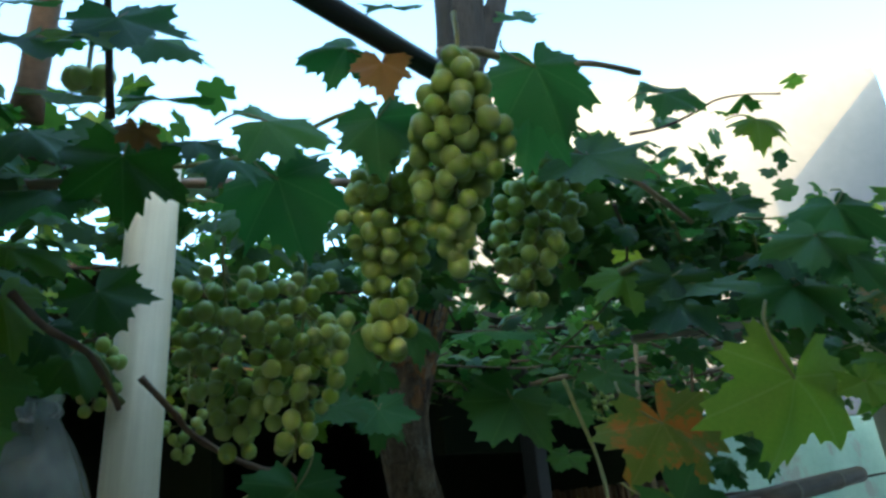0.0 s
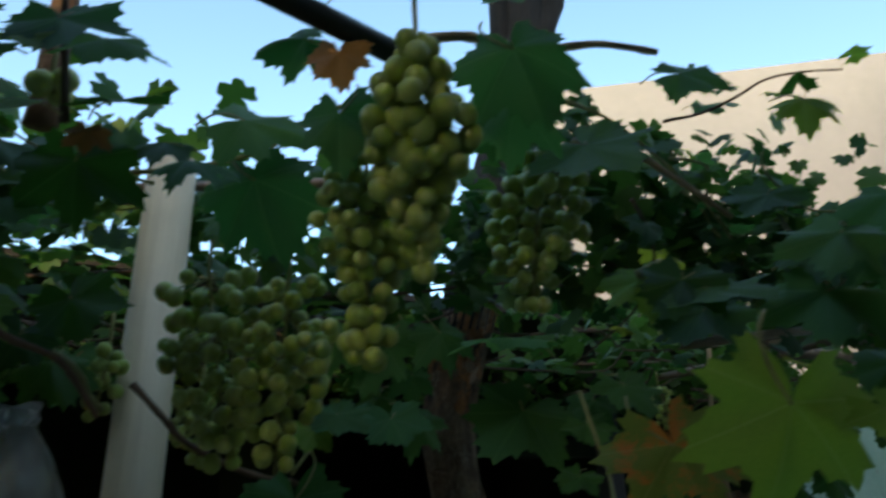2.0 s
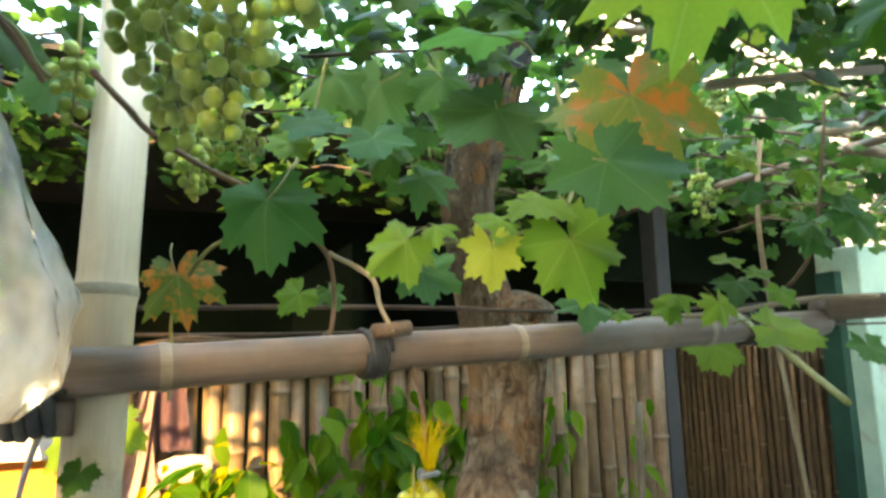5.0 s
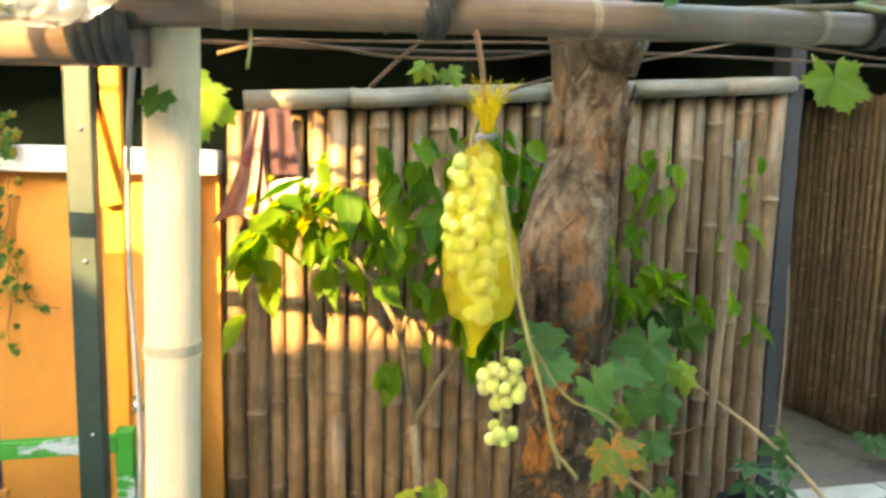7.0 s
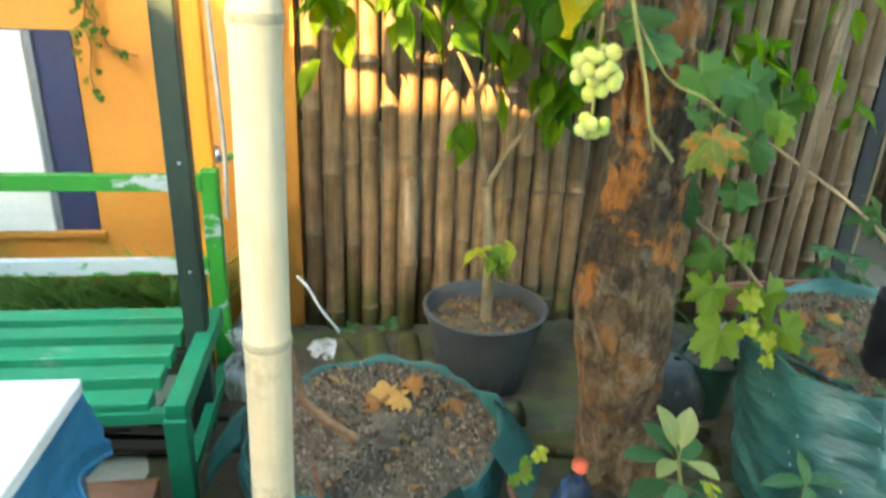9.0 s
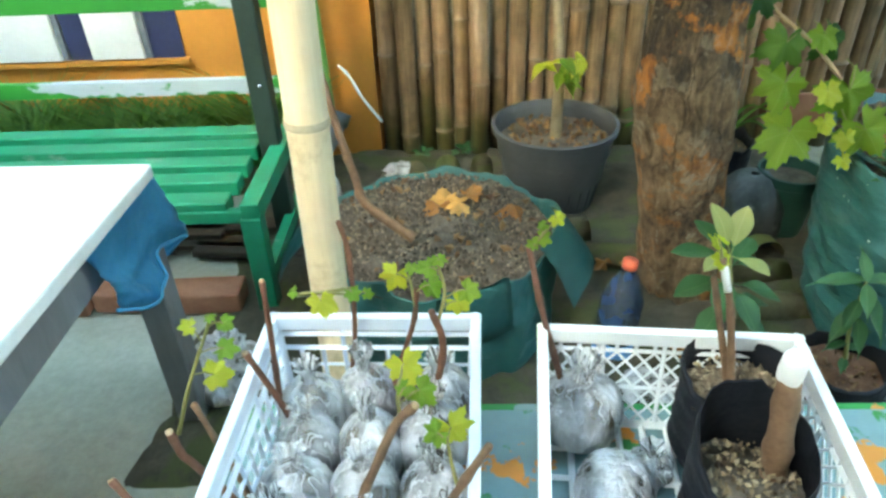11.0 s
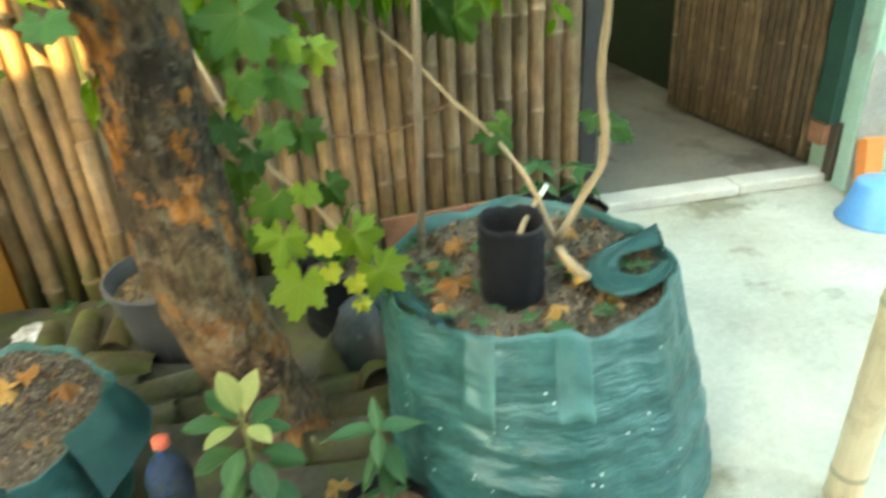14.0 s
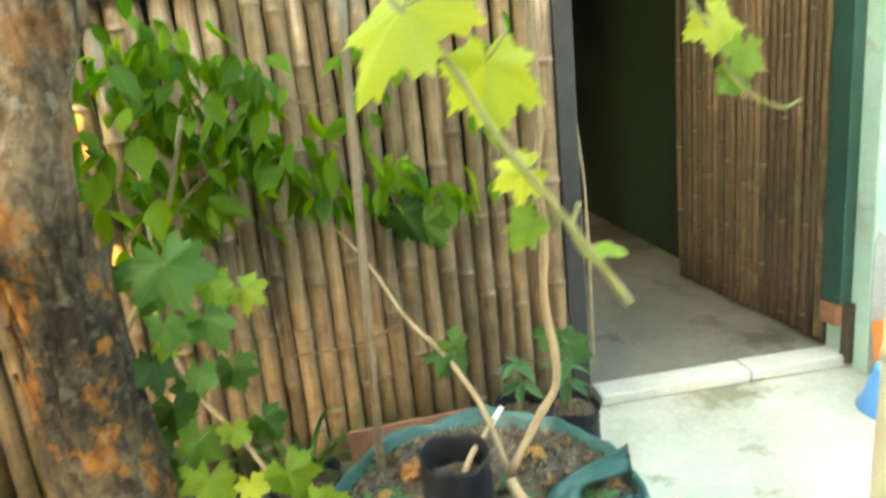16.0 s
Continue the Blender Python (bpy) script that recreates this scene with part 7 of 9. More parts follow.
vstem([(1.555, 1.359, 0.547), (1.641, 1.397, 0.651), (1.697, 1.413, 0.740), (1.686, 1.436, 0.930), (1.693, 1.428, 1.086), (1.686, 1.428, 1.229), (1.700, 1.431, 1.317), (1.702, 1.448, 1.480), (1.708, 1.496, 1.846), (1.618, 1.435, 2.196), (1.671, 1.420, 2.520), (1.726, 1.429, 2.709)], 0.0100, 0.0065, M_PALE_STEM)
vstem([(1.550, 1.342, 0.534), (1.571, 1.281, 0.510), (1.594, 1.247, 0.496)], 0.0130, 0.0110, M_PALE_STEM)
vstem([(1.624, 1.419, 1.930), (1.647, 1.349, 1.984), (1.652, 1.282, 2.080), (1.626, 1.214, 2.290), (1.635, 1.190, 2.466)], 0.0060, 0.0040, M_TWIG)
vstem([(0.577, 1.077, 1.804), (0.686, 1.063, 1.813), (0.861, 1.042, 1.833), (1.056, 1.024, 1.849), (1.290, 1.020, 1.882), (1.469, 0.999, 1.889)], 0.0060, 0.0050, M_PALE_STEM)
vstem([(1.024, 0.973, 1.837), (0.852, 0.726, 1.764), (0.680, 0.501, 1.704)], 0.0060, 0.0040, M_SHOOT)
vstem([(1.318, 0.500, 1.519), (1.354, 0.481, 1.469), (1.373, 0.456, 1.425), (1.398, 0.431, 1.383), (1.421, 0.412, 1.345), (1.441, 0.394, 1.308)], 0.0024, 0.0028, M_SHOOT)
vstem([(1.587, 0.584, 1.503), (1.602, 0.574, 1.473), (1.620, 0.559, 1.428), (1.651, 0.548, 1.405), (1.672, 0.547, 1.410)], 0.0025, 0.0015, M_SHOOT)
vstem([(1.471, 0.565, 1.341), (1.461, 0.558, 1.321), (1.465, 0.549, 1.302), (1.474, 0.543, 1.291)], 0.0025, 0.0015, M_SHOOT)
vstem([(0.054, 1.303, 0.311), (-0.019, 1.319, 0.362), (-0.067, 1.324, 0.412), (-0.080, 1.335, 0.463), (-0.109, 1.357, 0.568), (-0.138, 1.377, 0.704), (-0.148, 1.383, 0.802), (-0.152, 1.383, 0.888)], 0.0130, 0.0080, M_TWIG)
vstem([(-0.076, 1.668, 1.799), (0.046, 1.644, 1.828), (0.200, 1.608, 1.818), (0.315, 1.579, 1.801), (0.533, 1.529, 1.800), (0.700, 1.494, 1.823), (0.892, 1.454, 1.854)], 0.0045, 0.0035, M_TWIG)
vstem([(0.000, 1.550, 1.816), (0.313, 1.479, 1.818), (0.673, 1.397, 1.824), (1.034, 1.316, 1.836), (1.356, 1.238, 1.804)], 0.0032, 0.0028, M_TWIG)
vstem([(0.282, 1.683, 1.740), (0.344, 1.676, 1.803), (0.405, 1.669, 1.857)], 0.0055, 0.0045, M_TWIG)
vstem([(0.631, 1.655, 1.746), (0.786, 1.625, 1.792), (1.025, 1.577, 1.841), (1.249, 1.532, 1.891)], 0.0042, 0.0030, M_TWIG)
# bunches
bunch((0.059, 0.381, 2.343), (0.103, 0.472, 2.159), 0.051, 86, 0.0112, M_GRAPE, "long bunch of pale green grapes hanging from the vine", 1, ((0, 0.15), (0.12, 0.4), (0.38, 1), (0.6, 0.85), (0.78, 0.5), (1, 0.12)))
bunch((0.083, 0.550, 2.294), (0.111, 0.616, 2.099), 0.054, 84, 0.0108, M_GRAPE, "bunch of pale green grapes with a dangling tail", 2, ((0, 0.7), (0.25, 1), (0.5, 0.7), (0.7, 0.45), (1, 0.45)))
bunch((-0.034, 0.761, 2.227), (0.009, 0.796, 2.010), 0.068, 72, 0.0106, M_GRAPE, "broad bunch of green grapes in the shade", 3, ((0, 0.7), (0.35, 1), (0.65, 0.75), (0.82, 0.35), (1, 0.3)))
bunch((0.043, 0.690, 2.210), (0.048, 0.737, 1.996), 0.062, 70, 0.0104, M_GRAPE, "broad bunch of green grapes beside another", 4, ((0, 0.6), (0.3, 1), (0.6, 0.8), (0.8, 0.4), (1, 0.25)))
bunch((0.283, 0.502, 2.326), (0.303, 0.571, 2.163), 0.064, 74, 0.0105, M_GRAPE, "short bunch of green grapes among leaves", 5, ((0, 0.6), (0.3, 1), (0.6, 0.8), (0.8, 0.45), (1, 0.25)))
bunch((0.064, 1.435, 2.275), (0.055, 1.458, 2.104), 0.055, 50, 0.0088, M_GRAPE, "small bunch of green grapes deep in the vine", 6)
bunch((0.149, 1.454, 2.269), (0.161, 1.458, 2.191), 0.055, 26, 0.0085, M_GRAPE, "small bunch of green grapes deep in the vine", 7)
bunch((1.393, 1.423, 2.273), (1.422, 1.425, 2.147), 0.060, 30, 0.0085, M_GRAPE, "small distant bunch of yellow green grapes", 8)
bunch((1.276, 1.233, 2.448), (1.277, 1.243, 2.365), 0.055, 24, 0.0085, M_GRAPE, "small bunch of green grapes under the trellis", 9)
bunch((0.395, 0.915, 1.256), (0.393, 0.908, 1.196), 0.040, 22, 0.0105, M_GRAPE_PALE, "small loose bunch of pale grapes below the net", 10)
bunch((0.393, 0.903, 1.158), (0.395, 0.900, 1.137), 0.026, 8, 0.0098, M_GRAPE_PALE, "tiny cluster of pale grapes on a thread of stem", 11)
bunch((0.348, 0.952, 1.560), (0.360, 0.922, 1.325), 0.054, 98, 0.0114, M_GRAPE_PALE, "bunch of pale green grapes inside a yellow net", 12)
bunch((-0.204, 0.812, 1.950), (-0.198, 0.840, 1.790), 0.062, 46, 0.0115, M_GRAPE, "bunch of green grapes inside a clear bag", 13)
bunch((-0.123, 0.952, 2.178), (-0.128, 0.984, 2.092), 0.040, 16, 0.0095, M_GRAPE, "few green grapes behind the bamboo post", 14)
bunch((0.024, 1.072, 2.140), (0.027, 1.105, 2.041), 0.040, 18, 0.0085, M_GRAPE, "small bunch of green grapes behind others", 15)
# paler berries: the glare on these few is put into the colour
bunch((-0.225, 0.628, 2.371), (-0.221, 0.631, 2.358), 0.022, 4, 0.0130, M_GRAPE_PALE, "few grapes with bright light put into their pale colour", 16)
NET_TOP, NET_NECK, NET_TAIL = Vector((0.373, 0.960, 1.661)), Vector((0.369, 0.952, 1.594)), Vector((0.351, 0.918, 1.285))
BAG_TOP, BAG_LOW = Vector((-0.212, 0.797, 2.076)), Vector((-0.151, 0.914, 1.713))

# yellow net bag and clear bag round two of the bunches


def build_net():
    net = thing("net_bag", NET_TAIL, "yellow mesh net bag tied round a bunch of grapes", "net bag")
    prof = []
    n = 26
    for i in range(n + 1):
        t = i / n
        r = 0.006 if t == 0 else 0.012 + 0.043 * math.sin(math.pi * min(1, 0.10 + 0.9 * t)) ** 0.6 * (1.0 - 0.12 * math.cos(9 * t))
        if t < 0.12:
            r = 0.006 + 0.018 * (t / 0.12)
        if t > 0.93:
            r *= max(0.18, 1 - (t - 0.93) / 0.08)
        prof.append((r, t))
    bm = bmesh.new()
    rings = []
    for r, t in prof:
        c = NET_TAIL.lerp(NET_NECK, t) + Vector((0.008 * math.sin(6 * t), 0, 0))
        rings.append([bm.verts.new(c + Vector((math.cos(a), math.sin(a), 0)) * r * (1 + 0.05 * noise.noise((math.cos(a) * 3, math.sin(a) * 3, t * 9)))) for a in [2 * math.pi * k / 32 for k in range(32)]])
    for a, b in zip(rings, rings[1:]):
        for k in range(32):
            bm.faces.new((a[k], a[(k + 1) % 32], b[(k + 1) % 32], b[k]))
    part("net", bm, M_NET, net)
    fan = bmesh.new()
    lathe([(0.008, 0.0), (0.012, 0.022), (0.019, 0.040)], 26, Matrix.Translation(NET_NECK + Vector((0.004, 0, 0.008))), fan, wob=lambda a, z: 1 + 0.45 * math.sin(5 * a) * z / 0.05 + 0.2 * math.sin(13 * a))
    fr = random.Random(9)
    for _ in range(64):
        a, reach, up = fr.uniform(0, 6.283), fr.uniform(0.012, 0.048), fr.uniform(0.05, 0.085)
        d = Vector((math.cos(a), math.sin(a), 0))
        foot = NET_NECK + Vector((0.004, 0, 0.006))
        tube(smooth_line([foot + d * 0.006, foot + d * reach * 0.4 + Vector((0, 0, up * 0.6)), foot + d * reach + Vector((fr.uniform(-0.01, 0.01), 0, up))], 3), 0.0009, 4, fan)
    tagged(part("gathered_top", fan, M_NET, net, "frayed yellow mesh threads"), kind="stuff")
    part("tie", tube(smooth_line([NET_NECK + Vector((-0.012, -0.01, 0)), NET_NECK + Vector((0.012, -0.012, 0.004)), NET_NECK + Vector((0.012, 0.012, 0)), NET_NECK + Vector((-0.008, 0.012, 0.004)), NET_NECK + Vector((-0.006, -0.014, -0.022))], 4), 0.004, 6), M_PVC, net, "grey tie string")
    part("tail", tube([NET_TAIL, NET_TAIL + Vector((-0.004, 0, -0.016))], [0.006, 0.009], 8), M_NET, net, "twisted end of the mesh")
    part("hanger", tube(smooth_line([NET_NECK + Vector((0, 0, 0.02)), NET_NECK + Vector((-0.006, 0.0, 0.10)), Vector((0.352, 0.972, 1.77))], 4), 0.0045, 6), M_TWIG, net, "stalk hanging from the rail")


build_net()


def build_clear_bag():
    bag = thing("clear_bag", BAG_LOW, "clear crinkled plastic bag hung over a grape bunch", "plastic bag")
    bm = bmesh.new()
    rings, n = [], 30
    for i in range(n + 1):
        t = i / n
        c = BAG_TOP.lerp(Vector((BAG_TOP.x - 0.005, BAG_TOP.y + 0.02, BAG_LOW.z - 0.01)), t)
        r = 0.016 + 0.100 * min(1.0, (max(0, t - 0.05) / 0.62)) ** 0.85 if t > 0.05 else 0.022 - 0.1 * t
        if t > 0.9:
            r *= 1 - 0.35 * (t - 0.9) / 0.1
        ring = []
        for k in range(44):
            a = 2 * math.pi * k / 44
            w = 1 + 0.10 * noise.noise((math.cos(a) * 2, math.sin(a) * 2, t * 4)) + 0.10 * (0.35 - abs(noise.noise((math.cos(a) * 3, math.sin(a) * 3, t * 5 + 3)))) + 0.05 * noise.noise((math.cos(a) * 8, math.sin(a) * 8, t * 9)) + 0.10 * (1 - t) * math.sin(8 * a)
            ring.append(bm.verts.new(c + Vector((math.cos(a) * r * w, math.sin(a) * r * w * 0.6, 0.01 * noise.noise((a, t * 5, 0))))))
        rings.append(ring)
    for a, b in zip(rings, rings[1:]):
        for k in range(44):
            bm.faces.new((a[k], a[(k + 1) % 44], b[(k + 1) % 44], b[k]))
    bm.faces.new(rings[-1])
    part("film", bm, M_FILM, bag)
    part("tie", lathe([(0.02, -0.008), (0.024, 0), (0.02, 0.008)], 14, Matrix.Translation(BAG_TOP + Vector((0, 0, -0.015)))), M_FILM_HAZY, bag, "twisted neck")


build_clear_bag()


# the roof of leaves: one joined mass, too many to count
def build_canopy():
    rnd = random.Random(31)
    verts, faces = [], []
    shapes = []
    for s in range(6):
        pts = leaf_outline(100 + s, 35)
        shapes.append([(r * math.sin(a), r * math.cos(a)) for a, r in pts])

    def add(x, y, z, size, rx, ry, rz):
        m = pose(x, y, z, rx, ry, rz)
        sh = rnd.choice(shapes)
        base = len(verts)
        cup = rnd.uniform(-0.3, 0.1)
        verts.append(m @ Vector((0, 0, 0)))
        for px, py in sh:
            verts.append(m @ Vector((px * size, py * size, (cup * (px * px + py * py) - 0.12 * abs(px)) * size)))
        for k in range(len(sh) - 1):
            faces.append((base, base + k + 1, base + k + 2))
    # the flat roof
    for _ in range(2300):
        x, y = rnd.uniform(-1.7, 5.2), rnd.uniform(0.85, 2.9)
        h = 2.49 + 0.05 * noise.noise((x * 1.5, y * 1.5, 2)) + rnd.gauss(0, 0.05)
        if x < 0.1 and y < 1.05 or (x - 0.78) ** 2 + (y - 1.42) ** 2 < 0.12 ** 2:
            continue
        add(x, y, h, rnd.uniform(0.035, 0.06), rnd.gauss(0, 28), rnd.gauss(0, 28), rnd.uniform(0, 360))
    # thicker growth towards the hut
    for _ in range(750):
        x, y = rnd.uniform(-0.6, 3.4), rnd.uniform(1.5, 2.9)
        add(x, y, 2.57 + abs(rnd.gauss(0, 0.12)), rnd.uniform(0.04, 0.06), rnd.gauss(-30, 28), rnd.gauss(0, 28), rnd.uniform(-60, 60) + 180)
    # its ragged front edge, heaped up along the outer cane
    for _ in range(2100):
        x = 0.46 + 4.3 * rnd.random() ** 1.35
        y = 0.62 + abs(rnd.gauss(0, 0.20)) + 0.10 * noise.noise((x * 2, 0, 7)) + 0.05 * x
        up = 0.12 * noise.noise((x * 2.3, 3, 1)) + 0.16 * (y - 0.62)
        z = 2.43 + up + rnd.gauss(0, 0.085)
        add(x, y, z, rnd.uniform(0.026, 0.048), rnd.gauss(-38, 32), rnd.gauss(0, 28), rnd.uniform(-85, 85) + 180)
    # a few sprays hanging under it beside the mint house
    for _ in range(70):
        x, y = rnd.uniform(2.0, 4.4), rnd.uniform(1.1, 1.9)
        add(x, y, 2.42 - 0.28 * rnd.random() ** 1.6, rnd.uniform(0.026, 0.042), rnd.gauss(-50, 30), rnd.gauss(0, 25), rnd.uniform(-70, 70) + 180)
    # growth heaped over the left part
    for _ in range(900):
        x, y = rnd.uniform(-1.3, 0.72), rnd.uniform(1.0, 1.6)
        add(x, y, 2.38 + rnd.random() ** 1.2 * (0.30 + 0.10 * noise.noise((x * 3, 5, 1))), rnd.uniform(0.03, 0.05), rnd.gauss(-40, 35), rnd.gauss(0, 30), rnd.uniform(-80, 80) + 180)
    # unseen leaves added beyond the post, to keep sun off post and grapes
    for _ in range(420):
        x, y = rnd.uniform(-0.80, -0.40), rnd.uniform(0.30, 1.0)
        add(x, y, 2.46 + rnd.random() * 0.30, rnd.uniform(0.035, 0.055), rnd.gauss(-40, 35), rnd.gauss(0, 30), rnd.uniform(-80, 80) + 180)
    # two nearer unseen sets, added to keep sun off front leaves and clear bag
    for _ in range(150):
        x, y = rnd.uniform(-0.76, -0.42), rnd.uniform(0.16, 0.45)
        add(x, y, 2.36 + rnd.random() * 0.26, rnd.uniform(0.035, 0.055), rnd.gauss(-40, 35), rnd.gauss(0, 30), rnd.uniform(-80, 80) + 180)
    for _ in range(110):
        x, y = rnd.uniform(-0.72, -0.36), rnd.uniform(0.16, 0.42)
        add(x, y, 2.28 + rnd.random() * 0.18, rnd.uniform(0.04, 0.06), rnd.gauss(-60, 30), rnd.gauss(0, 25), rnd.uniform(-50, 50) + 180)
    # leaves crowding behind the clear bag
    for _ in range(55):
        x, y = rnd.uniform(-0.46, -0.21), rnd.uniform(0.78, 0.95)
        add(x, y, 2.10 + rnd.random() ** 0.7 * 0.34, rnd.uniform(0.035, 0.055), rnd.gauss(-60, 30), rnd.gauss(0, 25), rnd.uniform(-60, 60) + 180)
    # a thin curtain in front of the mint house
    for _ in range(110):
        x, y = rnd.uniform(1.5, 3.4), rnd.uniform(1.0, 1.6)
        add(x, y, 2.12 + 0.32 * rnd.random(), rnd.uniform(0.026, 0.045), rnd.gauss(-50, 30), rnd.gauss(0, 25), rnd.uniform(-70, 70) + 180)
    # stray shoots above the edge
    for _ in range(40):
        x = rnd.uniform(0.6, 4.2)
        y, z = rnd.uniform(0.6, 0.9), 2.56
        for k in range(rnd.randint(2, 4)):
            x, y, z = x + rnd.uniform(-0.03, 0.05), y + rnd.uniform(-0.02, 0.02), z + 0.022
            add(x, y, z, rnd.uniform(0.018, 0.034), rnd.gauss(-50, 40), rnd.gauss(0, 30), rnd.uniform(-70, 70) + 180)
    me = bpy.data.meshes.new("foliage")
    me.from_pydata(verts, [], faces)
    me.materials.append(M_CANOPY)
    me.polygons.foreach_set("use_smooth", [True] * len(me.polygons))
    ob = new("foliage", me)
    tagged(ob, "dense roof of vine leaves over the pergola", kind="stuff")
    under(ob, VINE)
    # thin runners among them
    bm = bmesh.new()
    for k in range(34):
        x, y = rnd.uniform(-0.6, 4.0), rnd.uniform(1.25, 2.4)
        pts = [(x, y, 2.42)]
        for j in range(4):
            pts.append((pts[-1][0] + rnd.uniform(0.05, 0.3), pts[-1][1] + rnd.uniform(-0.15, 0.15), 2.42 + rnd.uniform(-0.06, 0.04)))
        stem(pts, 0.005, 0.003, 5, bm, 3)
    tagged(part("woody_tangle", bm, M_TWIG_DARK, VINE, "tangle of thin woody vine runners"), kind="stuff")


build_canopy()


# ---- potted tree and seedlings ----
def leafy(name, at, label, category, stems, leaves, leaf_me, bark, size, seed, droop=50, group=""):
    """A small plant: stems from lists of places with radii, leaves round given centres."""
    t = thing(name, at, label, category, group)
    for pts, r0, r1 in stems:
        part("stem", stem(pts, r0, r1, 8, knots=0.1, seed=seed), bark, t)
    rnd = random.Random(seed)
    for centre, spread, count in leaves:
        for _ in range(count):
            c = Vector(centre) + Vector((rnd.gauss(0, spread[0]), rnd.gauss(0, spread[1]), rnd.gauss(0, spread[2])))
            m = pose(c.x, c.y, c.z, 0, 0, 180 + rnd.gauss(0, 62)) @ pose(0, 0, 0, -droop + rnd.gauss(0, 25), rnd.gauss(0, 20), 0) @ Matrix.Diagonal((*[size * rnd.uniform(0.6, 1.25)] * 3, 1))
            piece("leaf", rnd.choice(leaf_me), t, m)
    return t


TREE_LEAVES = [oval_leaf_mesh(M_TREE_LEAF, w=w, seed=i) for i, w in enumerate((0.23, 0.29, 0.26))]
leafy("potted_tree", (0.50, 2.035, 0.22), "young broad leaved tree growing from the grey pot", "tree",
      [([(0.50, 2.035, 0.22), (0.508, 2.09, 0.45), (0.495, 2.15, 0.68)], 0.020, 0.016),
       ([(0.495, 2.15, 0.68), (0.47, 2.16, 0.82), (0.44, 2.15, 1.0), (0.33, 2.12, 1.2), (0.20, 2.08, 1.38)], 0.012, 0.006),
       ([(0.495, 2.15, 0.68), (0.56, 2.15, 0.80), (0.64, 2.15, 0.92), (0.75, 2.12, 1.15), (0.85, 2.05, 1.40)], 0.012, 0.006),
       ([(0.45, 2.15, 0.98), (0.48, 2.12, 1.2), (0.50, 2.1, 1.45)], 0.008, 0.005), ([(0.66, 2.26, 0.96), (0.45, 2.16, 1.20), (0.24, 2.08, 1.43)], 0.006, 0.005),
       ([(0.72, 2.13, 1.08), (0.85, 2.15, 1.20), (1.0, 2.17, 1.28)], 0.006, 0.003)],
      [((0.16, 2.08, 1.44), (0.09, 0.05, 0.05), 20), ((0.38, 2.08, 1.42), (0.10, 0.06, 0.09), 26), ((0.46, 2.1, 1.28), (0.10, 0.06, 0.07), 22), ((0.66, 2.1, 1.24), (0.09, 0.06, 0.12), 24), ((0.44, 2.1, 1.56), (0.05, 0.05, 0.06), 10),
       ((-0.01, 2.08, 1.30), (0.05, 0.05, 0.05), 12), ((0.20, 2.09, 1.27), (0.07, 0.05, 0.05), 12), ((0.72, 2.1, 1.02), (0.05, 0.04, 0.05), 9)],
      TREE_LEAVES, M_TREE_STEM, 0.15, 41, 55)
leafy("sunlit_sprays", (0.10, 2.16, 1.40), "small leaves in sprays at the tree tip, sunlight put into their yellow", "twig",
      [([(0.24, 2.10, 1.36), (0.14, 2.09, 1.41), (0.02, 2.10, 1.38)], 0.004, 0.002)],
      [((0.12, 2.06, 1.43), (0.06, 0.04, 0.035), 26), ((0.02, 2.06, 1.36), (0.04, 0.03, 0.04), 10), ((0.20, 2.06, 1.47), (0.05, 0.03, 0.03), 10)],
      [oval_leaf_mesh(M_TREE_SUNLIT, w=0.24, seed=3)], M_SHOOT, 0.065, 47, 40)
WALL_LEAVES = [oval_leaf_mesh(M_TREE_LEAF, w=w, seed=i + 5) for i, w in enumerate((0.19, 0.24, 0.21))]
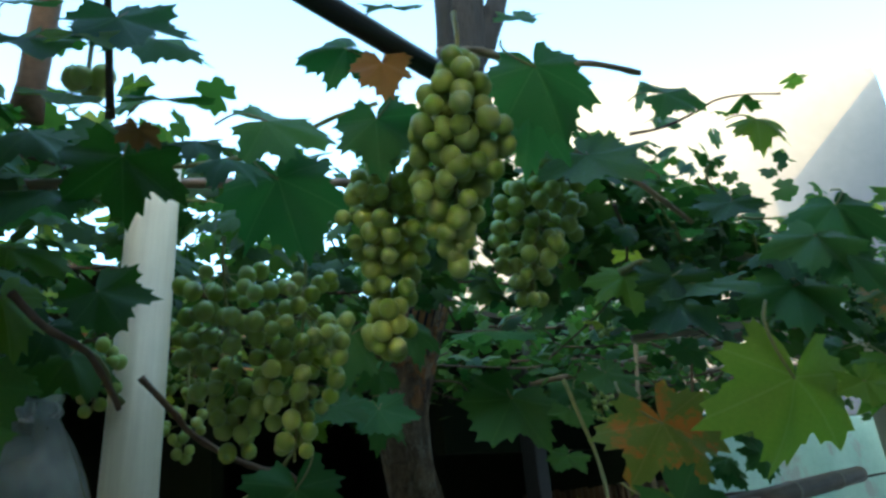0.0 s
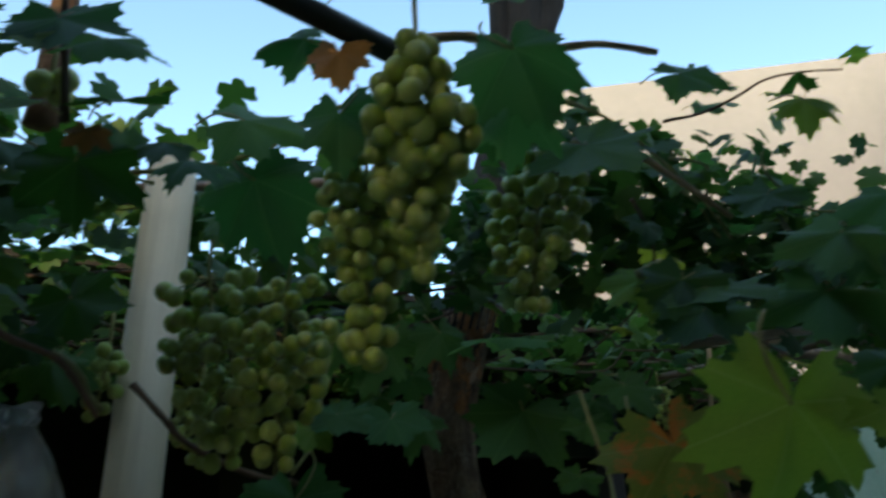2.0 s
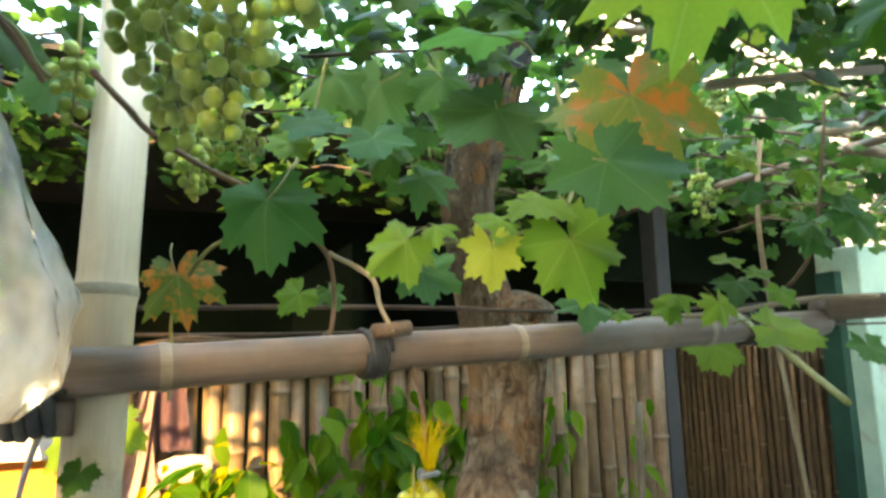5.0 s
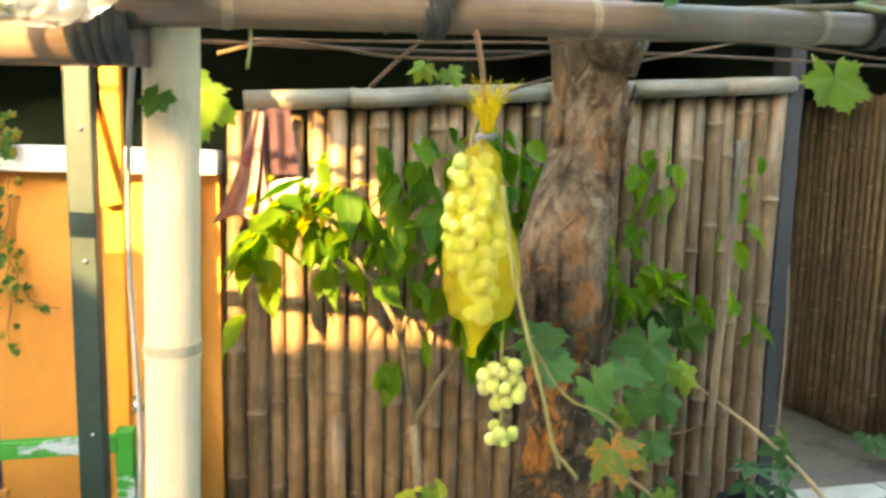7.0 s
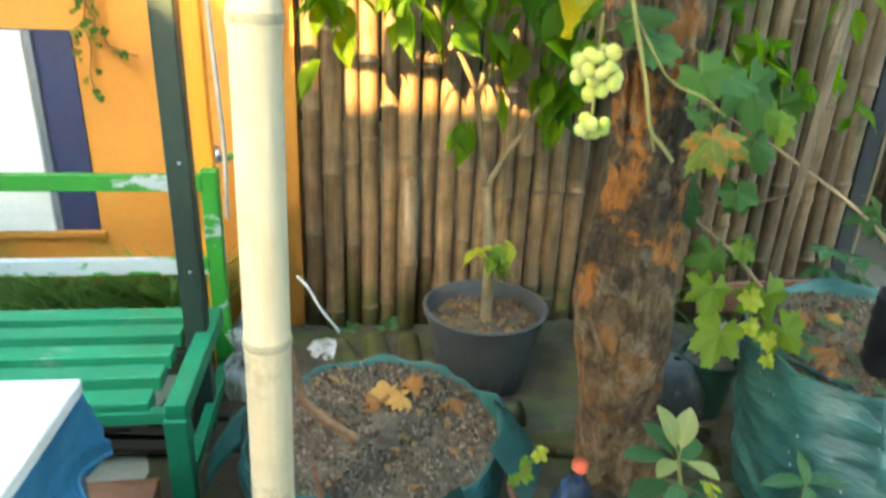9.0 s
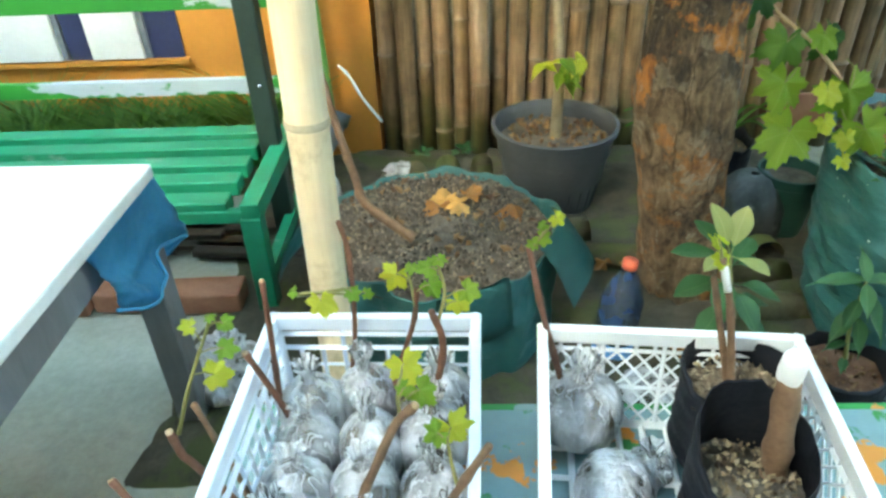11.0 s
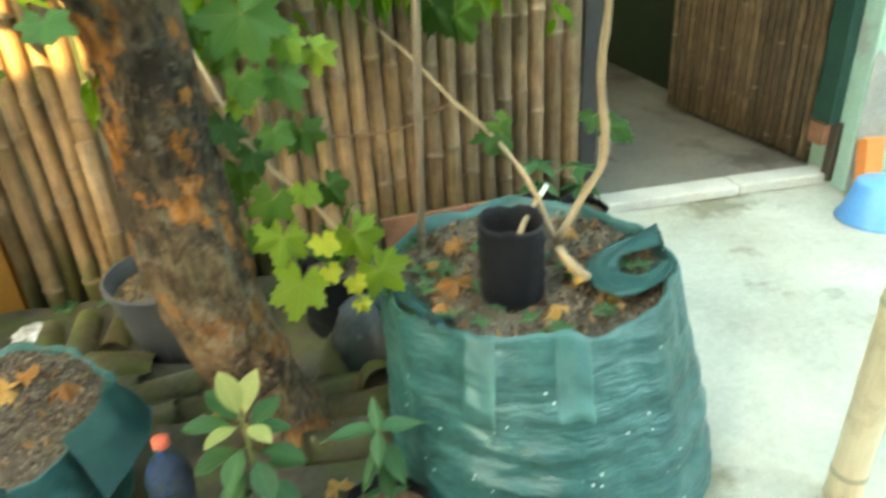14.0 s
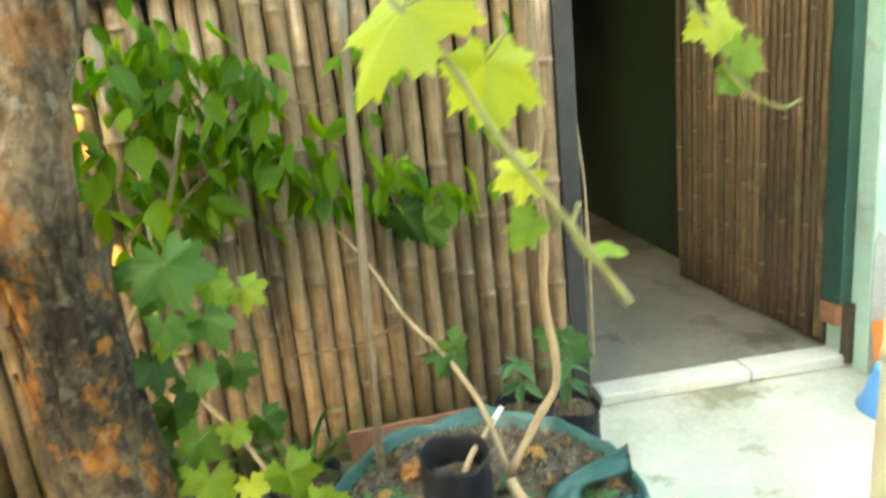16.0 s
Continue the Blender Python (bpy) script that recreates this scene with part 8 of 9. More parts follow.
leafy("wall_creeper", (1.35, 2.33, 0.9), "green creeper with pointed leaves on the bamboo wall", "creeper",
      [([(1.38, 2.36, 0.75), (1.40, 2.355, 1.05), (1.37, 2.35, 1.35), (1.40, 2.35, 1.70)], 0.005, 0.003), ([(1.40, 2.355, 1.05), (1.6, 2.35, 1.07), (1.8, 2.35, 1.0), (1.95, 2.35, 0.93)], 0.003, 0.002),
       ([(1.80, 2.36, 0.85), (1.79, 2.355, 1.2), (1.82, 2.355, 1.62)], 0.006, 0.004), ([(1.37, 2.35, 1.35), (1.1, 2.35, 1.40), (0.85, 2.35, 1.36)], 0.004, 0.002)],
      [((1.40, 2.31, 1.60), (0.05, 0.03, 0.07), 9), ((1.38, 2.31, 1.40), (0.05, 0.03, 0.08), 10), ((1.40, 2.30, 1.12), (0.06, 0.03, 0.06), 12), ((1.55, 2.31, 1.06), (0.08, 0.03, 0.03), 9), ((1.70, 2.31, 1.03), (0.05, 0.03, 0.03), 6),
       ((1.79, 2.31, 1.30), (0.03, 0.02, 0.04), 4), ((1.81, 2.31, 1.52), (0.03, 0.02, 0.05), 4), ((1.94, 2.32, 0.93), (0.03, 0.02, 0.03), 3), ((0.95, 2.31, 1.32), (0.10, 0.03, 0.08), 10),
       ((0.70, 2.20, 1.60), (0.07, 0.05, 0.09), 26), ((0.72, 2.20, 1.38), (0.07, 0.05, 0.09), 28), ((0.87, 2.20, 1.54), (0.08, 0.05, 0.09), 28), ((0.88, 2.20, 1.33), (0.08, 0.05, 0.08), 28), ((0.80, 2.18, 1.14), (0.08, 0.05, 0.07), 20), ((1.02, 2.20, 1.44), (0.07, 0.05, 0.09), 22),
       ((1.04, 2.20, 1.22), (0.07, 0.05, 0.07), 20), ((1.18, 2.22, 1.30), (0.06, 0.04, 0.08), 14), ((0.66, 2.18, 1.02), (0.05, 0.04, 0.05), 9), ((1.24, 2.22, 1.12), (0.05, 0.04, 0.05), 10), ((1.42, 2.2, 1.14), (0.06, 0.04, 0.06), 7), ((1.60, 2.2, 1.08), (0.03, 0.03, 0.03), 4), ((0.40, 2.13, 0.90), (0.03, 0.02, 0.03), 5)],
      WALL_LEAVES, M_TWIG, 0.128, 43, 55)
leafy("pot_sprout", (0.51, 2.06, 0.3), "small sprig of yellow green leaves in the grey pot", "sprout", [([(0.508, 2.085, 0.44), (0.52, 2.075, 0.475), (0.535, 2.065, 0.495)], 0.005, 0.003)],
      [((0.535, 2.055, 0.495), (0.038, 0.03, 0.014), 11), ((0.50, 2.05, 0.46), (0.012, 0.01, 0.02), 3)], [oval_leaf_mesh(M_LEAF_YOUNG, w=0.24, seed=9), oval_leaf_mesh(M_LEAF_YELLOW, w=0.24, seed=10), oval_leaf_mesh(M_LEAF_YOUNG, w=0.2, seed=11)], M_SHOOT, 0.095, 7, 32)

def blunt_leaf_mesh(material, w=0.26, seed=0):
    """A broad blunt leaf on a short stalk, gently folded and wavy."""
    bm = bmesh.new()
    n = 10
    for i in range(n + 1):
        t = i / n
        h = w * math.sin(math.pi * t ** 1.1) ** 0.8 if 0 < t < 1 else 0.006
        z = 0.10 * t - 0.26 * t * t
        for x, dz in ((-h, 0.22 * h), (-h * 0.5, 0.05 * h), (0, 0), (h * 0.5, 0.05 * h), (h, 0.22 * h)):
            bm.verts.new((x, 0.22 + t, z + dz + 0.018 * math.sin(8 * t + 6 * x + seed)))
    bm.verts.ensure_lookup_table()
    for i in range(n):
        for k in range(4):
            a = i * 5 + k
            bm.faces.new([bm.verts[j] for j in (a, a + 1, a + 6, a + 5)])
    tube([(0, 0, -0.02), (0, 0.12, 0.0), (0, 0.24, 0.0)], 0.012, 5, bm)
    return mesh_of("leaf", bm, material)


SEED_LEAVES = [oval_leaf_mesh(M_SEED_LEAF, w=w, seed=i) for i, w in enumerate((0.20, 0.24))]
BLUNT_LEAVES = [blunt_leaf_mesh(M_SEED_LEAF, w, i) for i, w in enumerate((0.29, 0.33))]
PALE_LEAVES = [blunt_leaf_mesh(M_SEED_PALE, w, i + 4) for i, w in enumerate((0.27, 0.32))]


def whorl(parent, at, count, size, meshes, tilt, seed, start=0.0):
    rnd = random.Random(seed)
    for k in range(count):
        a = start + 360 * k / count + rnd.uniform(-14, 14)
        m = pose(*at, 0, 0, a) @ pose(0, 0, 0, tilt + rnd.uniform(-10, 10), rnd.uniform(-15, 15), 0) @ Matrix.Diagonal((*[size * rnd.uniform(0.8, 1.15)] * 3, 1))
        piece("leaf", rnd.choice(meshes), parent, m)


shrub = thing("young_shrub", (0.785, 1.06, 0.10), "young shrub with pale top leaves in a planting bag", "shrub")
part("stem", stem([(0.785, 1.055, 0.10), (0.775, 1.08, 0.24), (0.765, 1.12, 0.36)], 0.006, 0.004, 7), M_SHOOT, shrub)
for spin, tilt, size in ((28, 58, 0.100), (-34, 56, 0.095), (128, 8, 0.078), (218, 6, 0.078)):
    piece("leaf", PALE_LEAVES[spin % 2], shrub, pose(0.765, 1.12, 0.365, 0, 0, spin) @ pose(0, 0, 0, tilt, 0, 0) @ Matrix.Diagonal((size, size, size, 1)))
for z, spin, tilt, size in ((0.355, 82, 12, 0.095), (0.355, 48, 40, 0.085), (0.345, -85, -4, 0.07), (0.335, -40, 18, 0.085), (0.325, 150, -18, 0.08), (0.315, 95, -12, 0.095), (0.305, -100, -14, 0.09), (0.30, 200, -24, 0.085),
                          (0.28, 60, -6, 0.08), (0.27, 130, -24, 0.09), (0.26, -70, -14, 0.085), (0.24, 240, -26, 0.08), (0.22, 100, -16, 0.07), (0.20, -120, -20, 0.07)):
    x = 0.765 + 0.10 * (0.365 - z)
    piece("leaf", BLUNT_LEAVES[abs(spin) % 2], shrub, pose(x, 1.12 - 0.3 * (0.365 - z), z, 0, 0, spin) @ pose(0, 0, 0, tilt, 0, 0) @ Matrix.Diagonal((1.12 * size, 1.12 * size, 1.12 * size, 1)))
seedl = thing("green_seedling", (1.04, 1.035, 0.10), "green seedling with pointed leaves in a planting bag", "seedling")
part("stem", stem([(1.045, 1.03, 0.09), (1.035, 1.05, 0.22), (1.04, 1.06, 0.33)], 0.005, 0.003, 7), M_SHOOT, seedl)
for z, spin, tilt, size in ((0.33, 0, 55, 0.075), (0.33, 88, 8, 0.115), (0.325, -86, 6, 0.11), (0.325, 170, -30, 0.08), (0.31, 40, 20, 0.05), (0.30, -140, -45, 0.12), (0.285, 130, -40, 0.08), (0.26, 110, -45, 0.10), (0.24, 190, -50, 0.09),
                          (0.22, -80, -20, 0.06), (0.17, 100, 0, 0.06), (0.15, -70, 5, 0.06), (0.13, 150, -5, 0.05)):
    piece("leaf", SEED_LEAVES[abs(spin) % 2], seedl, pose(1.04, 1.035 + 0.1 * (z - 0.09), z, 0, 0, spin) @ pose(0, 0, 0, tilt, 0, 0) @ Matrix.Diagonal((1.05 * size, 1.05 * size, 1.05 * size, 1)))
for x, y, z, s in ((1.78, 2.12, 0.26, 5), (1.97, 2.18, 0.20, 6)):
    sap = thing("leafy_sapling", (x, y, z), "small leafy sapling in a black bag by the wall", "sapling")
    part("stem", stem([(x, y, z), (x, y - 0.02, z + 0.12), (x - 0.02, y - 0.04, z + 0.2)], 0.005, 0.003, 6), M_SHOOT, sap)
    whorl(sap, (x - 0.02, y - 0.04, z + 0.2), 5, 0.10, SEED_LEAVES, 0, s)
    whorl(sap, (x, y - 0.02, z + 0.12), 5, 0.11, SEED_LEAVES, -20, s + 9)
strap = thing("strap_plant", (1.02, 1.98, 0.22), "plant with long grey green strap leaves", "plant")
for k in range(11):
    a = 2 * math.pi * k / 11
    rs = random.Random(k)
    ln = rs.uniform(0.22, 0.36)
    pts = smooth_line([Vector((1.02, 1.98, 0.21)) + Vector((math.cos(a) * ln * t, math.sin(a) * ln * t * 0.8, ln * (1.5 * t - 1.15 * t * t))) for t in (0, 0.3, 0.6, 1.0)], 4)
    side = Vector((-math.sin(a), math.cos(a), 0))
    n = len(pts) - 1
    bm = grid_sheet(2, n, lambda u, v: pts[min(n, round(v * n))] + side * (u - 0.5) * 0.024 * (1 - 0.8 * v) + Vector((0, 0, 0.006 * abs(u - 0.5) * 2)))
    bmesh.ops.solidify(bm, geom=bm.faces[:], thickness=0.002)
    bmesh.ops.recalc_face_normals(bm, faces=bm.faces[:])
    part("blade", bm, M_LEAF_TEAL, strap)


# grass behind the bench
def build_grass():
    rnd = random.Random(8)
    bm = bmesh.new()
    for _ in range(6500):
        x, y = rnd.uniform(-2.6, -0.50), rnd.uniform(2.16, 2.40)
        h = rnd.uniform(0.12, 0.40) * (1.0 + 0.9 * noise.noise((x * 6, 0, 0)))
        a = rnd.uniform(0, 6.28)
        d = Vector((math.cos(a), math.sin(a) * 0.6, 0))
        s = Vector((-d.y, d.x, 0)) * 0.009
        p = Vector((x, y, 0.05))
        q = [p + d * h * 0.75 * t * t + Vector((0, 0, h * (t - 0.25 * t * t))) for t in (0, 0.5, 1)]
        v = [bm.verts.new(c) for c in (q[0] - s, q[0] + s, q[1] + s * 0.7, q[1] - s * 0.7, q[2])]
        bm.faces.new(v[:4])
        bm.faces.new((v[3], v[2], v[4]))
    solid("grass", bm, M_GRASS, "tufts of green grass along the orange wall", "grass", kind="stuff")
    solid("grass_planter", block((-1.55, 2.28, 0.03), (2.1, 0.28, 0.10), bevel=0.01), M_BED, "low earth kerb along the orange wall", "planter")


build_grass()


# dried creeper on the orange wall
cr = thing("dry_creeper", (-0.95, 2.43, 1.5), "dried brown creeper hanging over the orange wall", "creeper")
rc = random.Random(6)
strands = [[(-0.93, 2.37, 1.60), (-0.935, 2.40, 1.48), (-0.91, 2.42, 1.33), (-0.86, 2.42, 1.25)], [(-0.79, 2.37, 1.60), (-0.782, 2.40, 1.49), (-0.80, 2.41, 1.31), (-0.808, 2.42, 1.13), (-0.813, 2.42, 0.92)],
           [(-0.80, 2.41, 1.25), (-0.78, 2.42, 1.15), (-0.74, 2.42, 1.08), (-0.66, 2.42, 1.05)], [(-0.84, 2.37, 1.60), (-0.835, 2.40, 1.50), (-0.845, 2.42, 1.36), (-0.83, 2.42, 1.22)],
           [(-1.10, 2.37, 1.60), (-1.12, 2.40, 1.46), (-1.09, 2.42, 1.30)], [(-1.30, 2.37, 1.60), (-1.28, 2.41, 1.44), (-1.31, 2.42, 1.36)]]
for k, way in enumerate(strands):
    line = smooth_line([Vector(p) for p in way], 6)
    part("tendril", tube([p + Vector((0.006 * math.sin(1.3 * q + k), 0, 0)) for q, p in enumerate(line)], 0.0022, 5), M_TWIG, cr)
    for j in range(46 if k == 1 else 22):
        p = line[min(len(line) - 1, int(len(line) * rc.random() ** 1.3))]
        m = leaf_pose(p.x + rc.uniform(-0.035, 0.035), 2.405 - rc.random() * 0.03 if p.z < 1.5 else p.y - 0.03, p.z + rc.uniform(-0.02, 0.02), rc.uniform(0.010, 0.022), rc.uniform(0, 360), rc.uniform(-30, 0), rc.uniform(-40, 40))
        piece("leaf", rc.choice(LEAVES[rc.choice((M_BROWNGREEN, M_LEAF, M_LEAF)).name]), cr, m)
for j in range(110):
    m = leaf_pose(rc.uniform(-1.35, -0.74), rc.uniform(2.33, 2.38), 1.56 + 0.12 * rc.random(), rc.uniform(0.016, 0.028), rc.uniform(0, 360), 0, rc.uniform(-40, 40))
    piece("leaf", rc.choice(LEAVES[rc.choice((M_BROWNGREEN, M_LEAF, M_LEAF)).name]), cr, m)

# fallen leaves on the soil of the round bag, sticks and a stake
for x, y, s, sp in ((0.11, 1.47, 0.055, 30), (0.17, 1.49, 0.06, 100), (0.31, 1.47, 0.055, 200), (0.20, 1.54, 0.05, 300), (0.13, 1.51, 0.045, 10), (-0.14, 1.32, 0.045, 60)):
    m = pose(x, y, 0.305, 6, -6, sp) @ Matrix.Diagonal((s * 1.15, s * 0.85, s * 1.9, 1))
    ob = piece("fallen_leaf", pick.choice(LEAVES[M_DRYLEAF.name]), None, m)
    tagged(ob, "curled dry vine leaf lying on the soil", "leaf", "fallen leaves")
for x, y, s, sp in ((1.30, 1.38, 0.10, 20), (1.24, 1.30, 0.06, 200), (1.60, 1.33, 0.05, 90), (1.50, 1.20, 0.055, 30), (1.68, 1.58, 0.05, 150), (1.35, 1.58, 0.06, 60), (1.25, 1.50, 0.06, 300), (1.66, 1.22, 0.045, 10), (1.44, 1.60, 0.05, 250)):
    m = pose(x, y, 0.462, 10, -8, sp) @ Matrix.Diagonal((s * 0.9, s * 0.62, s * 1.7, 1))
    ob = piece("fallen_leaf", pick.choice(LEAVES[M_DRYLEAF.name]), None, m)
    tagged(ob, "curled dry leaf lying on the soil", "leaf", "fallen leaves")
weeds = thing("small_weeds", (1.47, 1.43, 0.44), "tiny green weeds sprouting in the grow bag", "weeds")
rw = random.Random(2)
for k in range(44):
    a, q = rw.uniform(0, 6.28), 0.34 * math.sqrt(rw.random())
    whorl(weeds, (1.465 + q * math.cos(a), 1.425 + q * math.sin(a), 0.448), 4, 0.038, SEED_LEAVES, 20, k)
sprig = thing("small_weeds", (0.20, 2.38, 0.0), "small green weed at the foot of the bamboo wall", "weeds")
for k, (x, y) in enumerate(((0.205, 2.375), (0.18, 2.36), (0.60, 2.33), (0.02, 2.36))):
    whorl(sprig, (x, y, 0.03), 5, 0.045, BLUNT_LEAVES, 25, 60 + k)
for x, y, s, sp in ((0.60, 1.56, 0.05, 40), (0.66, 1.60, 0.045, 160), (0.72, 1.20, 0.045, 250), (0.93, 1.20, 0.05, 20), (0.36, 1.72, 0.04, 120)):
    ob = piece("fallen_leaf", pick.choice(LEAVES[M_DRYLEAF.name]), None, pose(x, y, 0.045, 6, -8, sp) @ Matrix.Diagonal((s * 0.9, s * 0.7, s * 1.5, 1)))
    tagged(ob, "curled dry vine leaf lying on damp ground", "leaf", "fallen leaves")
stake = thing("wooden_stake", (1.262, 1.66, 0.42), "pale wooden stake pushed into the grow bag", "stake")
cane_between("rod", (1.262, 1.66, 0.40), (1.325, 1.67, 1.64), 0.0115, 0.33, M_STAKE, stake, 91, M_BAM_NODE, 9, 1.16)
graft = thing("grafted_cutting", (1.43, 1.30, 0.56), "grafted vine cutting bound with white tape", "cutting")
part("stem", stem([(1.43, 1.30, 0.54), (1.455, 1.34, 0.60), (1.50, 1.40, 0.62), (1.556, 1.474, 0.63)], 0.009, 0.006, 8), M_PALE_STEM, graft)
part("tape", tube([(1.54, 1.455, 0.624), (1.575, 1.495, 0.64)], 0.0072, 8), M_WHITESTICK, graft, "white grafting tape")
broken = thing("broken_twig", (0.0, 1.12, 0.72), "broken pale twig on the vine stem", "twig")
part("twig", stem([(-0.055, 1.146, 0.81), (-0.035, 1.14, 0.79), (-0.012, 1.136, 0.745), (0.022, 1.132, 0.698)], 0.0022, 0.0028, 6, knots=0.5), M_WHITESTICK, broken)


# cuttings in small clear bags
def cutting(points, r, group, shoot=None, leaves=(), cut=False, seed=1):
    """A rough stick, with a green shoot and young leaves (place, size, spin, tilt) where it has sprouted."""
    c = thing("vine_cutting", points[0], "vine cutting with young leaves in a soil filled bag" if leaves else "bare brown vine cutting in a soil filled bag", "cutting", group)
    line = [Vector(p) for p in points]
    stick = part("stick", stem([line[0] - Vector((0, 0, 0.05))] + line, r * 0.88, r * 0.76, 9, knots=0.4, seed=seed), M_TWIG if seed % 3 == 0 else M_CUTTING, c)
    if cut:
        d = (line[-1] - line[-2]).normalized()
        part("cut_end", tube([line[-1] - d * 0.002, line[-1] + d * 0.003], r * 0.72, 9), M_PALE_STEM, stick, "pale cut end")
    green = stick
    if shoot:
        green = part("shoot", stem(shoot, 0.0030, 0.0017, 7, knots=0.2, seed=seed), M_SHOOT, c)
        way = smooth_line([Vector(p) for p in shoot], 6)
    for k, (x, y, z, size, spin, tilt) in enumerate(leaves):
        if shoot:
            foot = min(way, key=lambda p: (p - Vector((x, y, z - 0.02))).length)
            part("stalk", stem([foot, foot.lerp(Vector((x, y, z)), 0.6) + Vector((0, 0, 0.004)), (x, y, z)], 0.0013, 0.0010, 5), M_SHOOT, green)
        piece("leaf", pick.choice(LEAVES[(M_LEAF_YOUNG if k % 4 else M_LEAF_YELLOW).name]), c, leaf_pose(x, y, z, 0.8 * size, spin, tilt, 20 * math.sin(5 * k)))
    return c


def soil_bag(x, y, z, r, seed, group, tied=True):
    """A tied clear bag: a ball of soil, film drawn tight over it in pleats, a ruffle above the neck."""
    squat = 1.0 if tied else 0.74
    b = thing("cutting_bag", (x, y, z), "small clear bag filled with dark soil and tied" if tied else "small clear bag of dark soil lying closed", "plastic bag", group)
    m = Matrix.Translation((x, y, z)) @ Matrix.Diagonal((1, 1, squat, 1))
    ph = seed * 1.7

    def pleats(a, q):
        t = q / 0.15
        turn = a + 0.5 * math.sin(2 * a + ph) + 2.0 * max(0.0, t - 0.4)
        fold = 1 - 2 * abs(math.sin(5.5 * turn + 1.5 * math.sin(3 * a + ph)))
        return 1 + 0.07 * noise.noise((math.cos(a) * 1.4, math.sin(a) * 1.4, t * 2 + seed)) + fold * (0.012 + 0.11 * max(0.0, t - 0.35)) + 0.02 * noise.noise((math.cos(a) * 6, math.sin(a) * 6, t * 8 + seed))
    body = smooth_line([(q, 0, s) for q, s in ((0.03, 0.0), (0.72, 0.004), (0.96, 0.025), (1.03, 0.055), (0.94, 0.082), (0.72, 0.103), (0.42, 0.117), (0.24, 0.124)) + (() if tied else ((0.0, 0.127),))], 4)
    film = part("film", lathe([(r * p.x, p.z) for p in body], 72, m, wob=pleats), M_FILM_HAZY, b, "clear pleated film")
    neck = smooth_line([(q, 0, s) for q, s in ((0.24, 0.124), (0.19, 0.131), (0.22, 0.142), (0.30, 0.153), (0.36, 0.160 + 0.010 * math.sin(ph)))], 4)
    if tied:
        part("neck", lathe([(r * p.x, p.z) for p in neck], 72, m, wob=lambda a, q: 1 + 0.16 * math.sin(7 * a + ph + 60 * (q - 0.12) + 2 * math.sin(2 * a)) * min(1.0, (q - 0.118) * 60) + 0.5 * noise.noise((math.cos(a) * 3, math.sin(a) * 3, seed))), M_FILM_NECK, film, "white gathered film above the neck")
    part("soil", lathe([(0.0, 0.003), (r * 0.66, 0.006), (r * 0.91, 0.027), (r * 0.975, 0.054), (r * 0.86, 0.080), (r * 0.56, 0.101), (0.0, 0.110)], 28, m,
                       wob=lambda a, q: 1 + 0.07 * noise.noise((math.cos(a) * 1.4, math.sin(a) * 1.4, q / 0.15 * 2 + seed))), M_SOIL, b, "dark soil")


rb = random.Random(15)
for k in range(18):
    soil_bag(-0.085 + 0.105 * (k % 3) + rb.uniform(-0.012, 0.012) + 0.004 * (k // 3), 0.665 - 0.088 * (k // 3) + rb.uniform(-0.012, 0.012), 0.345, rb.uniform(0.049, 0.057), k, "bagged cuttings")
BC = "bagged cuttings"
cutting([(-0.125, 0.650, 0.44), (-0.120, 0.655, 0.55), (-0.113, 0.651, 0.663)], 0.0055, BC, cut=True, seed=1)
cutting([(-0.096, 0.590, 0.455), (-0.118, 0.588, 0.53), (-0.133, 0.580, 0.591)], 0.0062, BC, cut=True, seed=2)
cutting([(-0.145, 0.487, 0.42), (-0.160, 0.487, 0.50), (-0.172, 0.477, 0.598)], 0.0052, BC, [(-0.210, 0.485, 0.535), (-0.174, 0.486, 0.625), (-0.130, 0.487, 0.718), (-0.126, 0.487, 0.730)],
        [(-0.151, 0.487, 0.719, 0.018, -80, -50), (-0.125, 0.487, 0.735, 0.012, 20, -70), (-0.110, 0.487, 0.724, 0.019, 75, -55), (-0.118, 0.487, 0.684, 0.024, 80, -60), (-0.140, 0.487, 0.640, 0.030, 85, -40)], seed=3)
cutting([(-0.140, 0.448, 0.43), (-0.178, 0.440, 0.53), (-0.186, 0.438, 0.548), (-0.192, 0.438, 0.590)], 0.0068, BC, cut=True, seed=4)
cutting([(-0.130, 0.30, 0.42), (-0.20, 0.36, 0.49), (-0.262, 0.40, 0.548)], 0.0058, BC, cut=True, seed=5)
cutting([(0.029, 0.437, 0.44), (0.060, 0.432, 0.53), (0.092, 0.427, 0.613), (0.116, 0.427, 0.642)], 0.0075, BC, [(0.098, 0.428, 0.62), (0.094, 0.45, 0.64), (0.100, 0.47, 0.66)],
        [(0.098, 0.50, 0.640, 0.040, 15, -30), (0.121, 0.45, 0.645, 0.030, 60, -35), (0.104, 0.45, 0.650, 0.020, -40, -50)], cut=True, seed=6)
cutting([(-0.010, 0.690, 0.45), (0.000, 0.71, 0.53), (0.003, 0.72, 0.66), (-0.006, 0.72, 0.72)], 0.0050, BC, [(0.0, 0.715, 0.60), (-0.060, 0.64, 0.645), (-0.037, 0.62, 0.665), (0.03, 0.62, 0.66)],
        [(-0.019, 0.60, 0.665, 0.034, 10, -20), (-0.060, 0.62, 0.668, 0.014, -60, -50), (0.022, 0.615, 0.668, 0.020, 50, -60), (0.040, 0.62, 0.662, 0.014, 80, -40)], seed=7)
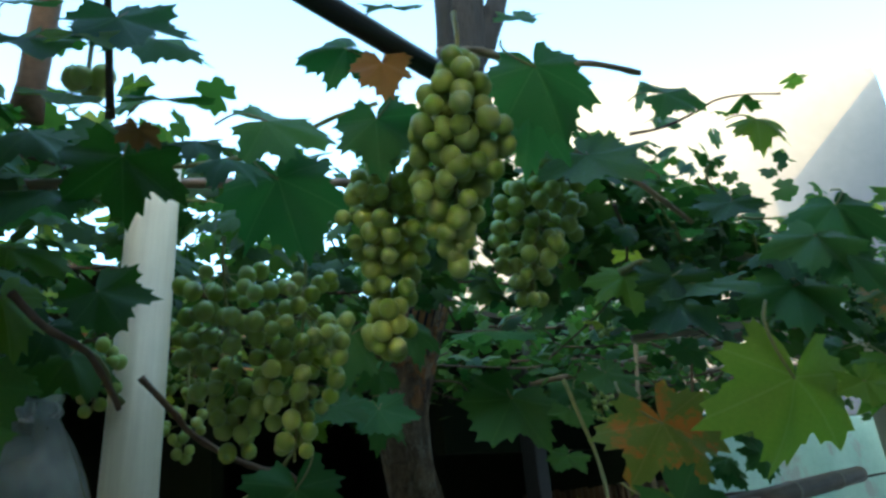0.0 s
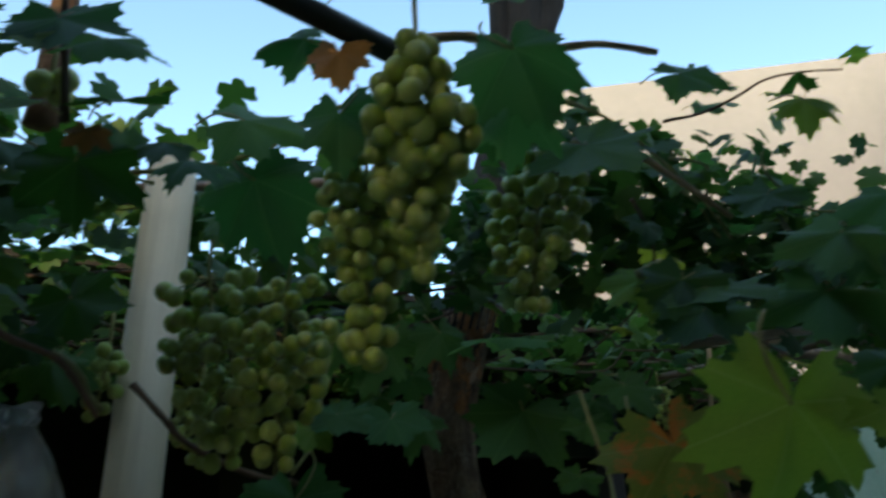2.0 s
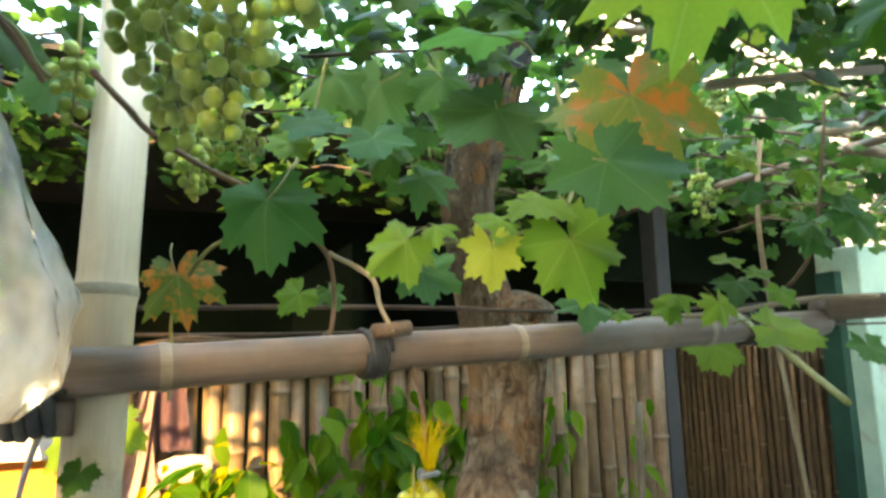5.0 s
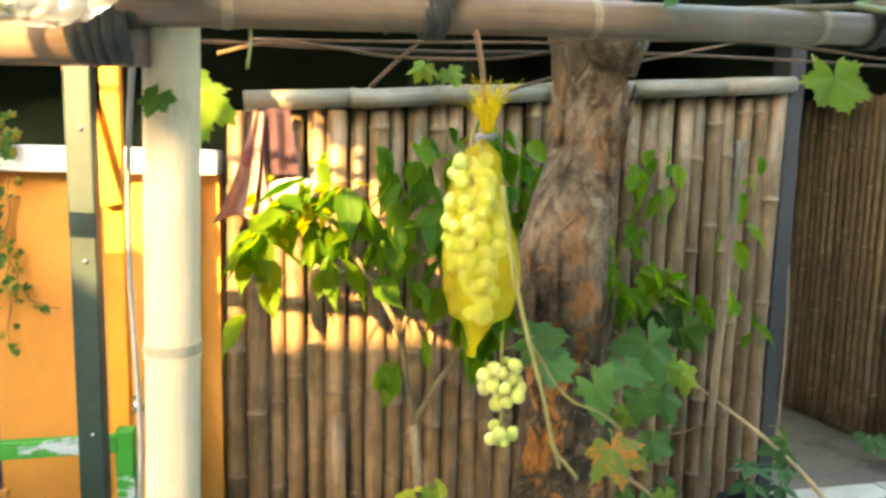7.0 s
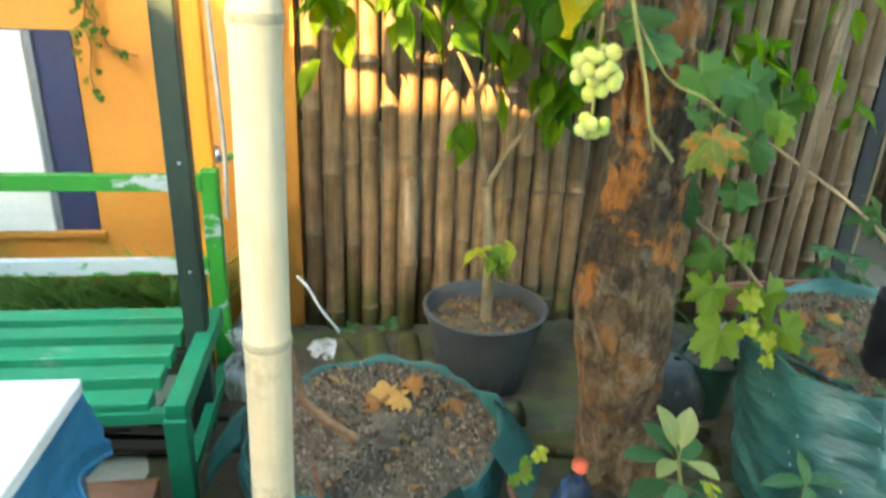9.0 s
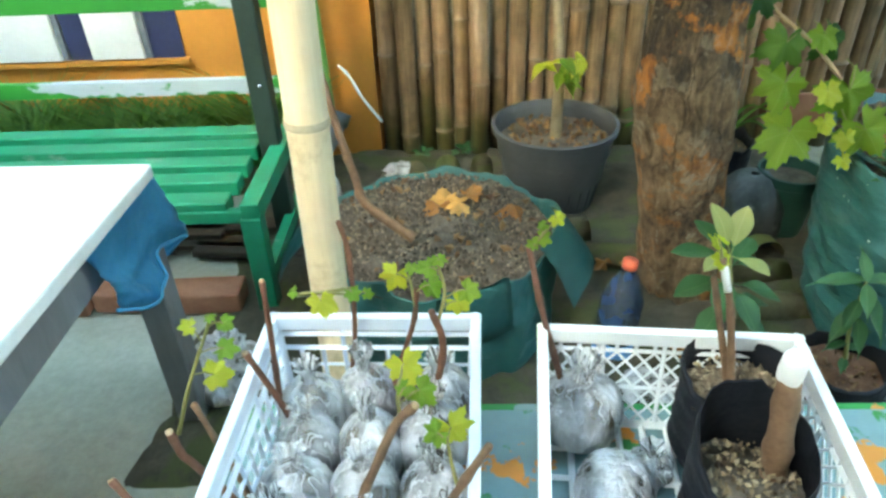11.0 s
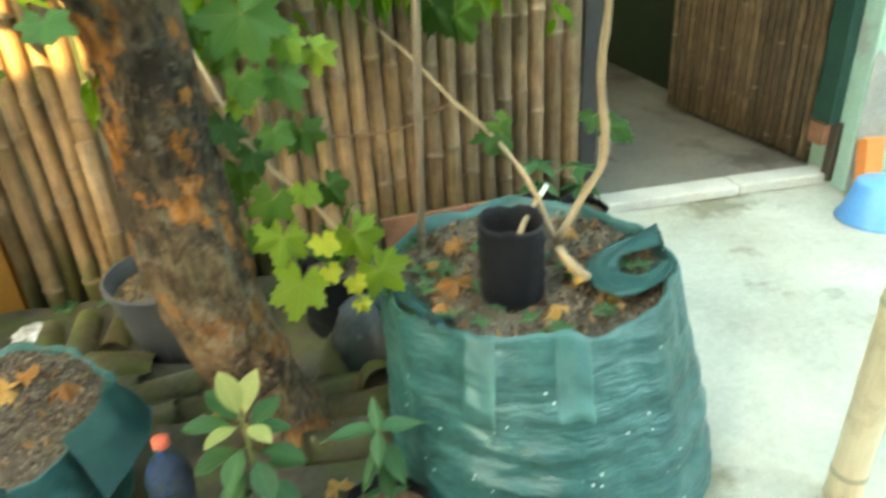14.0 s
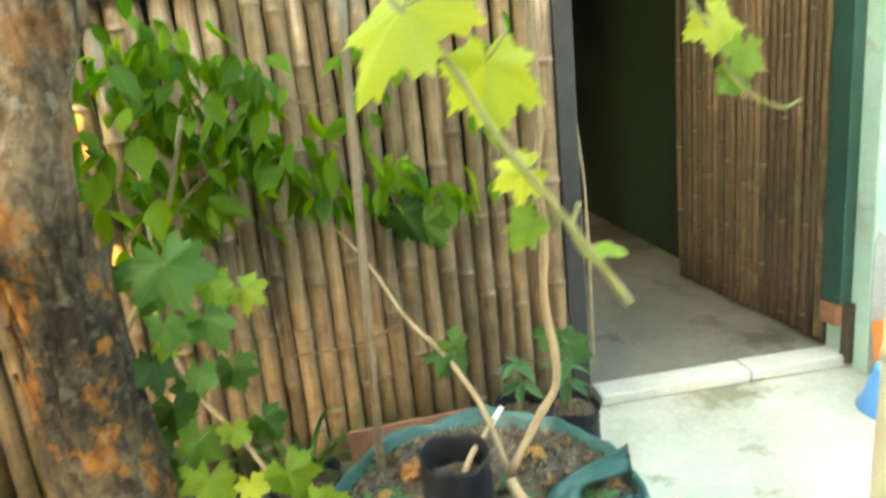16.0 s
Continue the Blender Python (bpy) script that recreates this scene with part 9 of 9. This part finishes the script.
cutting([(0.122, 0.616, 0.45), (0.140, 0.610, 0.53), (0.144, 0.606, 0.590), (0.130, 0.606, 0.640)], 0.0066, BC, [(0.136, 0.606, 0.61), (0.150, 0.62, 0.66), (0.140, 0.64, 0.70)],
        [(0.166, 0.62, 0.645, 0.030, 50, -30), (0.180, 0.62, 0.665, 0.026, 80, -50), (0.130, 0.64, 0.690, 0.024, -60, -50), (0.142, 0.64, 0.705, 0.018, 10, -65)], seed=8)
cutting([(0.130, 0.401, 0.44), (0.165, 0.396, 0.53), (0.202, 0.391, 0.614)], 0.0068, BC, [(0.165, 0.395, 0.53), (0.157, 0.41, 0.56), (0.152, 0.43, 0.585)],
        [(0.157, 0.44, 0.590, 0.040, 35, -20), (0.140, 0.43, 0.592, 0.026, -50, -35)], seed=9)
cutting([(0.060, 0.678, 0.44), (0.085, 0.672, 0.52), (0.101, 0.668, 0.579), (0.106, 0.67, 0.63)], 0.0050, BC, [(0.103, 0.668, 0.60), (0.100, 0.67, 0.63), (0.095, 0.68, 0.65)],
        [(0.077, 0.68, 0.650, 0.034, -30, -25), (0.127, 0.66, 0.645, 0.028, 40, -30), (0.100, 0.68, 0.665, 0.018, 0, -60)], seed=10)
cutting([(0.02, 0.24, 0.44), (-0.01, 0.25, 0.53), (-0.03, 0.26, 0.60)], 0.0058, BC, cut=True, seed=11)
cutting([(0.11, 0.26, 0.44), (0.12, 0.27, 0.52), (0.14, 0.28, 0.585)], 0.0058, BC, cut=True, seed=12)
soil_bag(0.360, 0.645, 0.345, 0.066, 31, "bags in the crate")
soil_bag(0.390, 0.505, 0.345, 0.056, 32, "bags in the crate", tied=False)
crumpled_bag("plastic_bag", (0.455, 0.555, 0.345), 0.035, 0.06, "empty crumpled clear bag in the crate", M_FILM_NECK, 33)
cutting([(0.330, 0.655, 0.44), (0.300, 0.70, 0.55), (0.278, 0.745, 0.650)], 0.0062, "bags in the crate", [(0.282, 0.745, 0.640), (0.294, 0.745, 0.665), (0.318, 0.745, 0.700)],
        [(0.318, 0.745, 0.704, 0.020, 40, -45), (0.300, 0.745, 0.690, 0.014, -50, -60), (0.296, 0.745, 0.668, 0.022, 70, -35), (0.286, 0.745, 0.655, 0.016, -80, -45)], seed=13)
gr = thing("grafted_cutting", (0.56, 0.52, 0.5), "brown grafted cutting with yellow shoot and white tape", "cutting")
part("stem", stem([(0.566, 0.58, 0.46), (0.552, 0.60, 0.58), (0.535, 0.605, 0.66), (0.518, 0.61, 0.715)], 0.0060, 0.0045, 8, knots=0.3), M_TWIG, gr)
part("stub", stem([(0.560, 0.595, 0.50), (0.535, 0.606, 0.60), (0.512, 0.61, 0.684)], 0.0055, 0.0045, 8, knots=0.4, seed=4), M_TWIG, gr)
part("shoot", stem([(0.518, 0.61, 0.71), (0.513, 0.61, 0.73), (0.507, 0.61, 0.748)], 0.0028, 0.0018, 6), M_SHOOT, gr)
part("tape", tube([(0.533, 0.605, 0.665), (0.521, 0.609, 0.705)], 0.0054, 8), M_WHITESTICK, gr, "white grafting tape")
for q in range(5):
    piece("leaf", LEAVES[M_LEAF_YELLOW.name][q], gr, leaf_pose(0.511 + 0.006 * math.cos(q), 0.61 + 0.006 * math.sin(q), 0.715 + 0.009 * q, 0.015, 70 * q, -40, 30 * q))
cap = thing("capped_cutting", (0.55, 0.40, 0.5), "brown cutting covered by a white paper cap", "cutting")
part("stem", stem([(0.580, 0.455, 0.46), (0.576, 0.463, 0.54), (0.570, 0.474, 0.645)], 0.018, 0.014, 12, knots=0.25), M_TWIG, cap)
part("cap", lathe([(0.0150, 0.0), (0.0158, 0.010), (0.0152, 0.036), (0.0112, 0.043), (0.0, 0.044)], 16, pose(0.571, 0.474, 0.630, 8, -6, 0), wob=lambda a, z: 1 + 0.06 * math.sin(3 * a + 90 * z)), M_WHITESTICK, cap, "white cap")

# ---- pieces of the wall and the door ----
build_bamboo_wall()
build_door()
